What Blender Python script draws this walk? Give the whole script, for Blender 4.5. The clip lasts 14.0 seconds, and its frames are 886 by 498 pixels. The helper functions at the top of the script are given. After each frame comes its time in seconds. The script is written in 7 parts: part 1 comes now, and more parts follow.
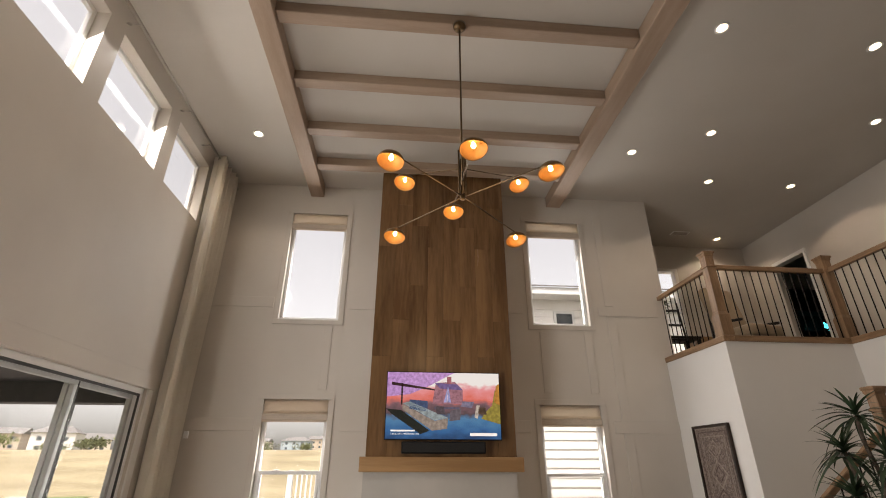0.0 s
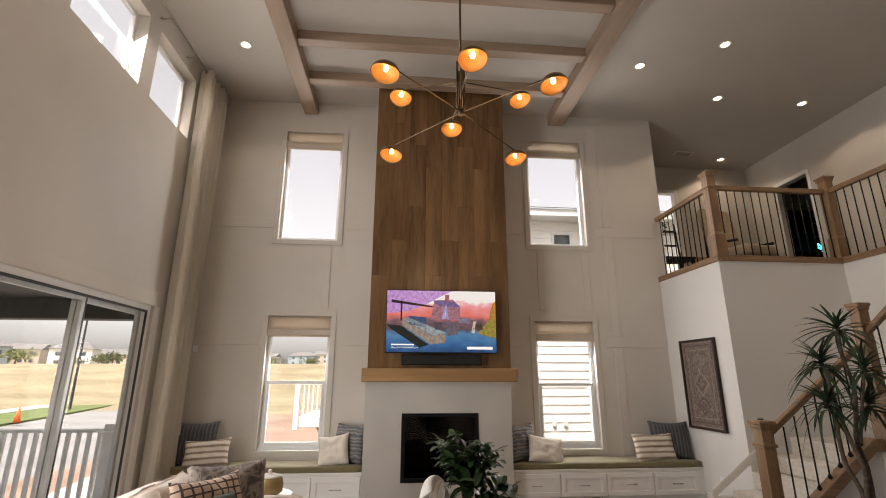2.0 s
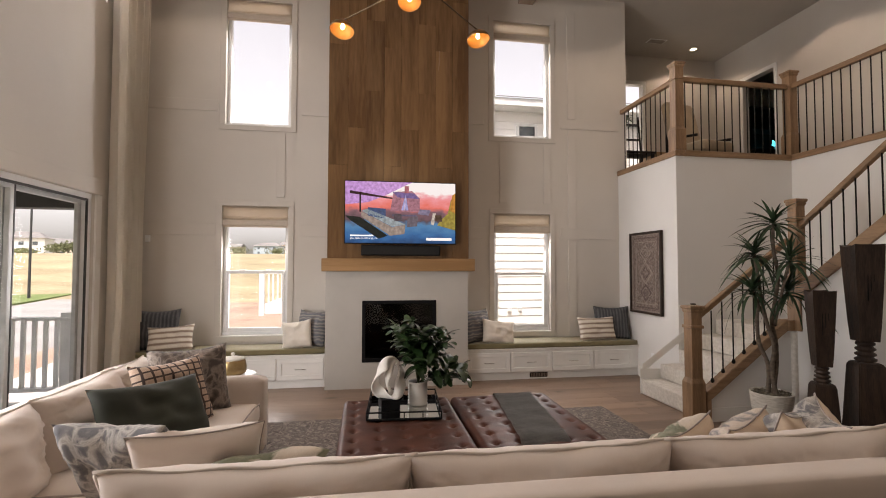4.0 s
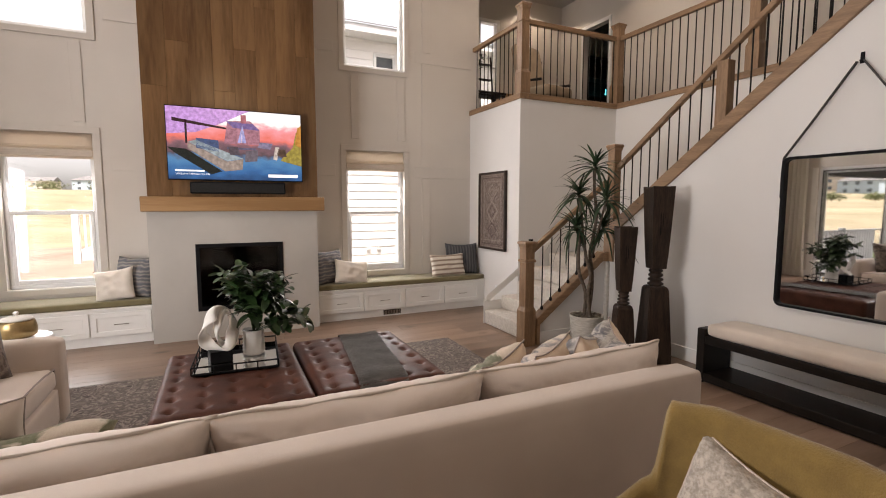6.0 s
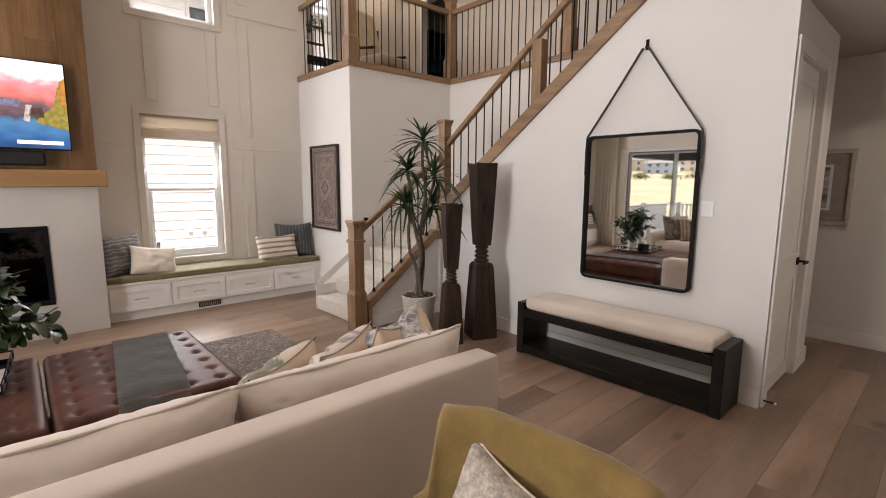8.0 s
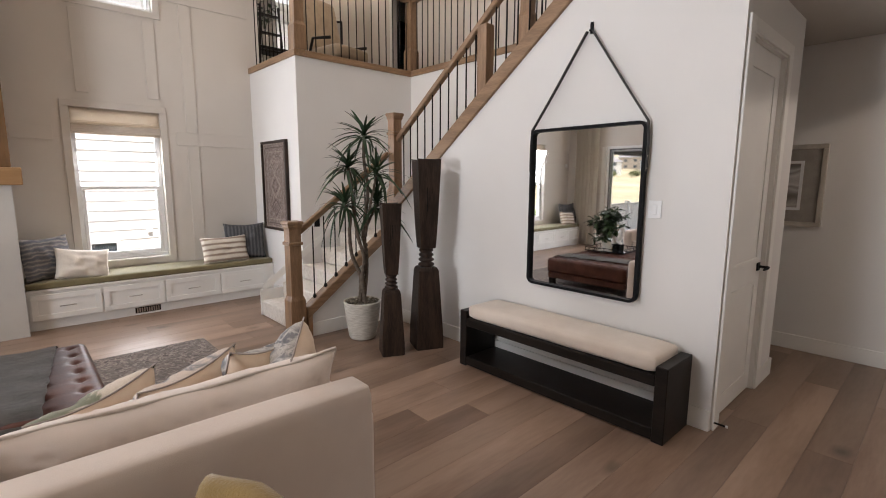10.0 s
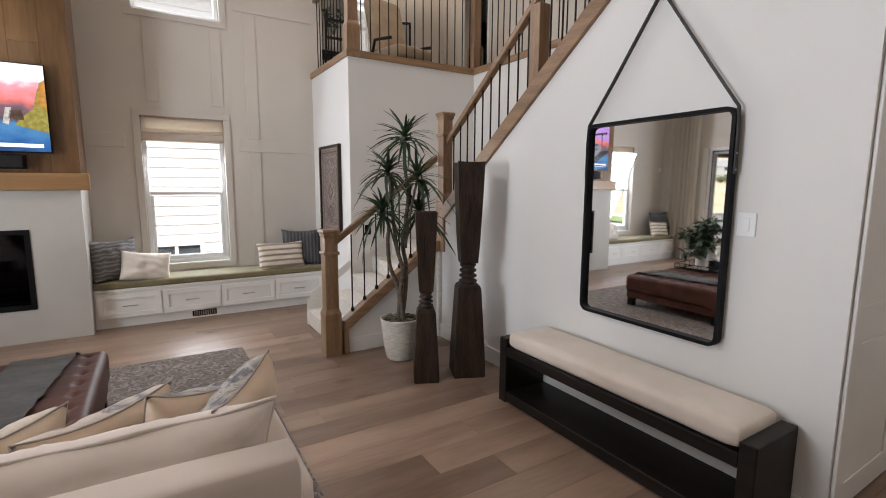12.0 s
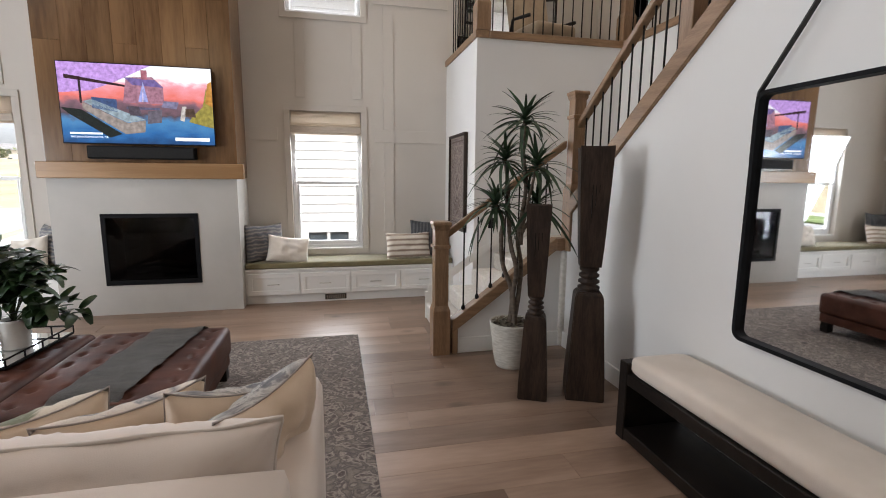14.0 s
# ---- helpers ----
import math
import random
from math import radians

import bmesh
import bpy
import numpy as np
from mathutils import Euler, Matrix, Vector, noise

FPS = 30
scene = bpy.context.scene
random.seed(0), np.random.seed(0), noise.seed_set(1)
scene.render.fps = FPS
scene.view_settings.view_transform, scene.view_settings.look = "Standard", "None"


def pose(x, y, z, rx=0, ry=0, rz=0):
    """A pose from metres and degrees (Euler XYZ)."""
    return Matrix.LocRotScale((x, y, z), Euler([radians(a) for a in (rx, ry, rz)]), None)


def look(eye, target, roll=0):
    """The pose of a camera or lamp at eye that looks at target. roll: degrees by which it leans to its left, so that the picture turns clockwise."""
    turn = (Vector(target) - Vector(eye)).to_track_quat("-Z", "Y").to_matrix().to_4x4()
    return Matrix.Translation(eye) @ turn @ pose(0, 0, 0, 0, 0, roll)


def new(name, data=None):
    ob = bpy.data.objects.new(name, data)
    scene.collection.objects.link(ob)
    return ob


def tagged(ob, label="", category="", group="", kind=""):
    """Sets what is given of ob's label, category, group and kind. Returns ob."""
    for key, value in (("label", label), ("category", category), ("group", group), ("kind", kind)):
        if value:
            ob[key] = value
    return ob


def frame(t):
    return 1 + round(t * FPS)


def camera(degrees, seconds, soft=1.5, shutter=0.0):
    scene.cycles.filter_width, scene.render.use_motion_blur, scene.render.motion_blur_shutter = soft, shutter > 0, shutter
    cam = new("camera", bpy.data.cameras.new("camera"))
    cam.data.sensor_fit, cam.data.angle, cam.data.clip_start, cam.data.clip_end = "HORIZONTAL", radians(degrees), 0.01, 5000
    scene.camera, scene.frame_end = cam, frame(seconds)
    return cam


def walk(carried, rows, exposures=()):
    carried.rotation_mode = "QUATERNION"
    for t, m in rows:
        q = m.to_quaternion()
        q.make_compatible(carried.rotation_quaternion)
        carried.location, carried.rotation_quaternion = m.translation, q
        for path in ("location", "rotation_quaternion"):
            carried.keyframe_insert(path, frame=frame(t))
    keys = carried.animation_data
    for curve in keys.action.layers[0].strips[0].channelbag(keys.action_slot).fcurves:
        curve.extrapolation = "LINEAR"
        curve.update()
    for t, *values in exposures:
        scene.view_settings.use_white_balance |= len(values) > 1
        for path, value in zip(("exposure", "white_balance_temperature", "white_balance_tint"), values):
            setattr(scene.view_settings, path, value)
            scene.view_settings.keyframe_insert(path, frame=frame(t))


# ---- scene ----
cam = camera(86.7, 14.0, 1.0)
PATH = [
    (0, (0.413, 0.203, 1.595), (0.571, 2.014, 2.43), 0.1),
    (0.5, (0.418, 0.206, 1.576), (0.579, 2.04, 2.358), 0.1),
    (1, (0.425, 0.206, 1.581), (0.587, 2.069, 2.292), 0.1),
    (1.5, (0.407, 0.215, 1.581), (0.577, 2.107, 2.207), 0.0),
    (2, (0.428, 0.228, 1.569), (0.6, 2.15, 2.096), 0.1),
    (2.5, (0.434, 0.232, 1.557), (0.618, 2.181, 1.962), 0.0),
    (5, (0.569, 0.32, 1.596), (1.138, 2.236, 1.512), 0.2),
    (5.5, (0.605, 0.346, 1.604), (1.336, 2.202, 1.461), 0.1),
    (6, (0.744, 0.317, 1.591), (1.597, 2.116, 1.402), 0.0),
    (6.5, (0.865, 0.305, 1.573), (1.855, 2.027, 1.341), 0.1),
    (7, (0.962, 0.339, 1.57), (2.1, 1.963, 1.31), 0.3),
    (7.5, (1.095, 0.401, 1.565), (2.353, 1.931, 1.291), 0.3),
    (8, (1.223, 0.407, 1.581), (2.556, 1.872, 1.298), 0.3),
    (8.5, (1.372, 0.35, 1.581), (2.738, 1.782, 1.291), 0.3),
    (11, (2.174, 0.309, 1.587), (3.423, 1.845, 1.302), 0.3),
    (11.5, (2.336, 0.364, 1.58), (3.499, 1.968, 1.307), 0.3),
    (12, (2.5, 0.466, 1.581), (3.536, 2.156, 1.312), 0.3),
    (12.5, (2.649, 0.522, 1.581), (3.536, 2.292, 1.297), 0.4),
    (13, (2.816, 0.547, 1.579), (3.556, 2.38, 1.276), 0.4),
    (13.5, (2.929, 0.606, 1.552), (3.51, 2.496, 1.256), 0.4),
    (14, (2.959, 0.703, 1.556), (3.399, 2.63, 1.253), 0.5),
]
EXPOSURES = [(0.0, 0.20, 7200, 15), (2.5, 0.30, 7100, 16), (5.0, 0.50, 7050, 19), (6.5, 0.72, 6950, 18), (8.5, 0.93, 6700, 17), (11.0, 0.90, 6250, 14), (14.0, 0.74, 6150, 12)]
walk(cam, [(t, look(eye, target, roll)) for t, eye, target, roll in PATH], EXPOSURES)

# ---- world, sun, large lights ----
world = bpy.data.worlds.new("overcast_sky")
scene.world = world
world.use_nodes = True
wn, wl = world.node_tree.nodes, world.node_tree.links
wn.clear()
sky = wn.new("ShaderNodeTexSky")
sky.sky_type, sky.sun_disc = "NISHITA", False
sky.sun_elevation, sky.sun_rotation = radians(64), radians(-160)
sky.air_density, sky.dust_density, sky.ozone_density = 1.0, 4.0, 1.0
hsv = wn.new("ShaderNodeHueSaturation")
hsv.inputs["Saturation"].default_value = 0.22
hsv.inputs["Value"].default_value = 1.7
bg = wn.new("ShaderNodeBackground")
bg.inputs["Strength"].default_value = 0.15
wo = wn.new("ShaderNodeOutputWorld")
wl.new(sky.outputs[0], hsv.inputs["Color"])
wl.new(hsv.outputs[0], bg.inputs[0])
wl.new(bg.outputs[0], wo.inputs[0])


def lamp(name, kind, m, energy, color, **more):
    data = bpy.data.lights.new(name, kind)
    data.energy, data.color = energy, color
    for key, value in more.items():
        if key == "size":
            data.size = value
        if key == "size_y":
            data.shape, data.size_y = "RECTANGLE", value
        if key == "angle":
            data.angle = value
        if key == "radius":
            data.shadow_soft_size = value
    ob = new(name, data)
    ob.matrix_world = m
    return ob


lamp("sun", "SUN", look((-2, -5.5, 12), (0, 0, 0)), 5.0, (1.0, 0.96, 0.9), angle=radians(10))

MTILT = 0.0     # lean of the wall mirror
ZC = 5.84      # ceiling of the tall room
ZF = 3.03      # upper floor
XW, XM, XB = -2.5, 5.0, 4.45   # west wall, wall with the mirror, block with the picture
YN, YB = 7.11, 5.705           # north wall, front of the block
XL, YL = 7.65, 8.85            # far walls of the upper floor
XH, YD = 7.23, 1.22            # hall's far wall, wall with the door
YS = -3.2                      # south wall, behind the walk
CLER = [(2.60, 3.64), (3.88, 4.985), (5.225, 6.225)]
CZ0, CZ1 = 4.66, 5.55
for ya, yb in CLER[:2]:
    lamp("clerestory_skylight", "AREA", look((XW - 0.19, (ya + yb) / 2, 5.13), (XW + 1.5, (ya + yb) / 2, 3.2)), 30, (0.95, 0.98, 1.0), size=yb - ya, size_y=0.88)

for x, z in ((-0.965, 4.41), (2.865, 4.41), (-0.965, 1.53), (2.865, 1.53)):
    lamp("window_daylight", "AREA", look((x, YN + 0.2, z), (x, YN - 2, z - 0.9)), 22, (0.95, 0.98, 1.0), size=0.85, size_y=1.6)
lamp("patio_door_daylight", "AREA", look((XW - 0.20, 2.85, 1.25), (XM, 2.7, 1.1)), 125, (0.92, 0.97, 1.0), size=1.3, size_y=2.0)

# ---- materials ----
MATS = {}


def surf(name, c1, c2, scale=4.0, rough=0.5, metal=0.0, bump=0.1, bscale=80.0, stretch=(1, 1, 1), rnd=0.0, rvar=0.08, coat=0.0, sheen=0.0, fine=0.25):
    """A surface of two tones in large patches, with fine grain, relief and uneven gloss."""
    if name in MATS:
        return MATS[name]
    m = bpy.data.materials.new(name)
    MATS[name] = m
    m.use_nodes = True
    n, l = m.node_tree.nodes, m.node_tree.links
    b = n["Principled BSDF"]
    tc = n.new("ShaderNodeTexCoord")
    mp = n.new("ShaderNodeMapping")
    mp.inputs["Scale"].default_value = stretch
    l.new(tc.outputs["Object"], mp.inputs[0])
    n1 = n.new("ShaderNodeTexNoise")
    n1.inputs["Scale"].default_value, n1.inputs["Detail"].default_value = scale, 6
    n2 = n.new("ShaderNodeTexNoise")
    n2.inputs["Scale"].default_value, n2.inputs["Detail"].default_value = bscale, 4
    l.new(mp.outputs[0], n1.inputs["Vector"])
    l.new(mp.outputs[0], n2.inputs["Vector"])
    add = n.new("ShaderNodeMath")
    add.operation = "MULTIPLY_ADD"
    add.inputs[1].default_value = fine
    l.new(n2.outputs["Fac"], add.inputs[0])
    l.new(n1.outputs["Fac"], add.inputs[2])
    ramp = n.new("ShaderNodeValToRGB")
    ramp.color_ramp.elements[0].position, ramp.color_ramp.elements[1].position = 0.35 + fine / 2, 0.65 + fine / 2
    ramp.color_ramp.elements[0].color, ramp.color_ramp.elements[1].color = (*c1, 1), (*c2, 1)
    l.new(add.outputs[0], ramp.inputs[0])
    col = ramp.outputs[0]
    if rnd:
        oi = n.new("ShaderNodeObjectInfo")
        mr = n.new("ShaderNodeMapRange")
        mr.inputs["To Min"].default_value, mr.inputs["To Max"].default_value = 1 - rnd, 1 + rnd
        l.new(oi.outputs["Random"], mr.inputs[0])
        h = n.new("ShaderNodeHueSaturation")
        l.new(mr.outputs[0], h.inputs["Value"])
        l.new(col, h.inputs["Color"])
        col = h.outputs[0]
        off = n.new("ShaderNodeVectorMath")
        off.operation = "ADD"
        sc = n.new("ShaderNodeMath")
        sc.operation = "MULTIPLY"
        sc.inputs[1].default_value = 37.0
        l.new(oi.outputs["Random"], sc.inputs[0])
        l.new(mp.outputs[0], off.inputs[0])
        l.new(sc.outputs[0], off.inputs[1])
        l.new(off.outputs[0], n1.inputs["Vector"])
    l.new(col, b.inputs["Base Color"])
    rr = n.new("ShaderNodeMapRange")
    rr.inputs["To Min"].default_value, rr.inputs["To Max"].default_value = max(rough - rvar, 0.02), min(rough + rvar, 1)
    l.new(n1.outputs["Fac"], rr.inputs[0])
    l.new(rr.outputs[0], b.inputs["Roughness"])
    b.inputs["Metallic"].default_value = metal
    b.inputs["Coat Weight"].default_value = coat
    b.inputs["Sheen Weight"].default_value = sheen
    if bump:
        bp = n.new("ShaderNodeBump")
        bp.inputs["Strength"].default_value, bp.inputs["Distance"].default_value = bump, 0.004
        l.new(n2.outputs["Fac"], bp.inputs["Height"])
        l.new(bp.outputs[0], b.inputs["Normal"])
    return m


def glow(name, color, strength):
    if name in MATS:
        return MATS[name]
    m = bpy.data.materials.new(name)
    MATS[name] = m
    m.use_nodes = True
    b = m.node_tree.nodes["Principled BSDF"]
    b.inputs["Base Color"].default_value = (*color, 1)
    b.inputs["Emission Color"].default_value = (*color, 1)
    b.inputs["Emission Strength"].default_value = strength
    return m


def pane_glass(name, tint=(1, 1, 1), gloss=0.4, base=0.025):
    m = bpy.data.materials.new(name)
    m.use_nodes = True
    n, l = m.node_tree.nodes, m.node_tree.links
    n.clear()
    tr, gl, fr, pw, ml, mx, out = (n.new("ShaderNode" + k) for k in ("BsdfTransparent", "BsdfGlossy", "LayerWeight", "Math", "Math", "MixShader", "OutputMaterial"))
    tr.inputs[0].default_value = (*tint, 1)
    gl.inputs["Roughness"].default_value = 0.01
    fr.inputs["Blend"].default_value = 0.5
    pw.operation, ml.operation = "POWER", "MULTIPLY_ADD"
    pw.inputs[1].default_value, ml.inputs[1].default_value, ml.inputs[2].default_value = 4.0, gloss, base
    l.new(fr.outputs["Facing"], pw.inputs[0])
    l.new(pw.outputs[0], ml.inputs[0])
    l.new(ml.outputs[0], mx.inputs[0])
    l.new(tr.outputs[0], mx.inputs[1])
    l.new(gl.outputs[0], mx.inputs[2])
    l.new(mx.outputs[0], out.inputs[0])
    return m


WALL = surf("greige_wall_paint", (0.58, 0.54, 0.49), (0.63, 0.59, 0.535), 0.9, 0.62, bump=0.06, bscale=220, fine=0.1)
WALLW = surf("pale_wall_paint", (0.70, 0.685, 0.66), (0.74, 0.725, 0.70), 0.9, 0.6, bump=0.06, bscale=220, fine=0.1)
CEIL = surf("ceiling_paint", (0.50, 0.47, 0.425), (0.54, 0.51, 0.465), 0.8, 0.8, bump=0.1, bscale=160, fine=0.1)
TRIM = surf("white_trim_paint", (0.76, 0.75, 0.72), (0.80, 0.79, 0.76), 3, 0.38, bump=0.03, bscale=120, fine=0.1)
VINYL = surf("white_window_vinyl", (0.78, 0.79, 0.79), (0.82, 0.83, 0.83), 5, 0.35, bump=0.02, fine=0.1)
OAK = surf("stained_oak", (0.20, 0.118, 0.062), (0.31, 0.19, 0.105), 3.2, 0.42, bump=0.16, bscale=26, stretch=(6, 6, 0.7), fine=0.5)
OAKX = surf("stained_oak_lengthwise", (0.20, 0.118, 0.062), (0.31, 0.19, 0.105), 3.2, 0.42, bump=0.16, bscale=26, stretch=(0.7, 6, 6), fine=0.5)
OAKY = surf("stained_oak_along", (0.20, 0.118, 0.062), (0.31, 0.19, 0.105), 3.2, 0.42, bump=0.16, bscale=26, stretch=(6, 0.7, 6), fine=0.5)
BEAM = surf("pale_brown_beam_wood", (0.30, 0.215, 0.155), (0.37, 0.275, 0.205), 2.2, 0.5, bump=0.12, bscale=22, stretch=(0.5, 5, 5), fine=0.4)
BEAMY = surf("pale_brown_beam_wood_along", (0.30, 0.215, 0.155), (0.37, 0.275, 0.205), 2.2, 0.5, bump=0.12, bscale=22, stretch=(5, 0.5, 5), fine=0.4)
PANEL = surf("brown_maple_panel", (0.105, 0.052, 0.021), (0.205, 0.112, 0.048), 1.5, 0.25, bump=0.04, bscale=14, stretch=(2.6, 2.6, 0.3), rnd=0.14, fine=0.35, rvar=0.05)
MANTELW = surf("honey_mantel_wood", (0.30, 0.165, 0.07), (0.40, 0.235, 0.11), 1.8, 0.34, bump=0.06, bscale=18, stretch=(0.4, 5, 5), fine=0.3)
PLANK = surf("oak_floor_plank", (0.180, 0.114, 0.078), (0.300, 0.206, 0.150), 1.3, 0.36, bump=0.08, bscale=14, stretch=(0.5, 3.2, 1), rnd=0.24, fine=0.22, rvar=0.08)
SUBF = surf("dark_floor_joint", (0.05, 0.035, 0.025), (0.07, 0.05, 0.035), 5, 0.8, bump=0)
def add_knots(m, scale, dark):
    """Dark knots and streaks, scattered over a wood."""
    n, l = m.node_tree.nodes, m.node_tree.links
    b = n["Principled BSDF"]
    src = b.inputs["Base Color"].links[0].from_socket
    tc, oi, ad, mp = n.new("ShaderNodeTexCoord"), n.new("ShaderNodeObjectInfo"), n.new("ShaderNodeVectorMath"), n.new("ShaderNodeMapping")
    ml = n.new("ShaderNodeMath")
    ml.operation, ml.inputs[1].default_value = "MULTIPLY", 91.0
    l.new(oi.outputs["Random"], ml.inputs[0])
    l.new(tc.outputs["Object"], ad.inputs[0])
    l.new(ml.outputs[0], ad.inputs[1])
    mp.inputs["Scale"].default_value = (0.55, 1.0, 1.0)
    l.new(ad.outputs[0], mp.inputs[0])
    ns = n.new("ShaderNodeTexNoise")
    ns.inputs["Scale"].default_value = 9.0
    l.new(mp.outputs[0], ns.inputs["Vector"])
    mx = n.new("ShaderNodeMixRGB")
    mx.inputs[0].default_value = 0.06
    l.new(mp.outputs[0], mx.inputs[1])
    l.new(ns.outputs["Color"], mx.inputs[2])
    v = n.new("ShaderNodeTexVoronoi")
    v.inputs["Scale"].default_value = scale
    l.new(mx.outputs[0], v.inputs["Vector"])
    mr = n.new("ShaderNodeMapRange")
    mr.inputs["From Min"].default_value, mr.inputs["From Max"].default_value = 0.03, 0.16
    mr.inputs["To Min"].default_value, mr.inputs["To Max"].default_value = dark, 1.0
    l.new(v.outputs["Distance"], mr.inputs[0])
    mu = n.new("ShaderNodeMixRGB")
    mu.blend_type = "MULTIPLY"
    mu.inputs[0].default_value = 1.0
    l.new(src, mu.inputs[1])
    l.new(mr.outputs[0], mu.inputs[2])
    l.new(mu.outputs[0], b.inputs["Base Color"])


add_knots(PLANK, 2.6, 0.42)
IRON = surf("black_iron", (0.012, 0.011, 0.010), (0.022, 0.020, 0.019), 12, 0.45, metal=0.6, bump=0.06)
PLASTER = surf("grey_plaster_surround", (0.46, 0.44, 0.405), (0.53, 0.505, 0.465), 1.3, 0.55, bump=0.06, bscale=18, fine=0.08)
CARPET = surf("cream_stair_carpet", (0.56, 0.52, 0.46), (0.68, 0.64, 0.58), 30, 0.95, bump=0.7, bscale=320, sheen=0.2)
GLASS = pane_glass("window_glass")
DOORGLASS = pane_glass("coated_door_glass", gloss=0.08, base=0.004)

# ---- building helpers ----


def part(name, bm, material, parent=None, label="", smooth=False):
    bmesh.ops.recalc_face_normals(bm, faces=bm.faces)
    me = bpy.data.meshes.new(name)
    bm.to_mesh(me)
    bm.free()
    for mt in material if isinstance(material, (list, tuple)) else [material]:
        me.materials.append(mt)
    if smooth:
        for p in me.polygons:
            p.use_smooth = True
    ob = new(name, me)
    ob.parent = parent
    if label:
        ob["label"] = label
    return ob


def thing(name, label, category, group="", kind="", at=(0, 0, 0), turn=0.0):
    ob = new(name)
    ob.empty_display_size = 0.1
    ob.matrix_world = pose(*at, 0, 0, turn)
    return tagged(ob, label, category, group, kind)


def quad_box(bm, x0, x1, y0, y1, z0, z1, bev=0.0, seg=1, m=None):
    vs = [bm.verts.new((x, y, z)) for x in (x0, x1) for y in (y0, y1) for z in (z0, z1)]
    fs = [bm.faces.new([vs[i] for i in f]) for f in ((0, 1, 3, 2), (4, 6, 7, 5), (0, 4, 5, 1), (2, 3, 7, 6), (0, 2, 6, 4), (1, 5, 7, 3))]
    if bev:
        out = bmesh.ops.bevel(bm, geom=list({e for f in fs for e in f.edges}), offset=bev, segments=seg, affect="EDGES", profile=0.5)
        vs = list({v for f in out["faces"] for v in f.verts} | {v for v in vs if v.is_valid})
    if m is not None:
        bmesh.ops.transform(bm, matrix=m, verts=[v for v in vs if v.is_valid])
    return vs


def box(x0, x1, y0, y1, z0, z1, bev=0.0, seg=1):
    bm = bmesh.new()
    quad_box(bm, x0, x1, y0, y1, z0, z1, bev, seg)
    return bm


def tube(bm, pts, r, seg=8, caps=True):
    """A round bar along points; r is one radius or one a point."""
    pts = [Vector(p) for p in pts]
    rad = r if isinstance(r, (list, tuple)) else [r] * len(pts)
    rings = []
    up = None
    for i, p in enumerate(pts):
        d = (pts[min(i + 1, len(pts) - 1)] - pts[max(i - 1, 0)]).normalized()
        if up is None or abs(up.dot(d)) > 0.95:
            up = Vector((0, 0, 1)) if abs(d.z) < 0.9 else Vector((1, 0, 0))
        side = d.cross(up).normalized()
        up = side.cross(d).normalized()
        rings.append([bm.verts.new(p + rad[i] * (math.cos(a) * side + math.sin(a) * up)) for a in (2 * math.pi * k / seg for k in range(seg))])
    for a, b in zip(rings, rings[1:]):
        for k in range(seg):
            bm.faces.new((a[k], a[(k + 1) % seg], b[(k + 1) % seg], b[k]))
    if caps:
        bm.faces.new(rings[0][::-1])
        bm.faces.new(rings[-1])
    return bm


def lathe(bm, profile, seg=24, at=(0, 0, 0), square=False):
    """A turned body from (radius, height) pairs; square=True gives a four-sided one."""
    n = 4 if square else seg
    off = math.pi / 4 if square else 0
    k = math.sqrt(2) if square else 1
    rings = [[bm.verts.new((at[0] + k * r * math.cos(off + 2 * math.pi * i / n), at[1] + k * r * math.sin(off + 2 * math.pi * i / n), at[2] + z)) for i in range(n)] for r, z in profile]
    for a, b in zip(rings, rings[1:]):
        for i in range(n):
            bm.faces.new((a[i], a[(i + 1) % n], b[(i + 1) % n], b[i]))
    bm.faces.new(rings[0][::-1])
    bm.faces.new(rings[-1])
    return bm


def slab_with_holes(us, vs, holes, thick, place):
    """A wall sheet in u and v with rectangular holes (u0, u1, v0, v1); place(u, v, w) gives the point, w from 0 to thick."""
    bm = bmesh.new()
    us = sorted({*us, *(h[0] for h in holes), *(h[1] for h in holes)})
    vs = sorted({*vs, *(h[2] for h in holes), *(h[3] for h in holes)})

    def solid(i, j):
        if not (0 <= i < len(us) - 1 and 0 <= j < len(vs) - 1):
            return False
        u, v = (us[i] + us[i + 1]) / 2, (vs[j] + vs[j + 1]) / 2
        return not any(a < u < b and c < v < d for a, b, c, d in holes)

    made = {}

    def vert(i, j, w):
        if (i, j, w) not in made:
            made[i, j, w] = bm.verts.new(place(us[i], vs[j], w))
        return made[i, j, w]

    for i in range(len(us) - 1):
        for j in range(len(vs) - 1):
            if solid(i, j):
                for w in (0, thick):
                    bm.faces.new([vert(a, b, w) for a, b in ((i, j), (i + 1, j), (i + 1, j + 1), (i, j + 1))])
                for di, dj, a, b in ((-1, 0, (i, j), (i, j + 1)), (1, 0, (i + 1, j), (i + 1, j + 1)), (0, -1, (i, j), (i + 1, j)), (0, 1, (i, j + 1), (i + 1, j + 1))):
                    if not solid(i + di, j + dj):
                        bm.faces.new([vert(*a, 0), vert(*b, 0), vert(*b, thick), vert(*a, thick)])
    return bm


def setting(name, bm, material, label, category, parent=None):
    return tagged(part(name, bm, material, parent), label, category, kind="structure")


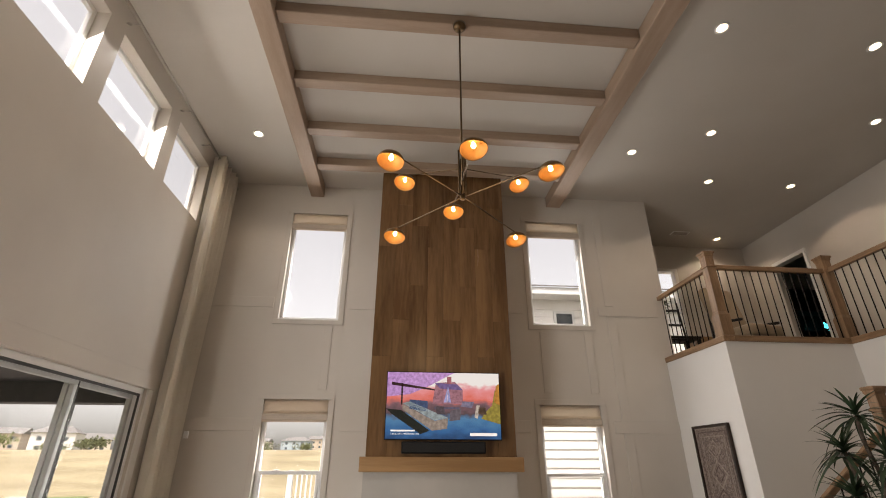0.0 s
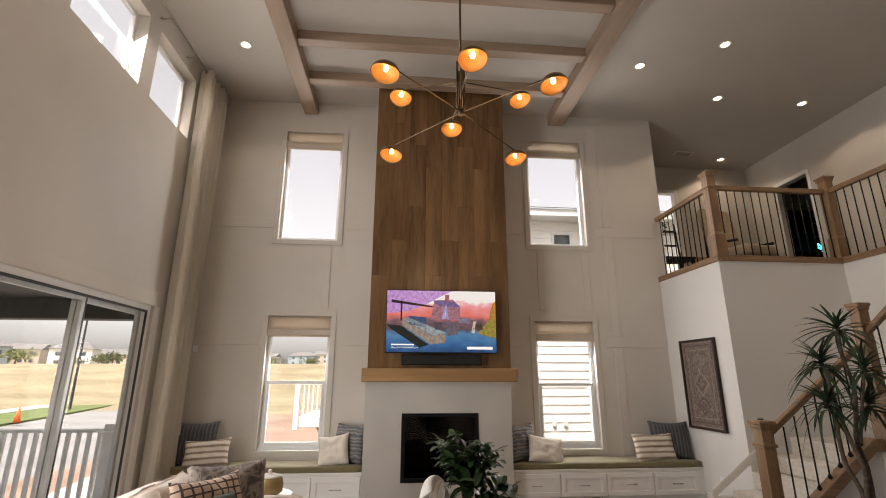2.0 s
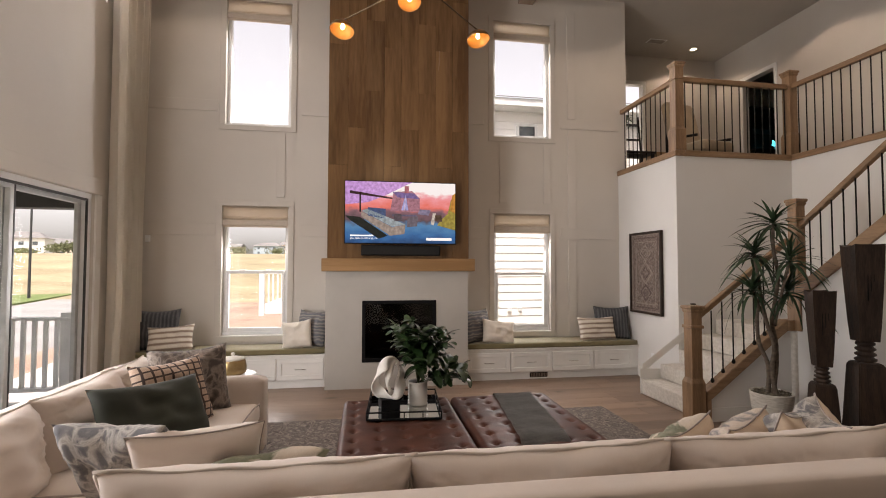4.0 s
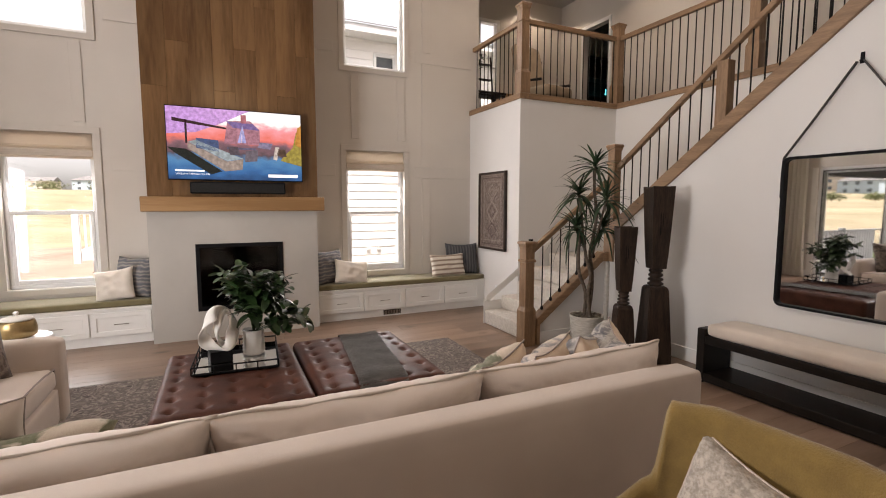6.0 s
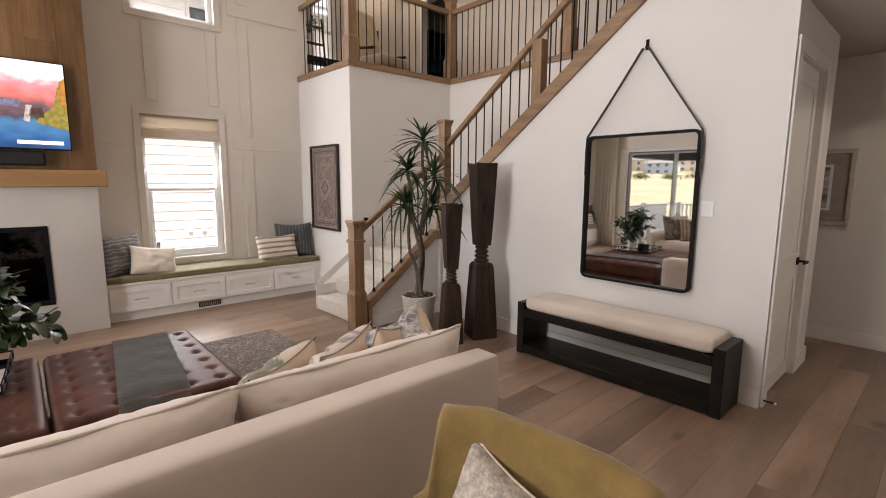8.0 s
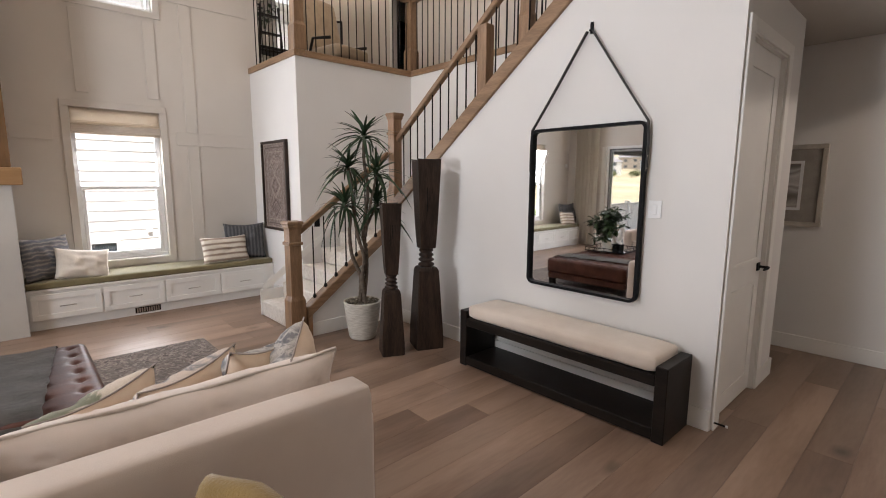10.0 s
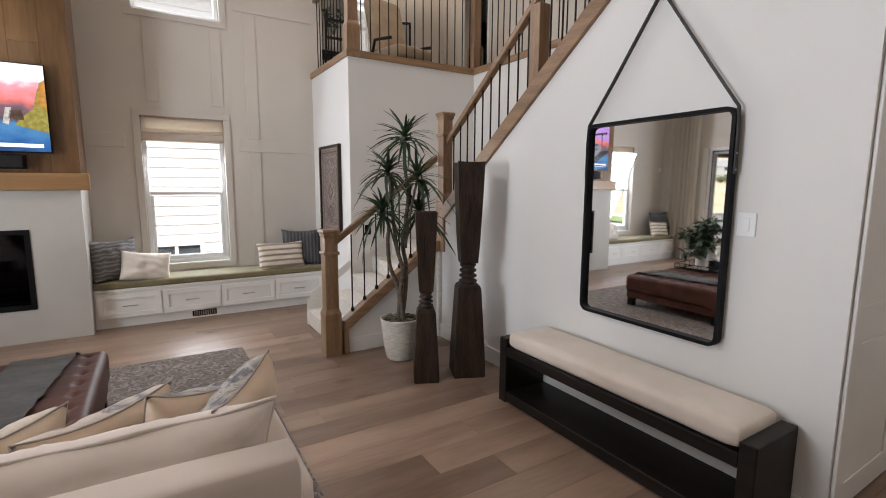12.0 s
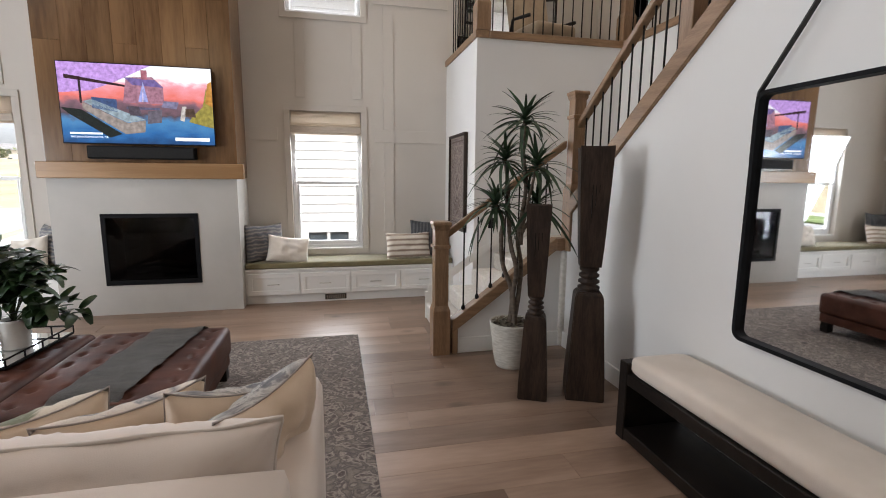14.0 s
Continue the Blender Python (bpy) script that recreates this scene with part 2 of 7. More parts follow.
# ---- the shell of the house ----
WIN = {"window_1": (-1.425, -0.55, 3.545, 5.32), "window_2": (2.41, 3.32, 3.555, 5.345), "window_3": (-1.44, -0.565, 0.62, 2.41), "window_4": (2.415, 3.305, 0.60, 2.375)}
setting("wall_north", slab_with_holes((XW - 0.2, XB + 0.15), (0, ZC), list(WIN.values()), 0.16, lambda u, v, w: (u, YN + w, v)), WALL, "tall greige painted wall with panel battens and four windows", "wall")
SL0, SL1, SLZ = 2.05, 6.08, 2.38    # sliding glass door
setting("wall_west", slab_with_holes((YS, YN), (0, ZC), [(a, b, CZ0, CZ1) for a, b in CLER] + [(SL0, SL1, 0.0, SLZ)], 0.2, lambda u, v, w: (XW - w, u, v)), WALL, "tall greige wall over a sliding glass door", "wall")
setting("wall_south", box(XW - 0.2, XH + 0.2, YS - 0.15, YS, 0, ZC), WALL, "plain greige painted wall closing the room", "wall")
# stair wall under the second flight, its top edge follows the steps
SLOPE = 0.76


def skirt_low(y):
    return 2.05 + SLOPE * (3.5 - y)


bm = bmesh.new()
prof = [(YD, 0), (4.60, 0), (4.60, 0.93), (4.52, 0.93), (4.52, skirt_low(4.52)), (2.0, skirt_low(2.0)), (2.0, ZC), (YD, ZC)]
a = [bm.verts.new((XM, y, z)) for y, z in prof]
b = [bm.verts.new((XM + 0.12, y, z)) for y, z in prof]
bm.faces.new(a), bm.faces.new(b[::-1])
for i in range(len(prof)):
    j = (i + 1) % len(prof)
    bm.faces.new((a[i], a[j], b[j], b[i]))
setting("wall_east", bm, WALLW, "pale painted stair wall with a sloping top edge", "wall")
setting("wall_over_hall", box(XM, XM + 0.12, YS, YD, 2.78, ZC), WALLW, "pale wall above the low hall ceiling", "wall")
DOORX0, DOORX1, DOORZ = 5.11, 5.94, 2.45
setting("wall_hall_door", slab_with_holes((XM + 0.12, 6.36), (0, 2.78), [(DOORX0, DOORX1, 0, DOORZ)], 0.12, lambda u, v, w: (u, YD + w, v)), WALLW, "pale hall wall around a closed white door", "wall")
setting("wall_hall_return", box(6.24, 6.36, YD + 0.12, 3.6, 0, 2.78), WALLW, "pale wall turning into the hall", "wall")
setting("wall_hall_end", box(6.36, XH, 3.6, 3.72, 0, 2.78), WALLW, "pale wall at the end of the hall", "wall")
setting("wall_hall_far", box(XH, XH + 0.12, YS, 3.72, 0, 2.78), WALLW, "pale hall wall with a framed picture", "wall")
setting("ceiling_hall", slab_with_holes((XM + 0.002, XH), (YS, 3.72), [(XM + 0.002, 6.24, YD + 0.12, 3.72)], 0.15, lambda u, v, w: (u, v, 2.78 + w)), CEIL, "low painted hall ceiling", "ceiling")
setting("wall_block", box(XB, XB + 0.12, YB, YN, 0, ZF - 0.02), WALLW, "pale painted wall beside the window seat", "wall")
setting("wall_block_front", box(XB + 0.12, 6.17, YB, YB + 0.12, 0, ZF - 0.02), WALLW, "pale painted wall beside the lower stair flight", "wall")
setting("wall_stair_far", box(6.17, 6.29, YD + 0.12, YB + 0.12, 0, ZF - 0.02), WALLW, "pale painted wall on the far side of the stairs", "wall")
setting("floor_upper", slab_with_holes((XB + 0.01, XL), (YD + 0.13, YL), [(XB + 0.01, 6.19, YD + 0.13, YB + 0.01)], 0.15, lambda u, v, w: (u, v, ZF - 0.02 - w)), SUBF, "upper floor of the loft", "floor")
setting("wall_loft_back", slab_with_holes((XB, XL + 0.12), (ZF - 0.02, ZC), [(5.62, 6.0, 3.55, 5.25)], 0.12, lambda u, v, w: (u, YL + w, v)), WALL, "greige loft wall with a narrow window", "wall")
setting("wall_loft_side", slab_with_holes((YS, YL), (ZF - 0.02, ZC), [(7.42, 8.12, ZF - 0.02, 5.13)], 0.12, lambda u, v, w: (XL + w, u, v)), WALL, "greige loft wall with an open doorway", "wall")
setting("wall_loft_west", box(XB - 0.001, XB + 0.12, YN + 0.16, YL, ZF - 0.02, ZC), WALL, "greige loft wall", "wall")
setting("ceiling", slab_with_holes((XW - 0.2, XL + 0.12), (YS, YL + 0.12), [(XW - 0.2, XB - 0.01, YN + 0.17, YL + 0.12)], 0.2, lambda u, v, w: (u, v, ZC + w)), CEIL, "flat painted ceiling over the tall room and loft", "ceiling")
# room seen through the loft doorway
setting("wall_loft_room", slab_with_holes((XL + 0.12, XL + 2.6), (ZF - 0.02, ZC), [], 0.1, lambda u, v, w: (u, 8.7 + w, v)), WALL, "warm wall of the room past the loft doorway", "wall")
setting("wall_loft_room_side", box(XL + 2.5, XL + 2.6, 6.0, 8.7, ZF - 0.02, ZC), WALL, "warm wall of the room past the loft doorway", "wall")
setting("wall_loft_room_south", box(XL + 0.12, XL + 2.5, 5.9, 6.0, ZF - 0.02, ZC), WALL, "warm wall of the room past the loft doorway", "wall")
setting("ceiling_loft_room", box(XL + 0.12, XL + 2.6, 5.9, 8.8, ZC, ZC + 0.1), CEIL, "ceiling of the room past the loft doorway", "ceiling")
setting("floor_loft_room", box(XL, XL + 2.6, 5.9, 8.8, ZF - 0.17, ZF - 0.02), SUBF, "floor of the room past the loft doorway", "floor")

# battens and trim on the north wall
def batten(x0, x1, z0, z1):
    return setting("trim_batten", box(x0, x1, YN - 0.012, YN, z0, z1, 0.002), WALL, "greige painted flat wall batten", "trim")


for x0, x1, z0, z1 in ((3.60, 3.735, 0.50, 1.995), (3.60, 3.735, 2.165, 3.715), (3.60, 3.735, 3.88, 5.60), (3.48, XB, 2.0, 2.16), (3.48, XB, 3.72, 3.875),
                       (-0.735, -0.62, 2.54, 3.44), (-2.48, -1.52, 3.72, 3.875), (-2.48, -1.52, 2.0, 2.16), (-0.40, 0.02, 3.72, 3.875), (-0.40, 0.02, 2.0, 2.16),
                       (1.90, 2.26, 3.72, 3.875), (1.90, 2.26, 2.0, 2.16), (2.50, 2.62, 2.54, 3.44), (3.20, 3.32, 2.54, 3.44)):
    batten(x0, x1, z0, z1)
for name, (x0, x1, z0, z1) in WIN.items():
    low = z0 < 2
    w = thing(name, "white vinyl double-hung window with grey casing" if low else "tall white vinyl fixed window with grey casing", "window", kind="structure")
    bm = bmesh.new()
    t = 0.075
    for a in ((x0 - t, x1 + t, z1, z1 + t), (x0 - t, x1 + t, z0 - t, z0), (x0 - t, x0, z0, z1), (x1, x1 + t, z0, z1)):
        quad_box(bm, a[0], a[1], YN - 0.018, YN - 0.0005, a[2], a[3], 0.002)
    part("casing", bm, WALL, w)
    bm = bmesh.new()
    f, yo = 0.05, YN + 0.07
    for a in ((x0, x1, z1 - f, z1), (x0, x1, z0, z0 + f), (x0, x0 + f, z0 + f, z1 - f), (x1 - f, x1, z0 + f, z1 - f)):
        quad_box(bm, a[0], a[1], yo, yo + 0.07, a[2], a[3], 0.006)
    part("window_frame", bm, VINYL, w)
    if low:
        zm = (z0 + z1) / 2 - 0.02
        part("meeting_rail", box(x0 + f, x1 - f, yo - 0.012, yo + 0.05, zm - 0.022, zm + 0.022, 0.004), VINYL, w)
        bm = bmesh.new()
        for xa, xb, za, zb in ((x0 + f, x0 + f + 0.035, z0 + f, zm - 0.023), (x1 - f - 0.035, x1 - f, z0 + f, zm - 0.023), (x0 + f + 0.035, x1 - f - 0.035, z0 + f, z0 + f + 0.05)):
            quad_box(bm, xa, xb, yo - 0.012, yo + 0.03, za, zb, 0.004)
        part("lower_sash", bm, VINYL, w)
        for xc in (x0 + 0.27, x1 - 0.27):
            part("sash_lock", box(xc - 0.03, xc + 0.03, yo - 0.03, yo + 0.01, zm + 0.024, zm + 0.036, 0.004), VINYL, w)
        gl = [(zm + 0.024, z1 - f), (z0 + f + 0.05, zm - 0.024)]
    else:
        gl = [(z0 + f, z1 - f)]
    for za, zb in gl:
        p = part("pane", box(x0 + f - 0.004, x1 - f + 0.004, yo + 0.034, yo + 0.04, za - 0.004, zb + 0.004), GLASS, w)
        p.visible_shadow = False
    part("window_sill", box(x0 + 0.002, x1 - 0.002, YN - 0.02, yo, z0 - 0.012, z0 + 0.004, 0.003), TRIM, w)

# clerestory windows
for k, (ya, yb) in enumerate(CLER):
    w = thing("clerestory_window", "small white fixed clerestory window, bright sky behind", "window", "clerestory windows", kind="structure")
    bm = bmesh.new()
    f, xo = 0.05, XW - 0.18
    for a in ((ya, yb, CZ1 - f, CZ1), (ya, yb, CZ0, CZ0 + f), (ya, ya + f, CZ0 + f, CZ1 - f), (yb - f, yb, CZ0 + f, CZ1 - f)):
        quad_box(bm, xo, xo + 0.05, a[0], a[1], a[2], a[3], 0.005)
    part("window_frame", bm, VINYL, w)
    p = part("pane", box(xo + 0.02, xo + 0.026, ya + f, yb - f, CZ0 + f, CZ1 - f), GLASS, w)
    p.visible_shadow = False

# sliding glass door
DARKF = surf("dark_bronze_frame", (0.03, 0.032, 0.033), (0.05, 0.052, 0.053), 8, 0.4, metal=0.3, bump=0.03)
ALU = surf("pale_grey_aluminium", (0.42, 0.44, 0.44), (0.5, 0.52, 0.52), 8, 0.4, metal=0.4, bump=0.03)
w = thing("door_1", "wide sliding glass patio door with pale and black frame", "door", kind="structure")
bm = bmesh.new()
for ya, yb, za, zb in ((SL0, SL1, SLZ - 0.06, SLZ), (SL0, SL1, 0.0, 0.05), (SL0, SL0 + 0.06, 0.05, SLZ - 0.06), (SL1 - 0.06, SL1, 0.05, SLZ - 0.06)):
    quad_box(bm, XW - 0.15, XW - 0.03, ya, yb, za, zb, 0.005)
part("door_frame", bm, VINYL, w)
bm = bmesh.new()
for ya, yb, za, zb in ((SL0 + 0.06, SL1 - 0.06, SLZ - 0.085, SLZ - 0.060), (SL1 - 0.080, SL1 - 0.060, 0.05, SLZ - 0.085)):
    quad_box(bm, XW - 0.05, XW - 0.032, ya, yb, za, zb)
part("weather_strip", bm, DARKF, w, "black weather strip")
MUL = 4.92
for ya, yb, dx in ((SL0 + 0.06, MUL - 1.28, 0.0), (MUL - 1.36, MUL + 0.02, 0.05), (MUL - 0.04, SL1 - 0.06, 0.0)):
    sash = bmesh.new()
    for a in ((ya, yb, SLZ - 0.12, SLZ - 0.06), (ya, yb, 0.05, 0.13), (ya, ya + 0.05, 0.13, SLZ - 0.12), (yb - 0.05, yb, 0.13, SLZ - 0.12)):
        quad_box(sash, XW - 0.145 + dx, XW - 0.10 + dx, *a, 0.004)
    s = part("sliding_panel", sash, ALU, w)
    p = part("pane", box(XW - 0.125 + dx, XW - 0.119 + dx, ya + 0.05, yb - 0.05, 0.125, SLZ - 0.115), DOORGLASS, s)
    p.visible_shadow = False
    if dx:
        part("gasket", box(XW - 0.0945, XW - 0.0485, yb + 0.0005, yb + 0.016, 0.06, SLZ - 0.062), DARKF, s, "black interlock gasket")
setting("trim_door_header", box(XW, XW + 0.03, SL0 - 0.12, SL1 + 0.12, SLZ, SLZ + 0.175, 0.003), WALL, "greige flat header trim over the patio door", "trim")
for ya in (SL0 - 0.11, SL1):
    setting("trim_door_jamb", box(XW, XW + 0.022, ya, ya + 0.11, 0, SLZ - 0.002, 0.003), TRIM, "white flat jamb trim beside the patio door", "trim")

# ceiling beams
for x0, x1 in ((-1.19, -0.975), (2.805, 3.05)):
    tagged(part("ceiling_beam", box(x0, x1, YS, YN - 0.001, 5.645, ZC, 0.008), BEAMY), "long pale brown wooden ceiling beam", "beam", "long ceiling beams", "structure")
for yf in (3.74, 4.65, 5.55, 6.38):
    tagged(part("cross_beam", box(-0.973, 2.803, yf - 0.15, yf, 5.70, ZC, 0.008), BEAM), "short pale brown wooden cross beam", "beam", "cross beams", "structure")

# baseboards
BASE = [("x", XM - 0.016, XM, YD + 0.0, 4.58), ("x", XH - 0.016, XH, YS, 3.6), ("x", 6.36, 6.376, YD - 0.016, 3.6), ("y", YD - 0.016, YD, 6.03, 6.36), ("x", XB - 0.016, XB, YB + 0.0, 6.60), ("y", YB - 0.016, YB, XB, 4.6), ("x", XW, XW + 0.016, SL1 + 0.12, YN), ("x", XW, XW + 0.016, YS, SL0 - 0.12)]
for ax, p0, p1, q0, q1 in BASE:
    bm = box(p0, p1, q0, q1, 0, 0.14, 0.003) if ax == "x" else box(q0, q1, p0, p1, 0, 0.14, 0.003)
    setting("baseboard", bm, TRIM, "white painted baseboard", "baseboard")

# ---- fireplace ----
FX0, FX1, FY = 0.005, 1.87, 6.46
fp = thing("fireplace", "tall fireplace with plaster surround and brown wood panelling to the ceiling", "fireplace", kind="structure")
bm = slab_with_holes((FX0, FX1), (0, 1.51), [(0.475, 1.435, 0.34, 1.125)], YN - FY - 0.002, lambda u, v, w: (u, FY + w, v))
part("surround", bm, PLASTER, fp, "pale grey troweled plaster")
BLACK = surf("matt_black_metal", (0.006, 0.006, 0.007), (0.010, 0.010, 0.011), 10, 0.55, metal=0.0, bump=0.05)
BLACK.node_tree.nodes["Principled BSDF"].inputs["Specular IOR Level"].default_value = 0.1
FBOX = surf("firebox_lining", (0.010, 0.010, 0.010), (0.03, 0.028, 0.026), 5, 0.35, bump=0.3, bscale=25)
bm = bmesh.new()
quad_box(bm, 0.475, 1.435, 6.90, 6.93, 0.34, 1.125)
quad_box(bm, 0.475, 0.50, 6.48, 6.90, 0.34, 1.125)
quad_box(bm, 1.41, 1.435, 6.48, 6.90, 0.34, 1.125)
quad_box(bm, 0.50, 1.41, 6.48, 6.90, 0.34, 0.40)
quad_box(bm, 0.50, 1.41, 6.48, 6.90, 1.08, 1.125)
part("firebox", bm, FBOX, fp, "black firebox lining")
bm = bmesh.new()
for a in ((0.470, 1.440, 1.085, 1.13), (0.470, 1.440, 0.335, 0.385), (0.470, 0.515, 0.385, 1.085), (1.395, 1.440, 0.385, 1.085)):
    quad_box(bm, a[0], a[1], FY - 0.012, FY + 0.02, a[2], a[3], 0.003)
part("firebox_trim", bm, BLACK, fp, "black metal trim")
LOG = surf("charred_log", (0.03, 0.025, 0.022), (0.08, 0.07, 0.06), 9, 0.9, bump=0.6, bscale=30)
for k in range(4):
    bm = bmesh.new()
    y = 6.62 + 0.06 * k
    tube(bm, [(0.62 + 0.05 * k, y, 0.45 + 0.04 * (k % 2)), (0.9, y + 0.03, 0.47 + 0.05 * (k % 2)), (1.30 - 0.04 * k, y - 0.02, 0.44 + 0.06 * (k % 2))], [0.03, 0.04, 0.028], 8)
    part("log", bm, LOG, fp, "charred ceramic log", True)
p = part("fire_glass", box(0.515, 1.395, FY + 0.004, FY + 0.010, 0.385, 1.085), pane_glass("smoked_glass", (0.35, 0.35, 0.36)), fp, "dark glass front")
mantel = tagged(part("mantel_shelf", box(-0.045, 1.955, 6.395, FY + 0.02, 1.512, 1.68, 0.006), MANTELW), "thick honey-brown wooden mantel beam on the fireplace", "mantel", kind="structure")
# vertical wood panelling above the mantel
WX0, WX1 = 0.02, 1.885
part("panel_core", box(WX0 + 0.01, WX1 - 0.01, FY + 0.03, YN - 0.002, 1.52, ZC - 0.001), PANEL, fp)
edges = [WX0, 0.27, 0.50, 0.74, 0.965, 1.20, 1.43, 1.66, WX1]
for k, (a, b) in enumerate(zip(edges, edges[1:])):
    joints = [1.6815, 2.9 + 0.5 * (k % 3), 4.5 + 0.35 * ((k * 2) % 3), ZC - 0.002]
    for z0, z1 in zip(joints, joints[1:]):
        part("panel_board", box(a + 0.0006, b - 0.0006, FY + 0.008, FY + 0.03, z0 + 0.0005, z1 - 0.0005, 0.0015), PANEL, fp)

# ---- floor ----
fl = setting("floor", box(XW - 0.2, XH, YS, YN, -0.12, -0.014), SUBF, "brown oak plank floor", "floor")
rng = random.Random(4)
PW = 0.22
row = 0
y = YS
shared = {}
while y < YN:
    x = XW - rng.uniform(0.2, 1.7)
    while x < XH:
        ln = rng.choice((1.6, 2.0, 2.2, 2.4))
        x0, x1, y1 = max(x, XW), min(x + ln, XH), min(y + PW, YN)
        if x1 - x0 > 0.02:
            key = (round(x1 - x0, 3), round(y1 - y, 3))
            if key not in shared:
                bm = box(0.0004, key[0] - 0.0004, 0.0004, key[1] - 0.0004, -0.014, 0.0, 0.0008)
                me = bpy.data.meshes.new("plank")
                bm.to_mesh(me)
                bm.free()
                me.materials.append(PLANK)
                shared[key] = me
            o = new("plank", shared[key])
            o.parent = fl
            o.location = (x0, y, 0)
        x += ln
    y += PW

# ---- soft shapes ----
def soft_box(w, d, h, r=0.05, n=9, puff=(0.0, 0.0, 0.0), rough=0.0, seed=0.0, dimples=()):
    """An upholstered block, centred in x and y and standing on z = 0, with rounded edges, swollen faces and slight creases."""
    bm = bmesh.new()
    bmesh.ops.create_cube(bm, size=2.0)
    bmesh.ops.subdivide_edges(bm, edges=bm.edges, cuts=n, use_grid_fill=True)
    half = Vector((w / 2, d / 2, h / 2))
    for v in bm.verts:
        u = Vector([math.copysign(min(1.0, 1 - (1 - abs(c)) ** 1.35), c) for c in v.co])
        p = Vector([u[i] * half[i] for i in range(3)])
        inner = Vector([max(-half[i] + r, min(half[i] - r, p[i])) for i in range(3)])
        off = p - inner
        if off.length > 1e-9:
            p = inner + off.normalized() * r
        for i in range(3):
            j, k = (i + 1) % 3, (i + 2) % 3
            p[i] += puff[i] * u[i] * max(0, 1 - u[j] ** 2) * max(0, 1 - u[k] ** 2)
        if rough:
            nn = noise.noise_vector(Vector((p.x * 5 + seed, p.y * 5, p.z * 5)))
            p += nn * rough
        if dimples and v.co.z > 0.98:
            for dx, dy in dimples:
                ex, ey = p.x - dx, p.y - dy
                q = (ex * ex + ey * ey) / 0.024 ** 2
                p.z -= 0.022 * math.exp(-q) if q < 9 else 0
                if abs(ex) < 0.10 and abs(ey) < 0.10:
                    p.z -= 0.005 * (math.exp(-(ex / 0.010) ** 2) * max(0, 1 - abs(ey) / 0.1) + math.exp(-(ey / 0.010) ** 2) * max(0, 1 - abs(ex) / 0.1))
        v.co = p + Vector((0, 0, half.z))
    return bm


def pillow_mesh(w, h, t, n=14, seed=0.0, sag=0.0):
    """A stuffed square cushion in the x-z plane, thin at the seam, with pointed corners."""
    bm = bmesh.new()
    grids = []
    for side in (-1, 1):
        g = []
        for i in range(n + 1):
            for j in range(n + 1):
                u, v = 2 * i / n - 1, 2 * j / n - 1
                pin = 0.07
                x = u * w / 2 * (1 - pin * (1 - v * v))
                z = v * h / 2 * (1 - pin * (1 - u * u)) - sag * (1 - u * u) * max(v, 0) * h
                th = t / 2 * (max(0.0, (1 - u ** 4) * (1 - v ** 4))) ** 0.55
                wob = noise.noise(Vector((u * 2.4 + seed, v * 2.4, side))) * 0.22 * t * (1 - u * u) * (1 - v * v) ** 0.5
                edge = max(abs(u), abs(v))
                wob += side * 0.075 * t * noise.noise(Vector((u * w * 26 + seed, v * h * 26, side * 3))) * max(0.0, 1 - abs(edge - 0.8) / 0.2)
                g.append(bm.verts.new((x, side * (th + 0.001) + wob, z)))
        grids.append(g)
        for i in range(n):
            for j in range(n):
                a = i * (n + 1) + j
                bm.faces.new((g[a], g[a + 1], g[a + n + 2], g[a + n + 1]))
    bmesh.ops.remove_doubles(bm, verts=bm.verts, dist=0.0035)
    return bm


def seam_points(w, h, n=14, sag=0.0):
    pts = []
    pin = 0.07
    ring = [(-1 + 2 * i / n, -1) for i in range(n)] + [(1, -1 + 2 * i / n) for i in range(n)] + [(1 - 2 * i / n, 1) for i in range(n)] + [(-1, 1 - 2 * i / n) for i in range(n)]
    for u, v in ring:
        pts.append((u * w / 2 * (1 - pin * (1 - v * v)), 0, v * h / 2 * (1 - pin * (1 - u * u)) - sag * (1 - u * u) * max(v, 0) * h))
    return pts + pts[:1]


def pillow(label, w, h, t, at, turn, material, piping=None, group="", back=None, seed=0.0, sag=0.03):
    o = thing("throw_pillow", label, "pillow", group)
    o.matrix_world = pose(*at, *turn)
    c = part("cover", pillow_mesh(w, h, t, 22, seed + at[0], sag), [material, back] if back else material, o, smooth=True)
    if back:
        for p in c.data.polygons:
            p.material_index = 1 if p.center.y < 0 else 0
    if piping:
        bm = bmesh.new()
        tube(bm, seam_points(w, h, sag=sag), 0.0038, 6, caps=False)
        part("piping", bm, piping, o, "contrasting piped seam", True)
    return o


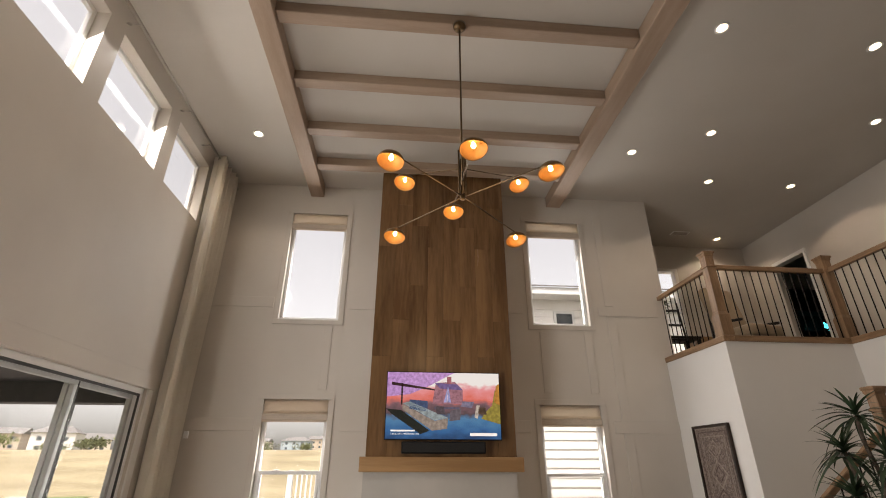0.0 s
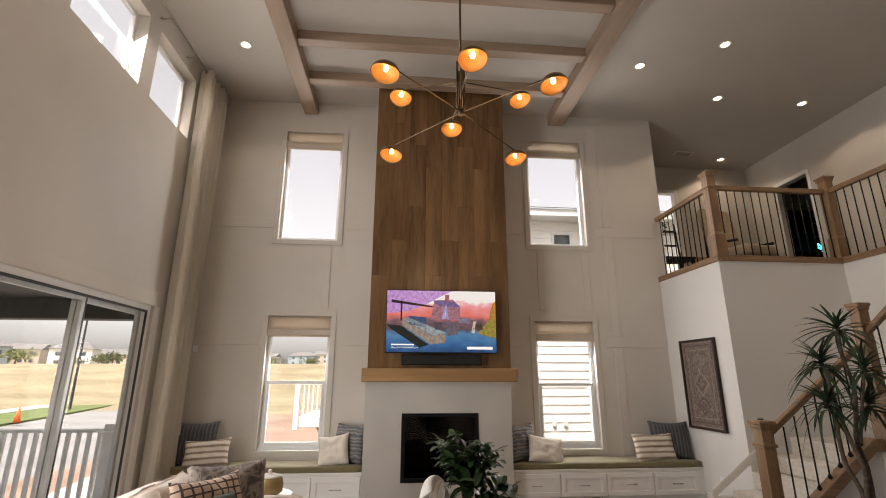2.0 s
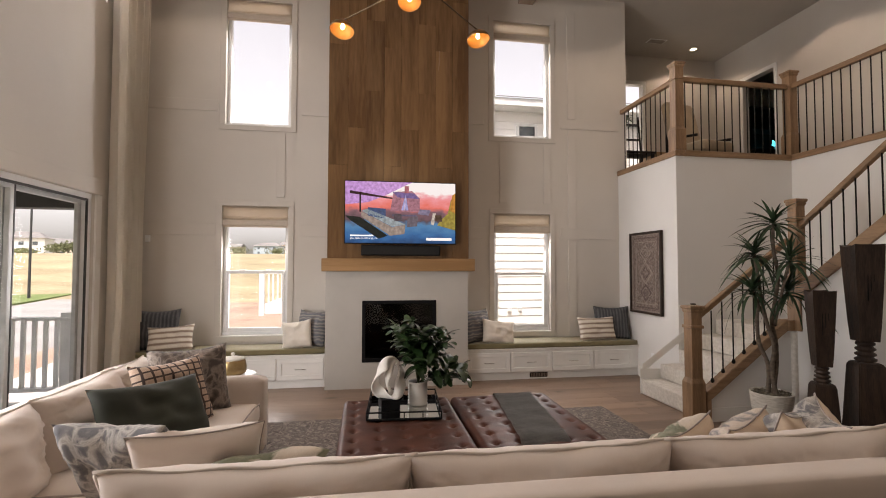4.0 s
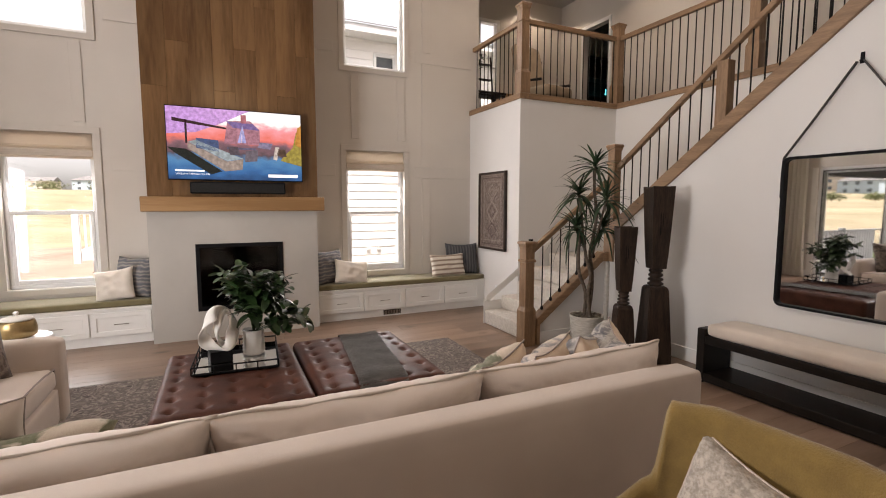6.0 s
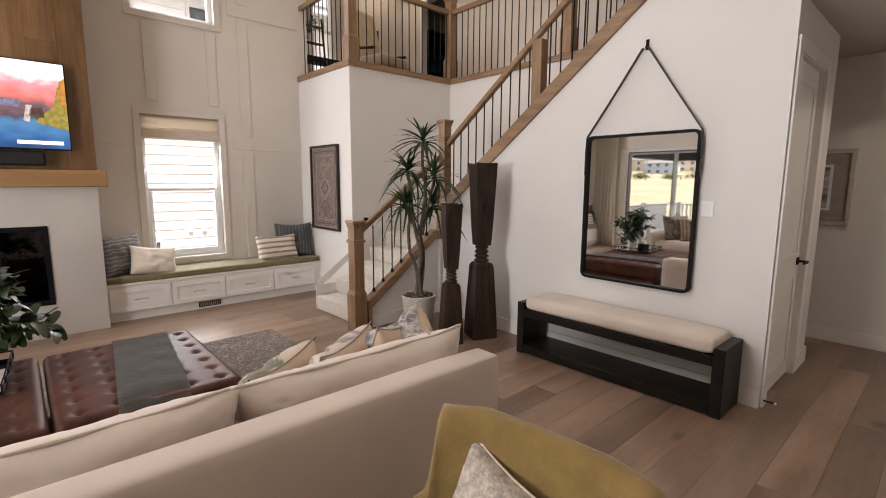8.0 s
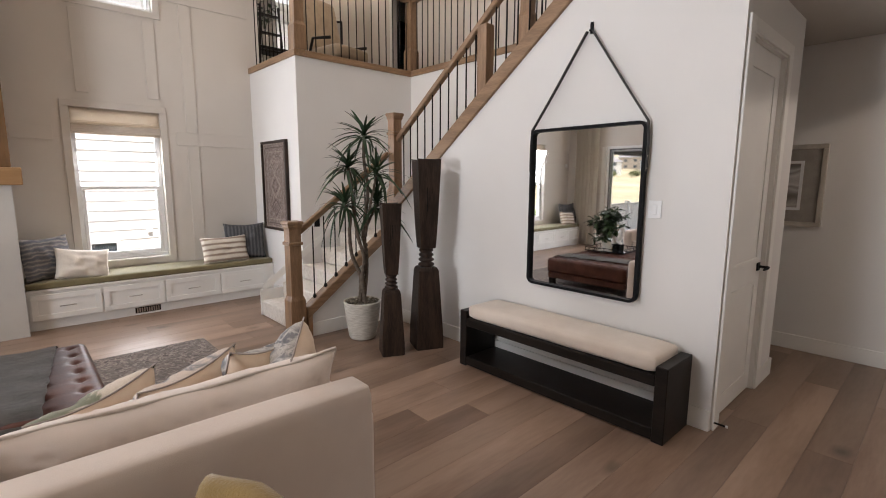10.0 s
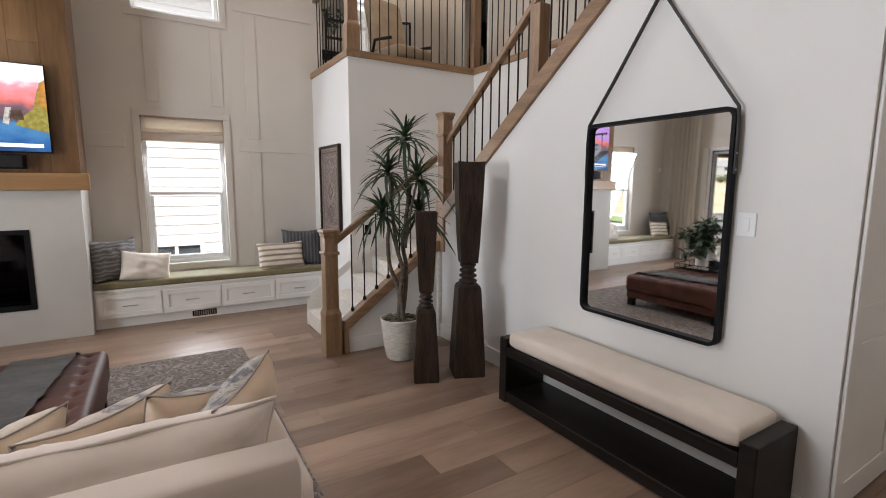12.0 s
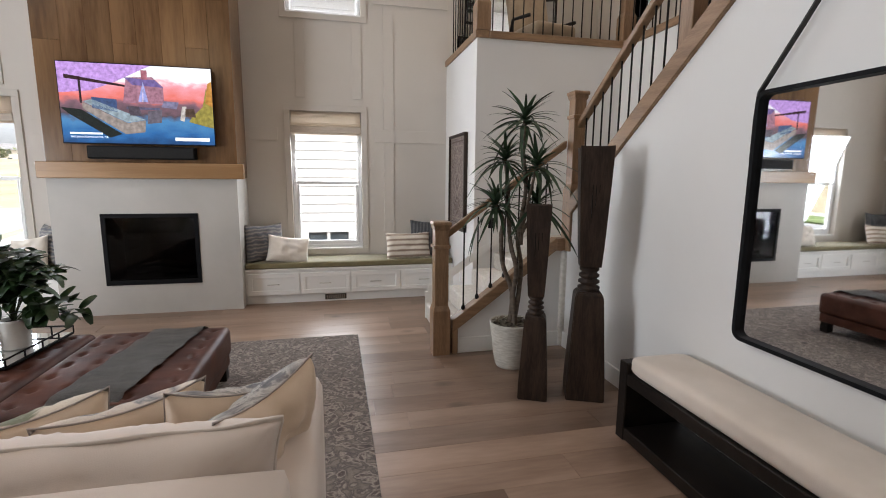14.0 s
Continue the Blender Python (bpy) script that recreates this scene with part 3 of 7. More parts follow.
def pattern(name, stops, kind="stripe", axis=0, scale=12.0, rough=0.9, twist=0.6, bump=0.25, sheen=0.08):
    """A woven cloth with bands, checks or a worn ornament in a few tones."""
    if name in MATS:
        return MATS[name]
    m = bpy.data.materials.new(name)
    MATS[name] = m
    m.use_nodes = True
    n, l = m.node_tree.nodes, m.node_tree.links
    b = n["Principled BSDF"]
    tc = n.new("ShaderNodeTexCoord")
    ramp = n.new("ShaderNodeValToRGB")
    els = ramp.color_ramp.elements
    while len(els) < len(stops):
        els.new(0.5)
    for e, (p, c) in zip(els, stops):
        e.position, e.color = p, (*c, 1)
    if kind == "stripe":
        w = n.new("ShaderNodeTexWave")
        w.bands_direction = "XYZ"[axis]
        w.inputs["Scale"].default_value, w.inputs["Distortion"].default_value = scale, twist
        w.inputs["Detail"].default_value, w.inputs["Detail Scale"].default_value = 2, 3
        l.new(tc.outputs["Object"], w.inputs["Vector"])
        l.new(w.outputs["Fac"], ramp.inputs[0])
    elif kind == "check":
        ws = []
        for ax in (0, 2):
            w = n.new("ShaderNodeTexWave")
            w.bands_direction = "XYZ"[ax]
            w.inputs["Scale"].default_value, w.inputs["Distortion"].default_value = scale * (1.0 if ax == 0 else 1.25), twist
            l.new(tc.outputs["Object"], w.inputs["Vector"])
            ws.append(w)
        mx = n.new("ShaderNodeMath")
        mx.operation = "MAXIMUM"
        for k, w in enumerate(ws):
            l.new(w.outputs["Fac"], mx.inputs[k])
        l.new(mx.outputs[0], ramp.inputs[0])
    else:
        v = n.new("ShaderNodeTexVoronoi")
        v.inputs["Scale"].default_value = scale
        ns = n.new("ShaderNodeTexNoise")
        ns.inputs["Scale"].default_value, ns.inputs["Detail"].default_value, ns.inputs["Distortion"].default_value = scale * 0.8, 8, twist
        l.new(tc.outputs["Object"], ns.inputs["Vector"])
        l.new(tc.outputs["Object"], v.inputs["Vector"])
        mx = n.new("ShaderNodeMath")
        mx.operation = "MULTIPLY_ADD"
        mx.inputs[1].default_value = 0.35
        l.new(v.outputs["Distance"], mx.inputs[0])
        l.new(ns.outputs["Fac"], mx.inputs[2])
        l.new(mx.outputs[0], ramp.inputs[0])
    fine = n.new("ShaderNodeTexNoise")
    fine.inputs["Scale"].default_value, fine.inputs["Detail"].default_value = 260, 3
    l.new(tc.outputs["Object"], fine.inputs["Vector"])
    mixc = n.new("ShaderNodeMixRGB")
    mixc.blend_type = "OVERLAY"
    mixc.inputs[0].default_value = 0.45
    l.new(ramp.outputs[0], mixc.inputs[1])
    l.new(fine.outputs["Fac"], mixc.inputs[2])
    l.new(mixc.outputs[0], b.inputs["Base Color"])
    b.inputs["Roughness"].default_value = rough
    b.inputs["Sheen Weight"].default_value = sheen
    bp = n.new("ShaderNodeBump")
    bp.inputs["Strength"].default_value, bp.inputs["Distance"].default_value = bump, 0.003
    l.new(fine.outputs["Fac"], bp.inputs["Height"])
    l.new(bp.outputs[0], b.inputs["Normal"])
    return m


CREAM = surf("cream_upholstery", (0.62, 0.53, 0.465), (0.68, 0.59, 0.52), 2.5, 0.85, bump=0.22, bscale=420, sheen=0.3, fine=0.15)
CREAMP = surf("taupe_piping", (0.30, 0.255, 0.235), (0.38, 0.33, 0.30), 20, 0.85, bump=0.2, bscale=300)
IVORY = surf("ivory_cloth", (0.66, 0.60, 0.52), (0.74, 0.68, 0.60), 6, 0.9, bump=0.3, bscale=350, sheen=0.3)
GREYC = surf("slate_grey_cloth", (0.085, 0.085, 0.09), (0.15, 0.15, 0.155), 20, 0.9, bump=0.4, bscale=260, sheen=0.2, stretch=(4, 1, 1))
GREENV = surf("dark_green_velvet", (0.014, 0.017, 0.010), (0.030, 0.034, 0.021), 4, 0.8, bump=0.1, bscale=300, sheen=0.06)
OLIVE = surf("olive_seat_cloth", (0.155, 0.130, 0.062), (0.20, 0.17, 0.088), 6, 0.85, bump=0.3, bscale=300, sheen=0.2)
LINEN = surf("oatmeal_shade_linen", (0.56, 0.50, 0.43), (0.64, 0.58, 0.50), 14, 0.9, bump=0.25, bscale=300, stretch=(1, 1, 6))
STRIPE = pattern("cream_taupe_stripe", [(0.0, (0.27, 0.20, 0.15)), (0.25, (0.40, 0.32, 0.25)), (0.42, (0.66, 0.60, 0.51)), (1.0, (0.72, 0.66, 0.57))], axis=2, scale=4.5, twist=0.3)
GSTRIPE = pattern("grey_blue_stripe", [(0.0, (0.10, 0.105, 0.12)), (0.35, (0.19, 0.18, 0.18)), (0.55, (0.30, 0.275, 0.25)), (0.8, (0.20, 0.19, 0.185)), (1.0, (0.12, 0.12, 0.125))], axis=2, scale=3.4, twist=2.4, sheen=0.05)
DSTRIPE = pattern("charcoal_stripe", [(0.0, (0.045, 0.046, 0.05)), (0.7, (0.075, 0.075, 0.08)), (0.93, (0.13, 0.13, 0.13)), (1.0, (0.085, 0.085, 0.09))], axis=0, scale=7, twist=1.2, sheen=0.05)
PLAID = pattern("brown_cream_plaid", [(0.0, (0.43, 0.31, 0.235)), (0.80, (0.47, 0.345, 0.265)), (0.92, (0.06, 0.038, 0.03)), (1.0, (0.05, 0.03, 0.025))], kind="check", scale=5.2, twist=0.25)
FLORAL = pattern("brown_grey_floral", [(0.40, (0.045, 0.035, 0.030)), (0.55, (0.11, 0.085, 0.07)), (0.64, (0.24, 0.20, 0.17)), (0.78, (0.075, 0.06, 0.055))], kind="ornament", scale=9, twist=2.0)
PAISLEY = pattern("grey_paisley", [(0.40, (0.09, 0.09, 0.10)), (0.56, (0.17, 0.165, 0.17)), (0.64, (0.45, 0.42, 0.38)), (0.80, (0.14, 0.135, 0.14))], kind="ornament", scale=8, twist=2.5)
LEAFY = pattern("green_leaf_print", [(0.42, (0.60, 0.52, 0.43)), (0.60, (0.55, 0.48, 0.39)), (0.66, (0.15, 0.16, 0.10)), (0.80, (0.26, 0.25, 0.18))], kind="ornament", scale=5, twist=1.2)
RUGM = pattern("faded_plum_grey_rug", [(0.40, (0.060, 0.047, 0.042)), (0.52, (0.12, 0.093, 0.082)), (0.60, (0.31, 0.265, 0.225)), (0.70, (0.095, 0.076, 0.070)), (0.86, (0.20, 0.165, 0.14))], kind="ornament", scale=15, rough=1.0, twist=1.6, bump=0.9)
BOUCLE = surf("grey_beige_boucle", (0.33, 0.285, 0.235), (0.56, 0.50, 0.43), 42, 0.95, bump=1.0, bscale=110, sheen=0.2, fine=0.7)
MUSTARD = surf("mustard_boucle", (0.185, 0.112, 0.026), (0.25, 0.16, 0.042), 9, 0.9, bump=0.6, bscale=190, sheen=0.3, fine=0.3)
LEATHER = surf("brown_leather", (0.046, 0.016, 0.010), (0.100, 0.038, 0.024), 5, 0.50, bump=0.22, bscale=120, rvar=0.08, coat=0.0, fine=0.2)
LEATHER.node_tree.nodes["Principled BSDF"].inputs["Specular IOR Level"].default_value = 0.22
DARKW = surf("espresso_wood", (0.008, 0.006, 0.005), (0.018, 0.013, 0.010), 3, 0.42, bump=0.14, bscale=30, stretch=(4, 0.6, 4), fine=0.5)
CARVED = surf("dark_carved_teak", (0.016, 0.0095, 0.0065), (0.044, 0.026, 0.017), 4, 0.5, bump=0.45, bscale=22, stretch=(5, 5, 0.7), fine=0.6)
BRASS = surf("aged_brass", (0.24, 0.15, 0.06), (0.34, 0.22, 0.10), 9, 0.34, metal=1.0, bump=0.03)
BRONZE = surf("dark_brass_rod", (0.10, 0.065, 0.035), (0.15, 0.10, 0.055), 9, 0.35, metal=1.0, bump=0.02)
for dark_wood, level in ((DARKW, 0.22), (CARVED, 0.3), (IRON, 0.3)):
    dark_wood.node_tree.nodes["Principled BSDF"].inputs["Specular IOR Level"].default_value = level
NICKEL = surf("brushed_nickel", (0.40, 0.37, 0.33), (0.48, 0.45, 0.41), 9, 0.3, metal=1.0, bump=0.02)

# ---- stairs ----
RISE, RUN = 0.181, 0.26
st = thing("staircase", "two-flight L-shaped staircase with cream carpet and oak skirts", "staircase", kind="structure")


def carpet_step(x0, x1, y0, y1, z0, z1, name="step"):
    return part(name, box(x0, x1, y0, y1, z0, z1, 0.018, 3), CARPET, st)


for k in range(4):
    x = 3.925 + RUN * k
    carpet_step(x - 0.02, 4.97 if k < 4 else x + RUN, 4.66, YB - 0.018, RISE * k + (0.0 if k == 0 else 0.002), RISE * (k + 1))
carpet_step(4.955, 6.168, 4.56, YB - 0.018, 0.0, 0.905, "stair_landing")
for k in range(11):
    ya = 4.56 - 0.234 * k
    carpet_step(XM + 0.122, 6.168, YD + 0.13, ya, 0.905 + 0.177 * k + 0.002, 0.905 + 0.177 * (k + 1))
# wall and oak skirt below the first flight
F1 = 0.744


def low1(x):
    return 0.195 + F1 * (x - 3.94)


bm = bmesh.new()
prof = [(3.955, 0.0), (4.998, 0.0), (4.998, 0.92), (4.915, 0.92), (3.955, low1(3.955) + 0.01)]
a = [bm.verts.new((x, 4.60, z)) for x, z in prof]
b = [bm.verts.new((x, 4.655, z)) for x, z in prof]
bm.faces.new(a), bm.faces.new(b[::-1])
for i in range(len(prof)):
    bm.faces.new((a[i], a[(i + 1) % 5], b[(i + 1) % 5], b[i]))
setting("wall_under_stairs", bm, WALLW, "pale wall below the lower stair flight", "wall")
setting("baseboard", box(3.99, 4.985, 4.584, 4.60, 0, 0.14, 0.003), TRIM, "white painted baseboard", "baseboard")


def sloped_bar(bm, p0, p1, width, low, high, axis):
    """A board that follows a slope; axis is the way its width goes."""
    vs = []
    for p in (p0, p1):
        for dw in (-width / 2, width / 2):
            for dz in (low, high):
                q = Vector(p) + Vector((0, 0, dz))
                q[axis] += dw
                vs.append(bm.verts.new(q))
    for f in ((0, 1, 3, 2), (4, 6, 7, 5), (0, 4, 5, 1), (2, 3, 7, 6), (0, 2, 6, 4), (1, 5, 7, 3)):
        bm.faces.new([vs[i] for i in f])
    bmesh.ops.bevel(bm, geom=list({e for v in vs for e in v.link_edges}), offset=0.006, segments=2, affect="EDGES")
    return bm


bm = bmesh.new()
sloped_bar(bm, (3.935, 4.625, low1(3.935)), (4.90, 4.625, low1(4.90)), 0.115, 0.0, 0.115, 1)
part("skirt", bm, OAKX, st, "stained oak skirt")
part("skirt_end", box(3.935, 3.985, 4.568, 4.682, 0.0, low1(3.96) + 0.02, 0.005), OAK, st, "stained oak skirt")
part("skirt_flat", box(4.895, 5.01, 4.563, 4.687, 0.905, 1.015, 0.005), OAKX, st, "stained oak skirt")
bm = bmesh.new()
sloped_bar(bm, (XM + 0.055, 4.53, skirt_low(4.53)), (XM + 0.055, 1.98, skirt_low(1.98)), 0.16, -0.04, 0.115, 0)
part("skirt", bm, OAKY, st, "stained oak skirt")
part("skirt_corner", box(XM - 0.022, XM + 0.03, 4.50, 4.562, 0.905, skirt_low(4.5) + 0.06, 0.005), OAK, st, "stained oak skirt")
part("wall_skirt", box(3.90, 4.93, YB - 0.014, YB - 0.0005, 0.0, 0.30, 0.003), TRIM, st)
bm = bmesh.new()
sloped_bar(bm, (3.93, YB - 0.009, 0.26), (5.0, YB - 0.009, 0.26 + 0.696 * 1.07), 0.017, 0.0, 0.10, 1)
part("wall_skirt", bm, TRIM, st, "white painted skirt board")


def newel(parent, x, y, z0, z1, w=0.058, base=0.30, name="newel_post"):
    """A square box newel: plinth, shaft, collar and flared cap."""
    bm = bmesh.new()
    h = z1 - z0
    b = w * 1.28
    prof = [(b, 0), (b, base), (w, base + 0.045), (w, h - 0.235), (w * 1.22, h - 0.228), (w * 1.22, h - 0.205), (w, h - 0.198), (w, h - 0.075), (w * 1.16, h - 0.055), (w * 1.16, h - 0.038), (w * 1.34, h - 0.026), (w * 1.34, h - 0.008), (w * 1.2, h)]
    lathe(bm, prof, at=(x, y, z0), square=True)
    bmesh.ops.bevel(bm, geom=[e for e in bm.edges if abs(e.verts[0].co.z - e.verts[1].co.z) > 0.02], offset=0.003, segments=1, affect="EDGES")
    return part(name, bm, OAK, parent, "square stained oak newel post")


def round_bar(r, z0, z1):
    bm = bmesh.new()
    tube(bm, [(0, 0, z0), (0, 0, z1)], r, 8)
    me = bpy.data.meshes.new("baluster")
    bm.to_mesh(me)
    bm.free()
    me.materials.append(IRON)
    for p in me.polygons:
        p.use_smooth = True
    return me


def shoe_mesh():
    bm = bmesh.new()
    lathe(bm, [(0.013, -0.012), (0.019, 0.0), (0.019, 0.012), (0.012, 0.03), (0.008, 0.034)], 10)
    me = bpy.data.meshes.new("shoe")
    bm.to_mesh(me)
    bm.free()
    me.materials.append(IRON)
    return me


SHOE = shoe_mesh()


def balusters(parent, spots, height, shoes=True):
    me = round_bar(0.0072, 0, height)
    for p in spots:
        o = new("baluster", me)
        o.parent, o.location = parent, p
        if shoes:
            s = new("shoe", SHOE)
            s.parent = o


lower = thing("stair_railing", "stained oak handrail on round black iron balusters, lower flight", "railing")
newel(lower, 3.835, 4.635, 0, 1.18, 0.060, 0.40)
bm = bmesh.new()
sloped_bar(bm, (3.88, 4.635, 1.055), (4.97, 4.635, 1.055 + F1 * 1.07), 0.062, -0.03, 0.035, 1)
part("handrail", bm, OAKX, lower, "stained oak handrail")
balusters(lower, [(x, 4.63, low1(x) + 0.125) for x in (4.045, 4.17, 4.295, 4.42, 4.545, 4.67, 4.80)], 0.725)
upper = thing("stair_railing", "stained oak handrail on round black iron balusters, upper flight", "railing")
XR = XM + 0.055
newel(upper, XR - 0.01, 4.585, 0.907, 2.30, 0.054, 0.55)
RAILZ = 0.785


def rail2(y):
    return 2.80 + 0.755 * (3.5 - y)


bm = bmesh.new()
sloped_bar(bm, (XR, 4.54, rail2(4.54)), (XR, 1.98, rail2(1.98)), 0.062, -0.03, 0.035, 0)
part("handrail", bm, OAKY, upper, "stained oak handrail")
ys = [4.44 - 0.118 * k for k in range(21)]
for y in ys:
    if abs(y - 3.26) > 0.075:
        z = skirt_low(y) + 0.125
        o = new("baluster", round_bar(0.0072, 0, rail2(y) - 0.03 - z))
        o.parent, o.location = upper, (XR, y, z)
part("mid_post", box(XR - 0.052, XR + 0.052, 3.205, 3.315, skirt_low(3.315) + 0.08, rail2(3.315) - 0.02, 0.004), OAK, upper, "plain square oak post")
# loft railing
loft = thing("loft_railing", "stained oak loft railing with black iron balusters and box newels", "railing")
setting("trim_loft_edge", box(XB - 0.022, XB + 0.13, YB - 0.02, YN - 0.001, ZF - 0.022, ZF + 0.055, 0.006), OAKY, "stained oak edge board along the loft floor", "trim")
setting("trim_loft_edge", box(XB + 0.131, 6.30, YB - 0.022, YB + 0.13, ZF - 0.022, ZF + 0.055, 0.006), OAKX, "stained oak edge board along the loft floor", "trim")
setting("trim_loft_edge", box(6.148, 6.30, 1.5, YB - 0.023, ZF - 0.022, ZF + 0.055, 0.006), OAKY, "stained oak edge board along the loft floor", "trim")
ZT = 4.03
for x, y in ((XB + 0.065, YB + 0.055), (6.225, YB + 0.055), (6.225, 3.72), (6.225, 1.95)):
    newel(loft, x, y, ZF + 0.056, 4.25, 0.060, 0.27)
part("handrail", box(XB + 0.034, XB + 0.096, YB + 0.11, YN - 0.002, ZT - 0.03, ZT + 0.035, 0.008, 2), OAKY, loft, "stained oak handrail")
part("handrail", box(XB + 0.12, 6.17, YB + 0.024, YB + 0.086, ZT - 0.03, ZT + 0.035, 0.008, 2), OAKX, loft, "stained oak handrail")
part("handrail", box(6.194, 6.256, 3.78, YB, ZT - 0.03, ZT + 0.035, 0.008, 2), OAKY, loft, "stained oak handrail")
part("handrail", box(6.194, 6.256, 2.01, 3.66, ZT - 0.03, ZT + 0.035, 0.008, 2), OAKY, loft, "stained oak handrail")
hb = ZT - 0.03 - ZF - 0.055
balusters(loft, [(XB + 0.065, YB + 0.175 + 0.113 * k, ZF + 0.055) for k in range(11)], hb, False)
balusters(loft, [(XB + 0.185 + 0.1155 * k, YB + 0.055, ZF + 0.055) for k in range(14)], hb, False)
balusters(loft, [(6.225, YB - 0.075 - 0.115 * k, ZF + 0.055) for k in range(16)], hb, False)
balusters(loft, [(6.225, 3.60 - 0.115 * k, ZF + 0.055) for k in range(14)], hb, False)

# ---- window seats ----
SEATY = 6.62


def window_seat(x0, x1, fronts, cushion_x):
    s = thing("window_seat", "white built-in window bench with panelled drawers and an olive cushion", "bench", "window seats")
    part("body", box(x0, x1, SEATY, YN - 0.001, 0.10, 0.405, 0.002), TRIM, s)
    part("kick", box(x0, x1, SEATY + 0.02, YN - 0.001, 0.0, 0.099), TRIM, s)
    part("top_board", box(x0, x1, SEATY - 0.022, YN - 0.001, 0.406, 0.432, 0.004), TRIM, s)
    for a, b in fronts:
        bm = bmesh.new()
        g, r, y = 0.008, 0.055, SEATY - 0.022
        z0, z1 = 0.112, 0.378
        for q in ((a + g, b - g, z1 - r, z1), (a + g, b - g, z0, z0 + r), (a + g, a + g + r, z0 + r, z1 - r), (b - g - r, b - g, z0 + r, z1 - r)):
            quad_box(bm, q[0], q[1], y, SEATY - 0.0005, q[2], q[3], 0.002)
        quad_box(bm, a + g + r, b - g - r, SEATY - 0.006, SEATY - 0.0005, z0 + r, z1 - r)
        d = part("drawer_front", bm, TRIM, s)
        bm = bmesh.new()
        c = (a + b) / 2
        tube(bm, [(c - 0.07, y - 0.022, 0.245), (c + 0.07, y - 0.022, 0.245)], 0.005, 8)
        for dx in (-0.055, 0.055):
            tube(bm, [(c + dx, y - 0.022, 0.245), (c + dx, y, 0.245)], 0.004, 6)
        part("handle", bm, NICKEL, d, "slim nickel bar handle", True)
    bm = soft_box(cushion_x[1] - cushion_x[0], YN - SEATY + 0.012, 0.075, 0.02, 9, (0, 0.004, 0.006), 0.003)
    o = part("seat_cushion", bm, OLIVE, s, "olive cloth bench cushion", True)
    o.location = ((cushion_x[0] + cushion_x[1]) / 2, (YN + SEATY) / 2 - 0.012, 0.4325)
    return s


window_seat(1.872, XB - 0.002, ((1.89, 2.505), (2.505, 3.115), (3.115, 3.745), (3.745, 4.36)), (1.875, 4.44))
window_seat(XW + 0.02, 0.003, ((-2.44, -1.83), (-1.83, -1.22), (-1.22, -0.61), (-0.61, -0.015)), (-2.47, 0.0))
v = thing("floor_vent", "dark metal register set in the kick of the window seat", "vent")
part("vent_frame", box(2.80, 3.06, SEATY + 0.014, SEATY + 0.0195, 0.022, 0.088, 0.002), BLACK, v)
for k in range(10):
    part("slat", box(2.815 + 0.024 * k, 2.829 + 0.024 * k, SEATY + 0.010, SEATY + 0.0138, 0.03, 0.08), NICKEL, v)

# roman shades
def let_light_through(m, color, share):
    """Thin cloth: part of the daylight behind it comes through."""
    n, l = m.node_tree.nodes, m.node_tree.links
    tr, mx = n.new("ShaderNodeBsdfTranslucent"), n.new("ShaderNodeMixShader")
    tr.inputs[0].default_value, mx.inputs[0].default_value = (*color, 1), share
    l.new(n["Principled BSDF"].outputs[0], mx.inputs[1])
    l.new(tr.outputs[0], mx.inputs[2])
    l.new(mx.outputs[0], n["Material Output"].inputs[0])


let_light_through(LINEN, (0.86, 0.80, 0.72), 0.75)
LINENT = surf("oatmeal_shade_band", (0.52, 0.45, 0.38), (0.60, 0.53, 0.45), 14, 0.9, bump=0.25, bscale=300, stretch=(1, 1, 6))
for name, (x0, x1, z0, z1) in WIN.items():
    low = z0 < 2
    h = 0.295 if low else 0.30
    s = thing("roman_shade", "folded oatmeal linen roman shade drawn up", "blind", "roman shades")
    part("head_rail", box(x0 + 0.012, x1 - 0.012, YN + 0.02, YN + 0.066, z1 - 0.035, z1 - 0.004, 0.003), TRIM, s)
    bm = bmesh.new()
    quad_box(bm, x0 + 0.008, x1 - 0.008, YN + 0.008, YN + 0.016, z1 - h * 0.55, z1 - 0.001, 0.002)
    part("shade_panel", bm, LINEN, s)
    for k in range(3):
        bm = bmesh.new()
        quad_box(bm, x0 + 0.004, x1 - 0.004, YN + 0.000 - 0.009 * k, YN + 0.007 - 0.009 * k, z1 - h + 0.012 * k, z1 - h * 0.5 - 0.02 * k, 0.004)
        part("fold", bm, LINENT if k == 2 else LINEN, s)

# pillows on the window seats
pillow("cream cloth lumbar pillow with taupe stripes on the window seat", 0.60, 0.36, 0.15, (3.87, 6.74, 0.665), (-16, 0, 4), STRIPE, group="window seat pillows")
pillow("charcoal striped square pillow on the window seat", 0.52, 0.50, 0.17, (4.17, 6.86, 0.74), (-14, 0, -14), DSTRIPE, group="window seat pillows")
pillow("grey striped square pillow on the window seat", 0.50, 0.48, 0.18, (2.08, 6.84, 0.73), (-14, 0, 30), GSTRIPE, group="window seat pillows")
pillow("small ivory pillow on the window seat", 0.50, 0.34, 0.15, (2.37, 6.72, 0.655), (-20, 8, 8), IVORY, group="window seat pillows")
pillow("small ivory pillow on the window seat", 0.40, 0.38, 0.15, (-0.38, 6.74, 0.675), (-20, -8, -8), IVORY, group="window seat pillows")
pillow("grey striped square pillow on the window seat", 0.48, 0.50, 0.17, (-0.20, 6.88, 0.735), (-14, 0, -32), GSTRIPE, group="window seat pillows")
pillow("dark slate square pillow on the window seat", 0.56, 0.54, 0.18, (-2.15, 6.86, 0.755), (-14, 0, 8), DSTRIPE, group="window seat pillows")
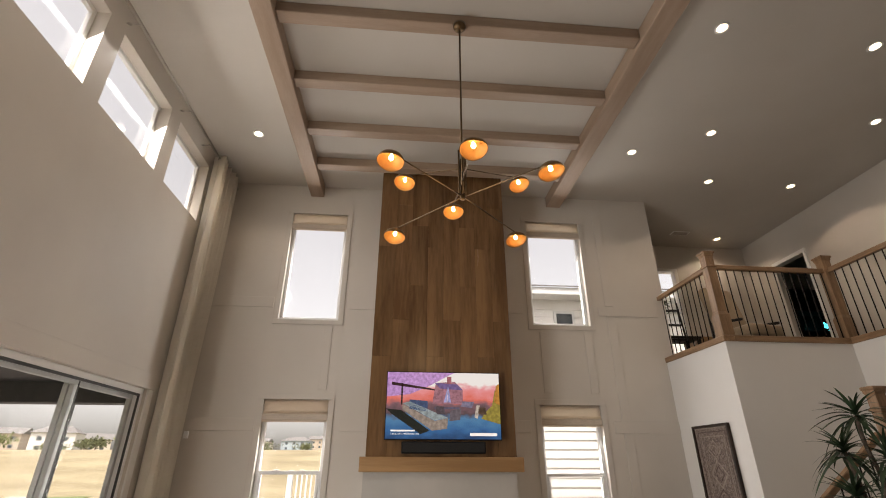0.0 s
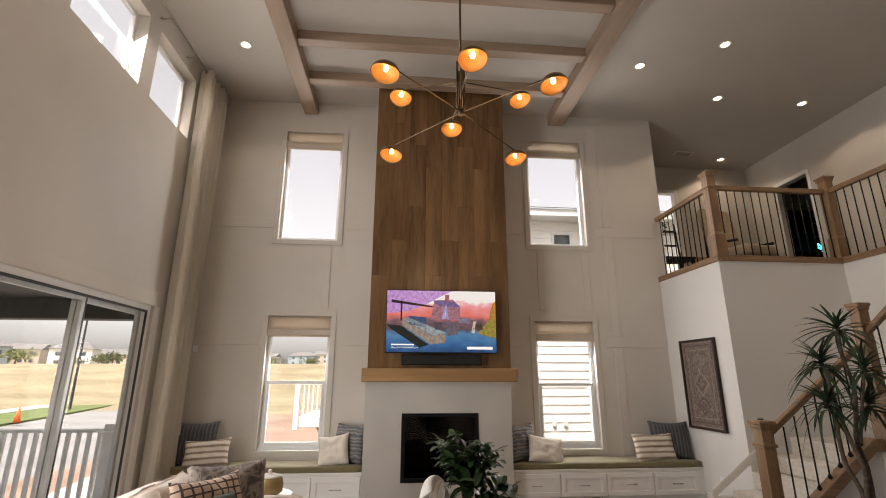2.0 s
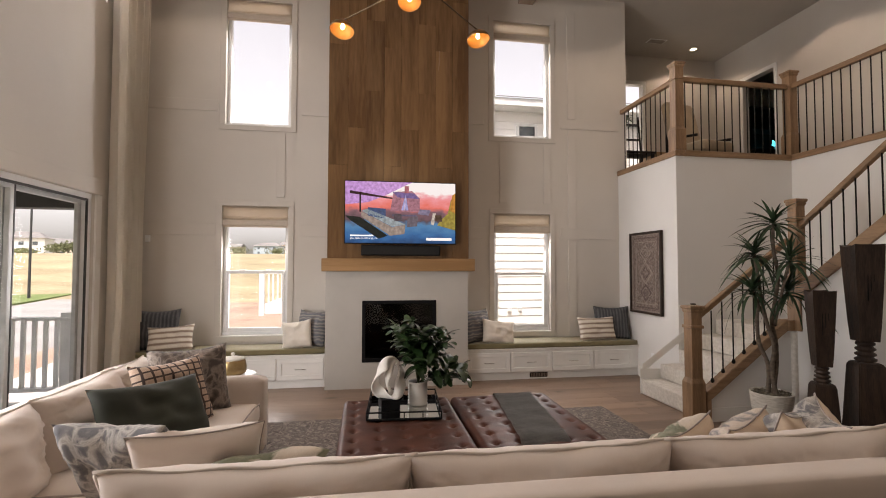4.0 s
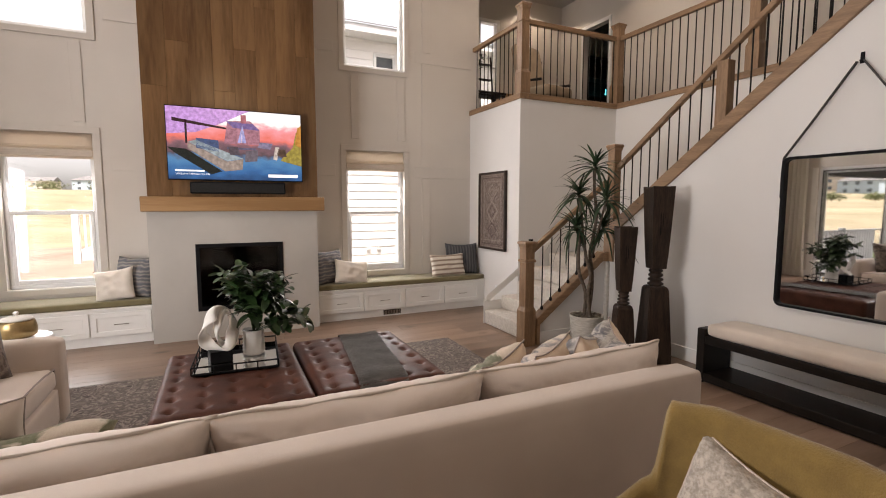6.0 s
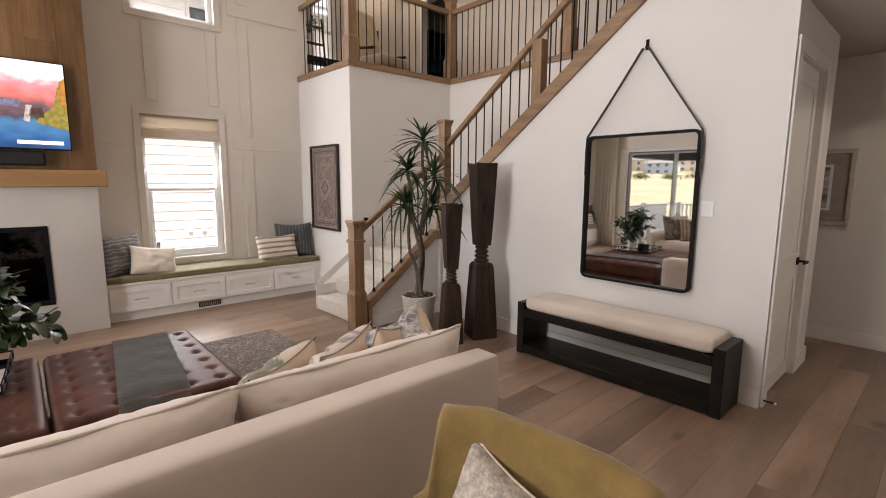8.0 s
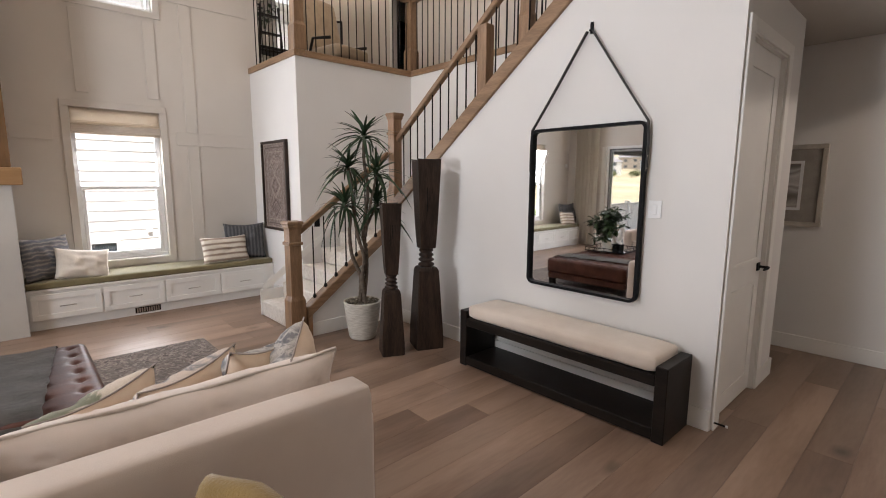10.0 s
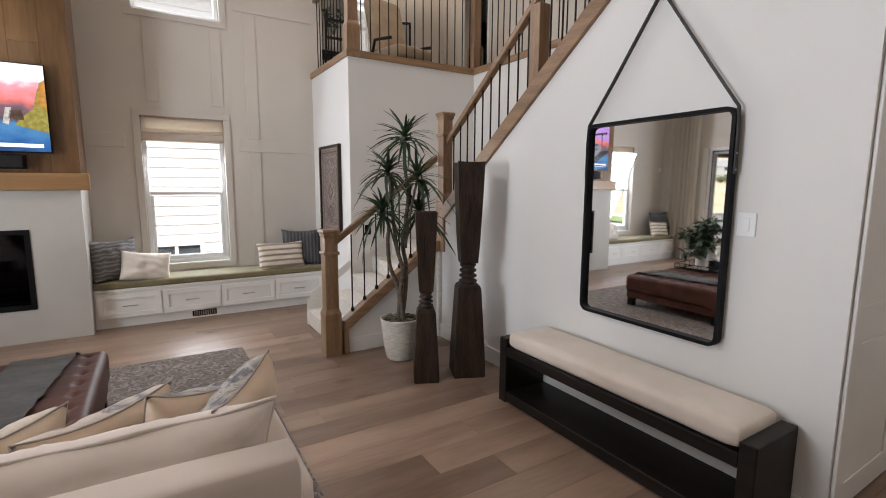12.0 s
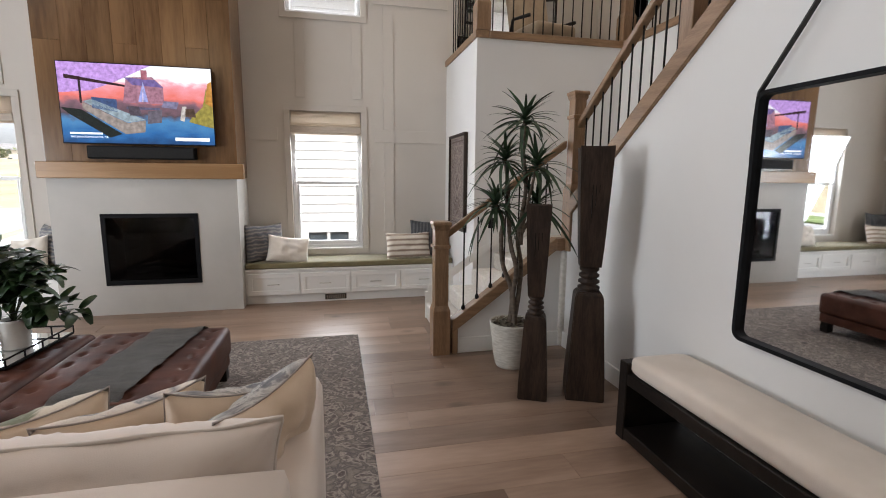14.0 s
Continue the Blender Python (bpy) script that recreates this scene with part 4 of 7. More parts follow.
pillow("cream cloth lumbar pillow with taupe stripes on the window seat", 0.56, 0.34, 0.15, (-1.92, 6.72, 0.655), (-18, -4, 0), STRIPE, group="window seat pillows")

# ---- recessed ceiling lights ----
CANGLOW = glow("warm_can_diffuser", (1.0, 0.80, 0.56), 7.0)
# The last four are unseen, added to light the south half.
for x, y in ((-1.72, 5.76), (3.69, 3.50), (4.63, 5.17), (3.72, 5.70), (5.34, 6.36), (6.79, 6.37), (6.81, 8.40), (5.54, 3.58), (6.71, 4.74), (-1.72, 2.9), (-1.72, 0.6), (3.7, 0.8), (0.95, -1.4)):
    c = thing("recessed_light", "round white recessed ceiling light, switched on", "ceiling light", "recessed lights", at=(x, y, ZC))
    bm = bmesh.new()
    lathe(bm, [(0.054, -0.001), (0.076, -0.001), (0.076, -0.006), (0.070, -0.010), (0.058, -0.006), (0.054, -0.003)], 24)
    part("trim_ring", bm, VINYL, c, smooth=True)
    bm = bmesh.new()
    lathe(bm, [(0.053, -0.0015), (0.053, -0.004)], 24)
    part("diffuser", bm, CANGLOW, c, "glowing diffuser")
    lamp("recessed_lamp", "SPOT", look((x, y, ZC - 0.03), (x, y, 0)), 13 if x < 4.4 else 19, (1.0, 0.83, 0.66), radius=0.06).data.spot_size = radians(125)

# ---- chandelier ----
ch = thing("chandelier", "aged brass chandelier with eight dome shades on crossing arms, lit", "chandelier", at=(0.875, 3.60, 0))
bm = bmesh.new()
lathe(bm, [(0.066, 5.70), (0.066, 5.665), (0.05, 5.64), (0.012, 5.632)], 20)
part("canopy", bm, BRONZE, ch, smooth=True)
bm = bmesh.new()
tube(bm, [(0, 0, 5.64), (0, 0, 3.66)], 0.009, 10)
part("stem", bm, BRONZE, ch, smooth=True)
for dx, dy, za, zb in ((0.03, 0.0, 3.67, 4.22), (-0.028, 0.01, 3.67, 4.14), (0.012, -0.03, 3.68, 4.18), (-0.01, 0.03, 3.67, 4.05)):
    bm = bmesh.new()
    tube(bm, [(dx, dy, za), (dx, dy, zb)], 0.008, 8)
    part("stem_rod", bm, BRONZE, ch, smooth=True)
bm = bmesh.new()
lathe(bm, [(0.008, 3.62), (0.022, 3.63), (0.024, 3.66), (0.012, 3.68)], 16)
part("hub", bm, BRONZE, ch, smooth=True)
SHADEM = surf("hammered_brass_shade", (0.17, 0.10, 0.045), (0.26, 0.16, 0.07), 14, 0.36, metal=1.0, bump=0.2, bscale=40)
# Inside of the domes: the bulbs' amber glow is put into the colour.
SHADEIN = surf("glow_tinted_lining", (0.50, 0.23, 0.055), (0.60, 0.30, 0.08), 18, 0.5, metal=0.2, bump=0.15, bscale=50)
BULB = glow("warm_bulb", (1.0, 0.70, 0.36), 16.0)
dome = bmesh.new()
prof_out = [(0.030, 0.092), (0.064, 0.080), (0.094, 0.054), (0.110, 0.024), (0.116, 0.0)]
prof_in = [(0.112, 0.0), (0.106, 0.023), (0.090, 0.051), (0.060, 0.075), (0.006, 0.086)]
rings = [[dome.verts.new((r * math.cos(2 * math.pi * i / 24), r * math.sin(2 * math.pi * i / 24), z + 0.008 * math.cos(4 * math.pi * i / 24) * (r / 0.116) ** 3)) for i in range(24)] for r, z in prof_out + prof_in]
for k, (a, b) in enumerate(zip(rings, rings[1:])):
    for i in range(24):
        dome.faces.new((a[i], a[(i + 1) % 24], b[(i + 1) % 24], b[i])).material_index = 1 if k > 4 else 0
dome.faces.new(rings[0])
dome.faces.new(rings[-1]).material_index = 1
dome_me = bpy.data.meshes.new("shade")
bmesh.ops.recalc_face_normals(dome, faces=dome.faces)
dome.to_mesh(dome_me)
dome.free()
dome_me.materials.append(SHADEM)
dome_me.materials.append(SHADEIN)
for p in dome_me.polygons:
    p.use_smooth = True
# place of each shade from the stem, and the height at which its arm leaves the stem
for sx, sy, sz, joint in ((-0.60, -0.515, 3.66, 3.66), (0.61, 0.65, 3.63, 3.66), (0.615, -0.50, 3.65, 3.65), (-0.575, 0.62, 3.60, 3.65), (-0.01, -0.70, 3.67, 3.80), (0.0, 0.70, 3.94, 3.80), (-0.50, 0.50, 4.13, 3.95), (0.64, 0.50, 4.17, 3.95)):
    out = Vector((sx, sy)).normalized()
    s = new("shade", dome_me)
    s.parent, s.matrix_basis = ch, pose(sx, sy, sz - 0.05, 9 * out.y if sy < 0 else -12, -9 * out.x, 0) @ Matrix.Scale(0.9, 4)
    s["label"] = "dome shade of aged brass, inside coloured amber for the bulb glow"
    bm = bmesh.new()
    lathe(bm, [(0.004, 0.0), (0.016, 0.010), (0.021, 0.028), (0.015, 0.050), (0.010, 0.062)], 14)
    b = part("bulb", bm, BULB, s, "glowing warm bulb", True)
    b.location = (0, 0, 0.018)
    near = Vector((0.018 * out.x, 0.018 * out.y, joint))
    bend = near.lerp(Vector((sx, sy, sz + 0.035)), 0.93)
    bm = bmesh.new()
    tube(bm, [near + Vector((0, 0, 0.10)), near + Vector((0, 0, 0.015)), near + Vector((0.012 * out.x, 0.012 * out.y, 0)), bend, Vector((sx, sy, sz + 0.04))], 0.0058, 8)
    part("arm", bm, BRONZE, ch, "slim brass arm", True)
# Unseen light with its spot, added only to brighten the hall.
c = thing("recessed_light", "unseen round white recessed light added to brighten the hall", "ceiling light", "recessed lights", at=(6.2, -0.5, 2.78))
bm = bmesh.new()
lathe(bm, [(0.054, -0.001), (0.076, -0.001), (0.076, -0.006), (0.070, -0.010), (0.058, -0.006), (0.054, -0.003)], 24)
part("trim_ring", bm, VINYL, c, smooth=True)
bm = bmesh.new()
lathe(bm, [(0.053, -0.0015), (0.053, -0.004)], 24)
part("diffuser", bm, CANGLOW, c, "glowing diffuser")
lamp("hall_fill_lamp", "SPOT", look((6.2, -0.5, 2.75), (6.2, -0.5, 0)), 22, (1.0, 0.86, 0.72), radius=0.06).data.spot_size = radians(150)
lamp("chandelier_glow", "POINT", pose(0.875, 3.60, 3.40), 9, (1.0, 0.72, 0.42), radius=0.35)

# ---- curtain and rod ----
CURT = surf("ivory_curtain_cloth", (0.84, 0.80, 0.74), (0.88, 0.84, 0.78), 3, 0.9, bump=0.15, bscale=320, sheen=0.1, stretch=(1, 1, 0.3))
let_light_through(CURT, (0.84, 0.79, 0.70), 0.42)
cu = thing("curtain", "floor-length ivory grommet curtain gathered beside the patio door", "curtain")
bm = bmesh.new()
N, Z = 150, 26
grid = []
for i in range(N + 1):
    f = i / N
    col = []
    for j in range(Z + 1):
        g = j / Z
        spread = 1.0 - 0.14 * math.sin(math.pi * g) * (1 - g)
        y = 6.50 + (f - 0.5) * 0.70 * spread + 0.02 * math.sin(5 * f + 3 * g)
        ph = 2 * math.pi * 6.5 * f
        amp = 0.075 + 0.02 * math.sin(3 * f * math.pi + 1)
        x = XW + 0.15 + amp * math.sin(ph + 0.25 * math.sin(4 * g)) + 0.006 * math.sin(9 * g + 8 * f)
        col.append(bm.verts.new((x, y + 0.012 * math.cos(2 * ph), 0.012 + g * 5.70)))
    grid.append(col)
for i in range(N):
    for j in range(Z):
        bm.faces.new((grid[i][j], grid[i + 1][j], grid[i + 1][j + 1], grid[i][j + 1]))
bmesh.ops.solidify(bm, geom=bm.faces[:], thickness=0.003)
part("cloth", bm, CURT, cu, smooth=True)
for k in range(9):
    bm = bmesh.new()
    y = 6.18 + 0.079 * k
    tube(bm, [(XW + 0.15 + 0.024 * math.cos(a), y, 5.665 + 0.024 * math.sin(a)) for a in [2 * math.pi * q / 12 for q in range(13)]], 0.005, 6, caps=False)
    part("grommet", bm, BRONZE, cu, "brass grommet", True)
rod = thing("curtain_rod", "long slim brass curtain rod under the ceiling", "curtain rod")
bm = bmesh.new()
tube(bm, [(XW + 0.15, 1.6, 5.665), (XW + 0.15, 7.02, 5.665)], 0.011, 10)
part("pole", bm, NICKEL, rod, smooth=True)
for y in (2.55, 3.85, 5.15, 5.86):
    bm = bmesh.new()
    tube(bm, [(XW, y, 5.665), (XW + 0.15, y, 5.665), (XW + 0.162, y, 5.645)], 0.006, 8)
    lathe(bm, [(0.022, 0), (0.022, 0.006)], 12, (XW + 0.03, y, 5.66))
    part("bracket", bm, NICKEL, rod, smooth=True)

# ---- television and soundbar ----
tv = thing("television", "wide flat television on the wood panelling, showing a patio scene", "television")
TX0, TX1, TZ0, TZ1, TY = 0.236, 1.692, 1.866, 2.686, 6.388
part("back_shell", box(TX0 + 0.02, TX1 - 0.02, TY + 0.015, FY + 0.007, TZ0 + 0.03, TZ1 - 0.03, 0.01), BLACK, tv)
bm = bmesh.new()
quad_box(bm, TX0, TX1, TY, TY + 0.0145, TZ0, TZ1, 0.003)
part("bezel", bm, BLACK, tv)


def screen_material(name):
    m = bpy.data.materials.new(name)
    m.use_nodes = True
    n, l = m.node_tree.nodes, m.node_tree.links
    b = n["Principled BSDF"]
    tc, sp, nz = n.new("ShaderNodeTexCoord"), n.new("ShaderNodeSeparateXYZ"), n.new("ShaderNodeTexNoise")
    l.new(tc.outputs["Generated"], sp.inputs[0])
    nz.inputs["Scale"].default_value, nz.inputs["Detail"].default_value = 9, 12
    l.new(tc.outputs["Generated"], nz.inputs["Vector"])
    h = n.new("ShaderNodeMath")
    h.operation = "MULTIPLY_ADD"
    h.inputs[1].default_value = 0.34
    l.new(nz.outputs["Fac"], h.inputs[0])
    l.new(sp.outputs["Z"], h.inputs[2])
    r = n.new("ShaderNodeValToRGB")
    els = r.color_ramp.elements
    for e, (p, c) in zip([els[0], els[1], els.new(0.3), els.new(0.44), els.new(0.5), els.new(0.6), els.new(0.75), els.new(0.9)],
                         ((0.10, (0.01, 0.03, 0.10)), (1.12, (0.70, 0.40, 0.85)), (0.28, (0.03, 0.14, 0.36)), (0.46, (0.08, 0.25, 0.48)), (0.56, (0.10, 0.07, 0.08)), (0.66, (0.25, 0.13, 0.16)), (0.76, (0.85, 0.20, 0.16)), (0.92, (0.92, 0.38, 0.42)))):
        e.position, e.color = min(p, 1.0), (*c, 1)
    l.new(h.outputs[0], r.inputs[0])
    l.new(r.outputs[0], b.inputs["Emission Color"])
    b.inputs["Emission Strength"].default_value = 0.66
    b.inputs["Base Color"].default_value = (0.01, 0.01, 0.01, 1)
    b.inputs["Roughness"].default_value = 0.15
    return m


screen = part("screen", box(TX0 + 0.009, TX1 - 0.009, TY - 0.001, TY + 0.001, TZ0 + 0.012, TZ1 - 0.009), screen_material("lit_screen"), tv, "glowing screen")
SW, SH = TX1 - TX0 - 0.018, TZ1 - TZ0 - 0.021


def picture_glow(name, color, bright):
    """A lit patch of the picture with fine detail in it."""
    m = glow(name, color, bright)
    n, l = m.node_tree.nodes, m.node_tree.links
    b = n["Principled BSDF"]
    tc, nz, mr, mu = n.new("ShaderNodeTexCoord"), n.new("ShaderNodeTexNoise"), n.new("ShaderNodeMapRange"), n.new("ShaderNodeMixRGB")
    nz.inputs["Scale"].default_value, nz.inputs["Detail"].default_value = 26, 9
    l.new(tc.outputs["Object"], nz.inputs["Vector"])
    mr.inputs["From Min"].default_value, mr.inputs["From Max"].default_value = 0.32, 0.68
    mr.inputs["To Min"].default_value, mr.inputs["To Max"].default_value = 0.55, 1.3
    l.new(nz.outputs["Fac"], mr.inputs[0])
    mu.blend_type = "MULTIPLY"
    mu.inputs[0].default_value = 0.85
    mu.inputs[1].default_value = (*color, 1)
    l.new(mr.outputs[0], mu.inputs[2])
    l.new(mu.outputs[0], b.inputs["Emission Color"])
    b.inputs["Base Color"].default_value = (0.01, 0.01, 0.01, 1)
    b.inputs["Roughness"].default_value = 0.2
    return m


def on_screen(name, color, pts, depth, bright=0.62):
    bm = bmesh.new()
    vs = [bm.verts.new((TX0 + 0.009 + u * SW, TY - 0.0012 - 0.0003 * depth, TZ0 + 0.012 + v * SH)) for u, v in pts]
    bm.faces.new(vs)
    return part("picture_" + name, bm, picture_glow("screen_" + name, color, bright), screen)


on_screen("sky", (0.62, 0.36, 0.80), [(0, 1), (0, 0.62), (0.2, 0.66), (0.36, 0.78), (0.55, 0.96), (0.6, 1)], 0)
on_screen("house", (0.42, 0.20, 0.26), [(0.40, 0.52), (0.67, 0.52), (0.67, 0.74), (0.60, 0.86), (0.43, 0.84)], 1)
on_screen("roof", (0.20, 0.14, 0.36), [(0.42, 0.84), (0.47, 0.75), (0.67, 0.73), (0.62, 0.82)], 2)
on_screen("chimney", (0.46, 0.16, 0.20), [(0.53, 0.82), (0.57, 0.82), (0.57, 0.94), (0.53, 0.94)], 2)
on_screen("pergola", (0.04, 0.015, 0.02), [(0.04, 0.80), (0.42, 0.72), (0.42, 0.745), (0.04, 0.85)], 2)
on_screen("post", (0.03, 0.015, 0.02), [(0.125, 0.50), (0.14, 0.50), (0.14, 0.83), (0.125, 0.83)], 2)
on_screen("kitchen", (0.06, 0.10, 0.22), [(0.20, 0.44), (0.36, 0.40), (0.36, 0.56), (0.20, 0.58)], 3)
on_screen("counter", (0.34, 0.42, 0.45), [(0.14, 0.52), (0.42, 0.27), (0.54, 0.31), (0.20, 0.55)], 3)
on_screen("stonework", (0.36, 0.30, 0.26), [(0.14, 0.51), (0.14, 0.43), (0.40, 0.12), (0.53, 0.15), (0.54, 0.305), (0.42, 0.265)], 3)
on_screen("hedge", (0.010, 0.014, 0.012), [(0.0, 0.44), (0.13, 0.42), (0.38, 0.12), (0.30, 0.07), (0.05, 0.36)], 4)
on_screen("umbrella", (0.40, 0.42, 0.78), [(0.50, 0.54), (0.565, 0.54), (0.54, 0.80)], 4)
on_screen("fold", (0.75, 0.62, 0.80), [(0.525, 0.54), (0.535, 0.54), (0.54, 0.78)], 5)
on_screen("table", (0.13, 0.12, 0.20), [(0.42, 0.44), (0.64, 0.44), (0.64, 0.47), (0.42, 0.47)], 5)
on_screen("chair", (0.16, 0.14, 0.17), [(0.55, 0.26), (0.645, 0.28), (0.655, 0.45), (0.56, 0.42)], 6)
on_screen("armchair", (0.10, 0.08, 0.10), [(0.44, 0.36), (0.52, 0.36), (0.50, 0.48), (0.43, 0.48)], 6)
on_screen("lounger", (0.24, 0.22, 0.34), [(0.65, 0.48), (0.75, 0.46), (0.77, 0.55), (0.67, 0.56)], 5)
on_screen("wicker", (0.10, 0.06, 0.04), [(0.80, 0.37), (0.88, 0.36), (0.87, 0.47), (0.81, 0.47)], 6)
on_screen("planter", (0.62, 0.56, 0.50), [(0.77, 0.32), (0.80, 0.30), (0.82, 0.50), (0.79, 0.50)], 6)
on_screen("shrub", (0.36, 0.30, 0.06), [(0.83, 0.30), (1.0, 0.22), (1.0, 0.60), (0.96, 0.74), (0.93, 0.50), (0.86, 0.38)], 5)
on_screen("foliage", (0.60, 0.28, 0.05), [(0.95, 0.55), (1.0, 0.50), (1.0, 0.84), (0.97, 0.80)], 6)
WHITEG = glow("screen_white", (0.9, 0.9, 0.92), 0.45)
part("caption_bar", box(TX0 + 0.075, TX0 + 0.37, TY - 0.0042, TY - 0.0036, TZ0 + 0.098, TZ0 + 0.116), WHITEG, screen)
part("corner_mark", box(TX1 - 0.40, TX1 - 0.06, TY - 0.0042, TY - 0.0036, TZ0 + 0.05, TZ0 + 0.085), WHITEG, screen)
txt = bpy.data.curves.new("caption", "FONT")
txt.body, txt.size = "SAN JUAN CAPISTRANO, CA", 0.027
o = new("caption_text", txt)
o.parent, o.matrix_basis = screen, pose(TX0 + 0.075, TY - 0.004, TZ0 + 0.062, 90, 0, 0)
txt.materials.append(WHITEG)
SPK = surf("black_speaker_cloth", (0.008, 0.008, 0.008), (0.016, 0.016, 0.016), 60, 0.9, bump=0.5, bscale=400)
sb = thing("soundbar", "long black soundbar under the television", "soundbar")
part("housing", box(0.45, 1.48, 6.36, FY + 0.007, 1.715, 1.85, 0.012, 2), BLACK, sb)
part("grille", box(0.465, 1.465, 6.354, 6.3595, 1.73, 1.835, 0.002), SPK, sb)

# ---- rug ----
rug = tagged(part("area_rug", box(-1.15, 3.14, 2.30, 5.24, 0.001, 0.013, 0.004), RUGM), "faded plum and grey patterned area rug on the oak floor", "rug")

# ---- sectional sofa ----
sofa = thing("sectional_sofa", "cream upholstered L-shaped sectional sofa with taupe piping", "sofa")


def cushion(name, w, d, h, m, puff, seed, parent=sofa, material=CREAM, r=0.05, pipe=True, n=12):
    o = part(name, soft_box(w, d, h, r, n, puff, 0.006, seed), material, parent, smooth=True)
    o.matrix_basis = m
    if pipe:
        bm = bmesh.new()
        k = 0.97
        for sgn in (-1, 1):
            pts = []
            for u, v in ((-1, 0), (-1, 0.5), (-1, 1), (-0.5, 1), (0, 1), (0.5, 1), (1, 1), (1, 0.5), (1, 0)):
                bulge = puff[2] * (1 - u * u) * (1 if v == 1 else 0)
                pts.append((u * (w / 2 - r * 0.28), sgn * (d / 2 - r * 0.30), 0.03 + v * (h - r * 0.30 - 0.03) + bulge))
            tube(bm, pts, 0.0055, 6)
        p = part("piping", bm, CREAMP, o, "taupe piped edge", True)
    return o


PALEPIPE = surf("pale_cream_piping", (0.60, 0.53, 0.47), (0.68, 0.60, 0.54), 20, 0.85, bump=0.2, bscale=300)


def back_cushion(w, h, t, m, seed):
    """A knife-edged back cushion with a piped seam."""
    o = part("back_cushion", pillow_mesh(w, h, t, 44, seed, 0.0), CREAM, sofa, smooth=True)
    o.matrix_basis = m
    bm = bmesh.new()
    tube(bm, [(x, y + 0.004 * math.sin(21 * x + seed), z + 0.003 * math.sin(17 * x + 2 * seed)) for x, y, z in seam_points(w, h, 44, 0.0)], 0.0075, 6, caps=False)
    part("piping", bm, PALEPIPE, o, "pale piped seam", True)
    return o


NEAR = Matrix.Translation((2.70, 1.80, 0)) @ pose(0, 0, 0, 0, 0, -0.6) @ Matrix.Translation((-2.70, -1.80, 0))


def frame_block(name, x0, x1, y0, y1, z0, z1, r=0.045, m=Matrix()):
    o = part(name, soft_box(x1 - x0, y1 - y0, z1 - z0, r, 8, (0.004, 0.004, 0.006)), CREAM, sofa, smooth=True)
    o.matrix_basis = m @ Matrix.Translation(((x0 + x1) / 2, (y0 + y1) / 2, z0))
    return o


frame_block("back_frame", -1.46, 2.82, 1.755, 1.925, 0.06, 0.80, 0.035, NEAR)
frame_block("arm", 2.70, 2.88, 1.82, 2.82, 0.06, 0.67, 0.05)
frame_block("base", -1.10, 2.70, 1.92, 2.78, 0.08, 0.33, 0.03, NEAR)
frame_block("back_frame", -1.46, -1.29, 1.96, 4.46, 0.06, 0.79, 0.035)
frame_block("base", -1.30, -0.31, 2.78, 4.31, 0.08, 0.33, 0.03)
frame_block("arm", -1.32, -0.29, 4.30, 4.47, 0.06, 0.665, 0.05)
for k, xc in enumerate((2.25, 1.205, 0.16)):
    cushion("seat_cushion", 1.04, 0.80, 0.15, NEAR @ pose(min(xc, 2.17), 2.40, 0.325), (0, 0.01, 0.02), 3 + k, r=0.045)
    back_cushion(1.09, 0.50, 0.28, NEAR @ pose(xc, 2.045, 0.632, 9, 0, 0), 9 + k)
cushion("seat_cushion", 0.95, 0.80, 0.15, pose(-0.95, 2.41, 0.325), (0, 0.01, 0.02), 31, r=0.045)
for k, yc in enumerate((3.18, 3.93)):
    cushion("seat_cushion", 0.74, 0.97, 0.15, pose(-0.80, yc, 0.325, 0, 0, 90), (0.01, 0.0, 0.02), 20 + k, r=0.045)
for k, yc in enumerate((2.62, 3.44, 4.0)):
    back_cushion(0.82 if k < 2 else 0.60, 0.46, 0.28, pose(-1.16, yc, 0.645, 10, 0, -90), 40 + k)
for x, y in ((2.6, 1.9), (2.6, 2.7), (-1.38, 1.9), (-1.38, 4.38), (-0.4, 4.38), (0.6, 1.9)):
    bm = bmesh.new()
    lathe(bm, [(0.022, 0.0), (0.028, 0.085)], 12, (x, y, 0.0))
    part("leg", bm, DARKW, sofa)

# pillows on the sofa
BEIGE = surf("warm_beige_cloth", (0.56, 0.43, 0.31), (0.64, 0.505, 0.375), 6, 0.88, bump=0.3, bscale=350, sheen=0.25, fine=0.2)
PRINTP = pattern("cream_line_print", [(0.30, (0.55, 0.47, 0.40)), (0.50, (0.60, 0.52, 0.45)), (0.60, (0.20, 0.20, 0.21)), (0.70, (0.58, 0.50, 0.43))], kind="ornament", scale=9, twist=0.8)
pillow("dark green velvet lumbar pillow on the sofa", 0.70, 0.42, 0.19, (-0.74, 3.38, 0.685), (-28, 4, 58), GREENV, group="sofa pillows")
pillow("brown and cream plaid pillow on the sofa", 0.52, 0.48, 0.18, (-0.78, 3.76, 0.705), (-22, 0, 56), PLAID, group="sofa pillows")
pillow("dark brown floral pillow on the sofa", 0.56, 0.52, 0.18, (-0.78, 4.08, 0.715), (-16, 0, 34), FLORAL, group="sofa pillows")
pillow("cream pillow with taupe piping on the sofa", 0.52, 0.48, 0.17, (-0.20, 2.50, 0.69), (30, 0, 14), CREAM, CREAMP, group="sofa pillows")
pillow("grey paisley pillow on the sofa", 0.50, 0.48, 0.17, (-0.52, 2.56, 0.70), (28, 0, -12), PAISLEY, group="sofa pillows")
pillow("green leaf print pillow on the sofa", 0.50, 0.46, 0.15, (0.08, 2.47, 0.63), (48, 0, 16), LEAFY, group="sofa pillows")
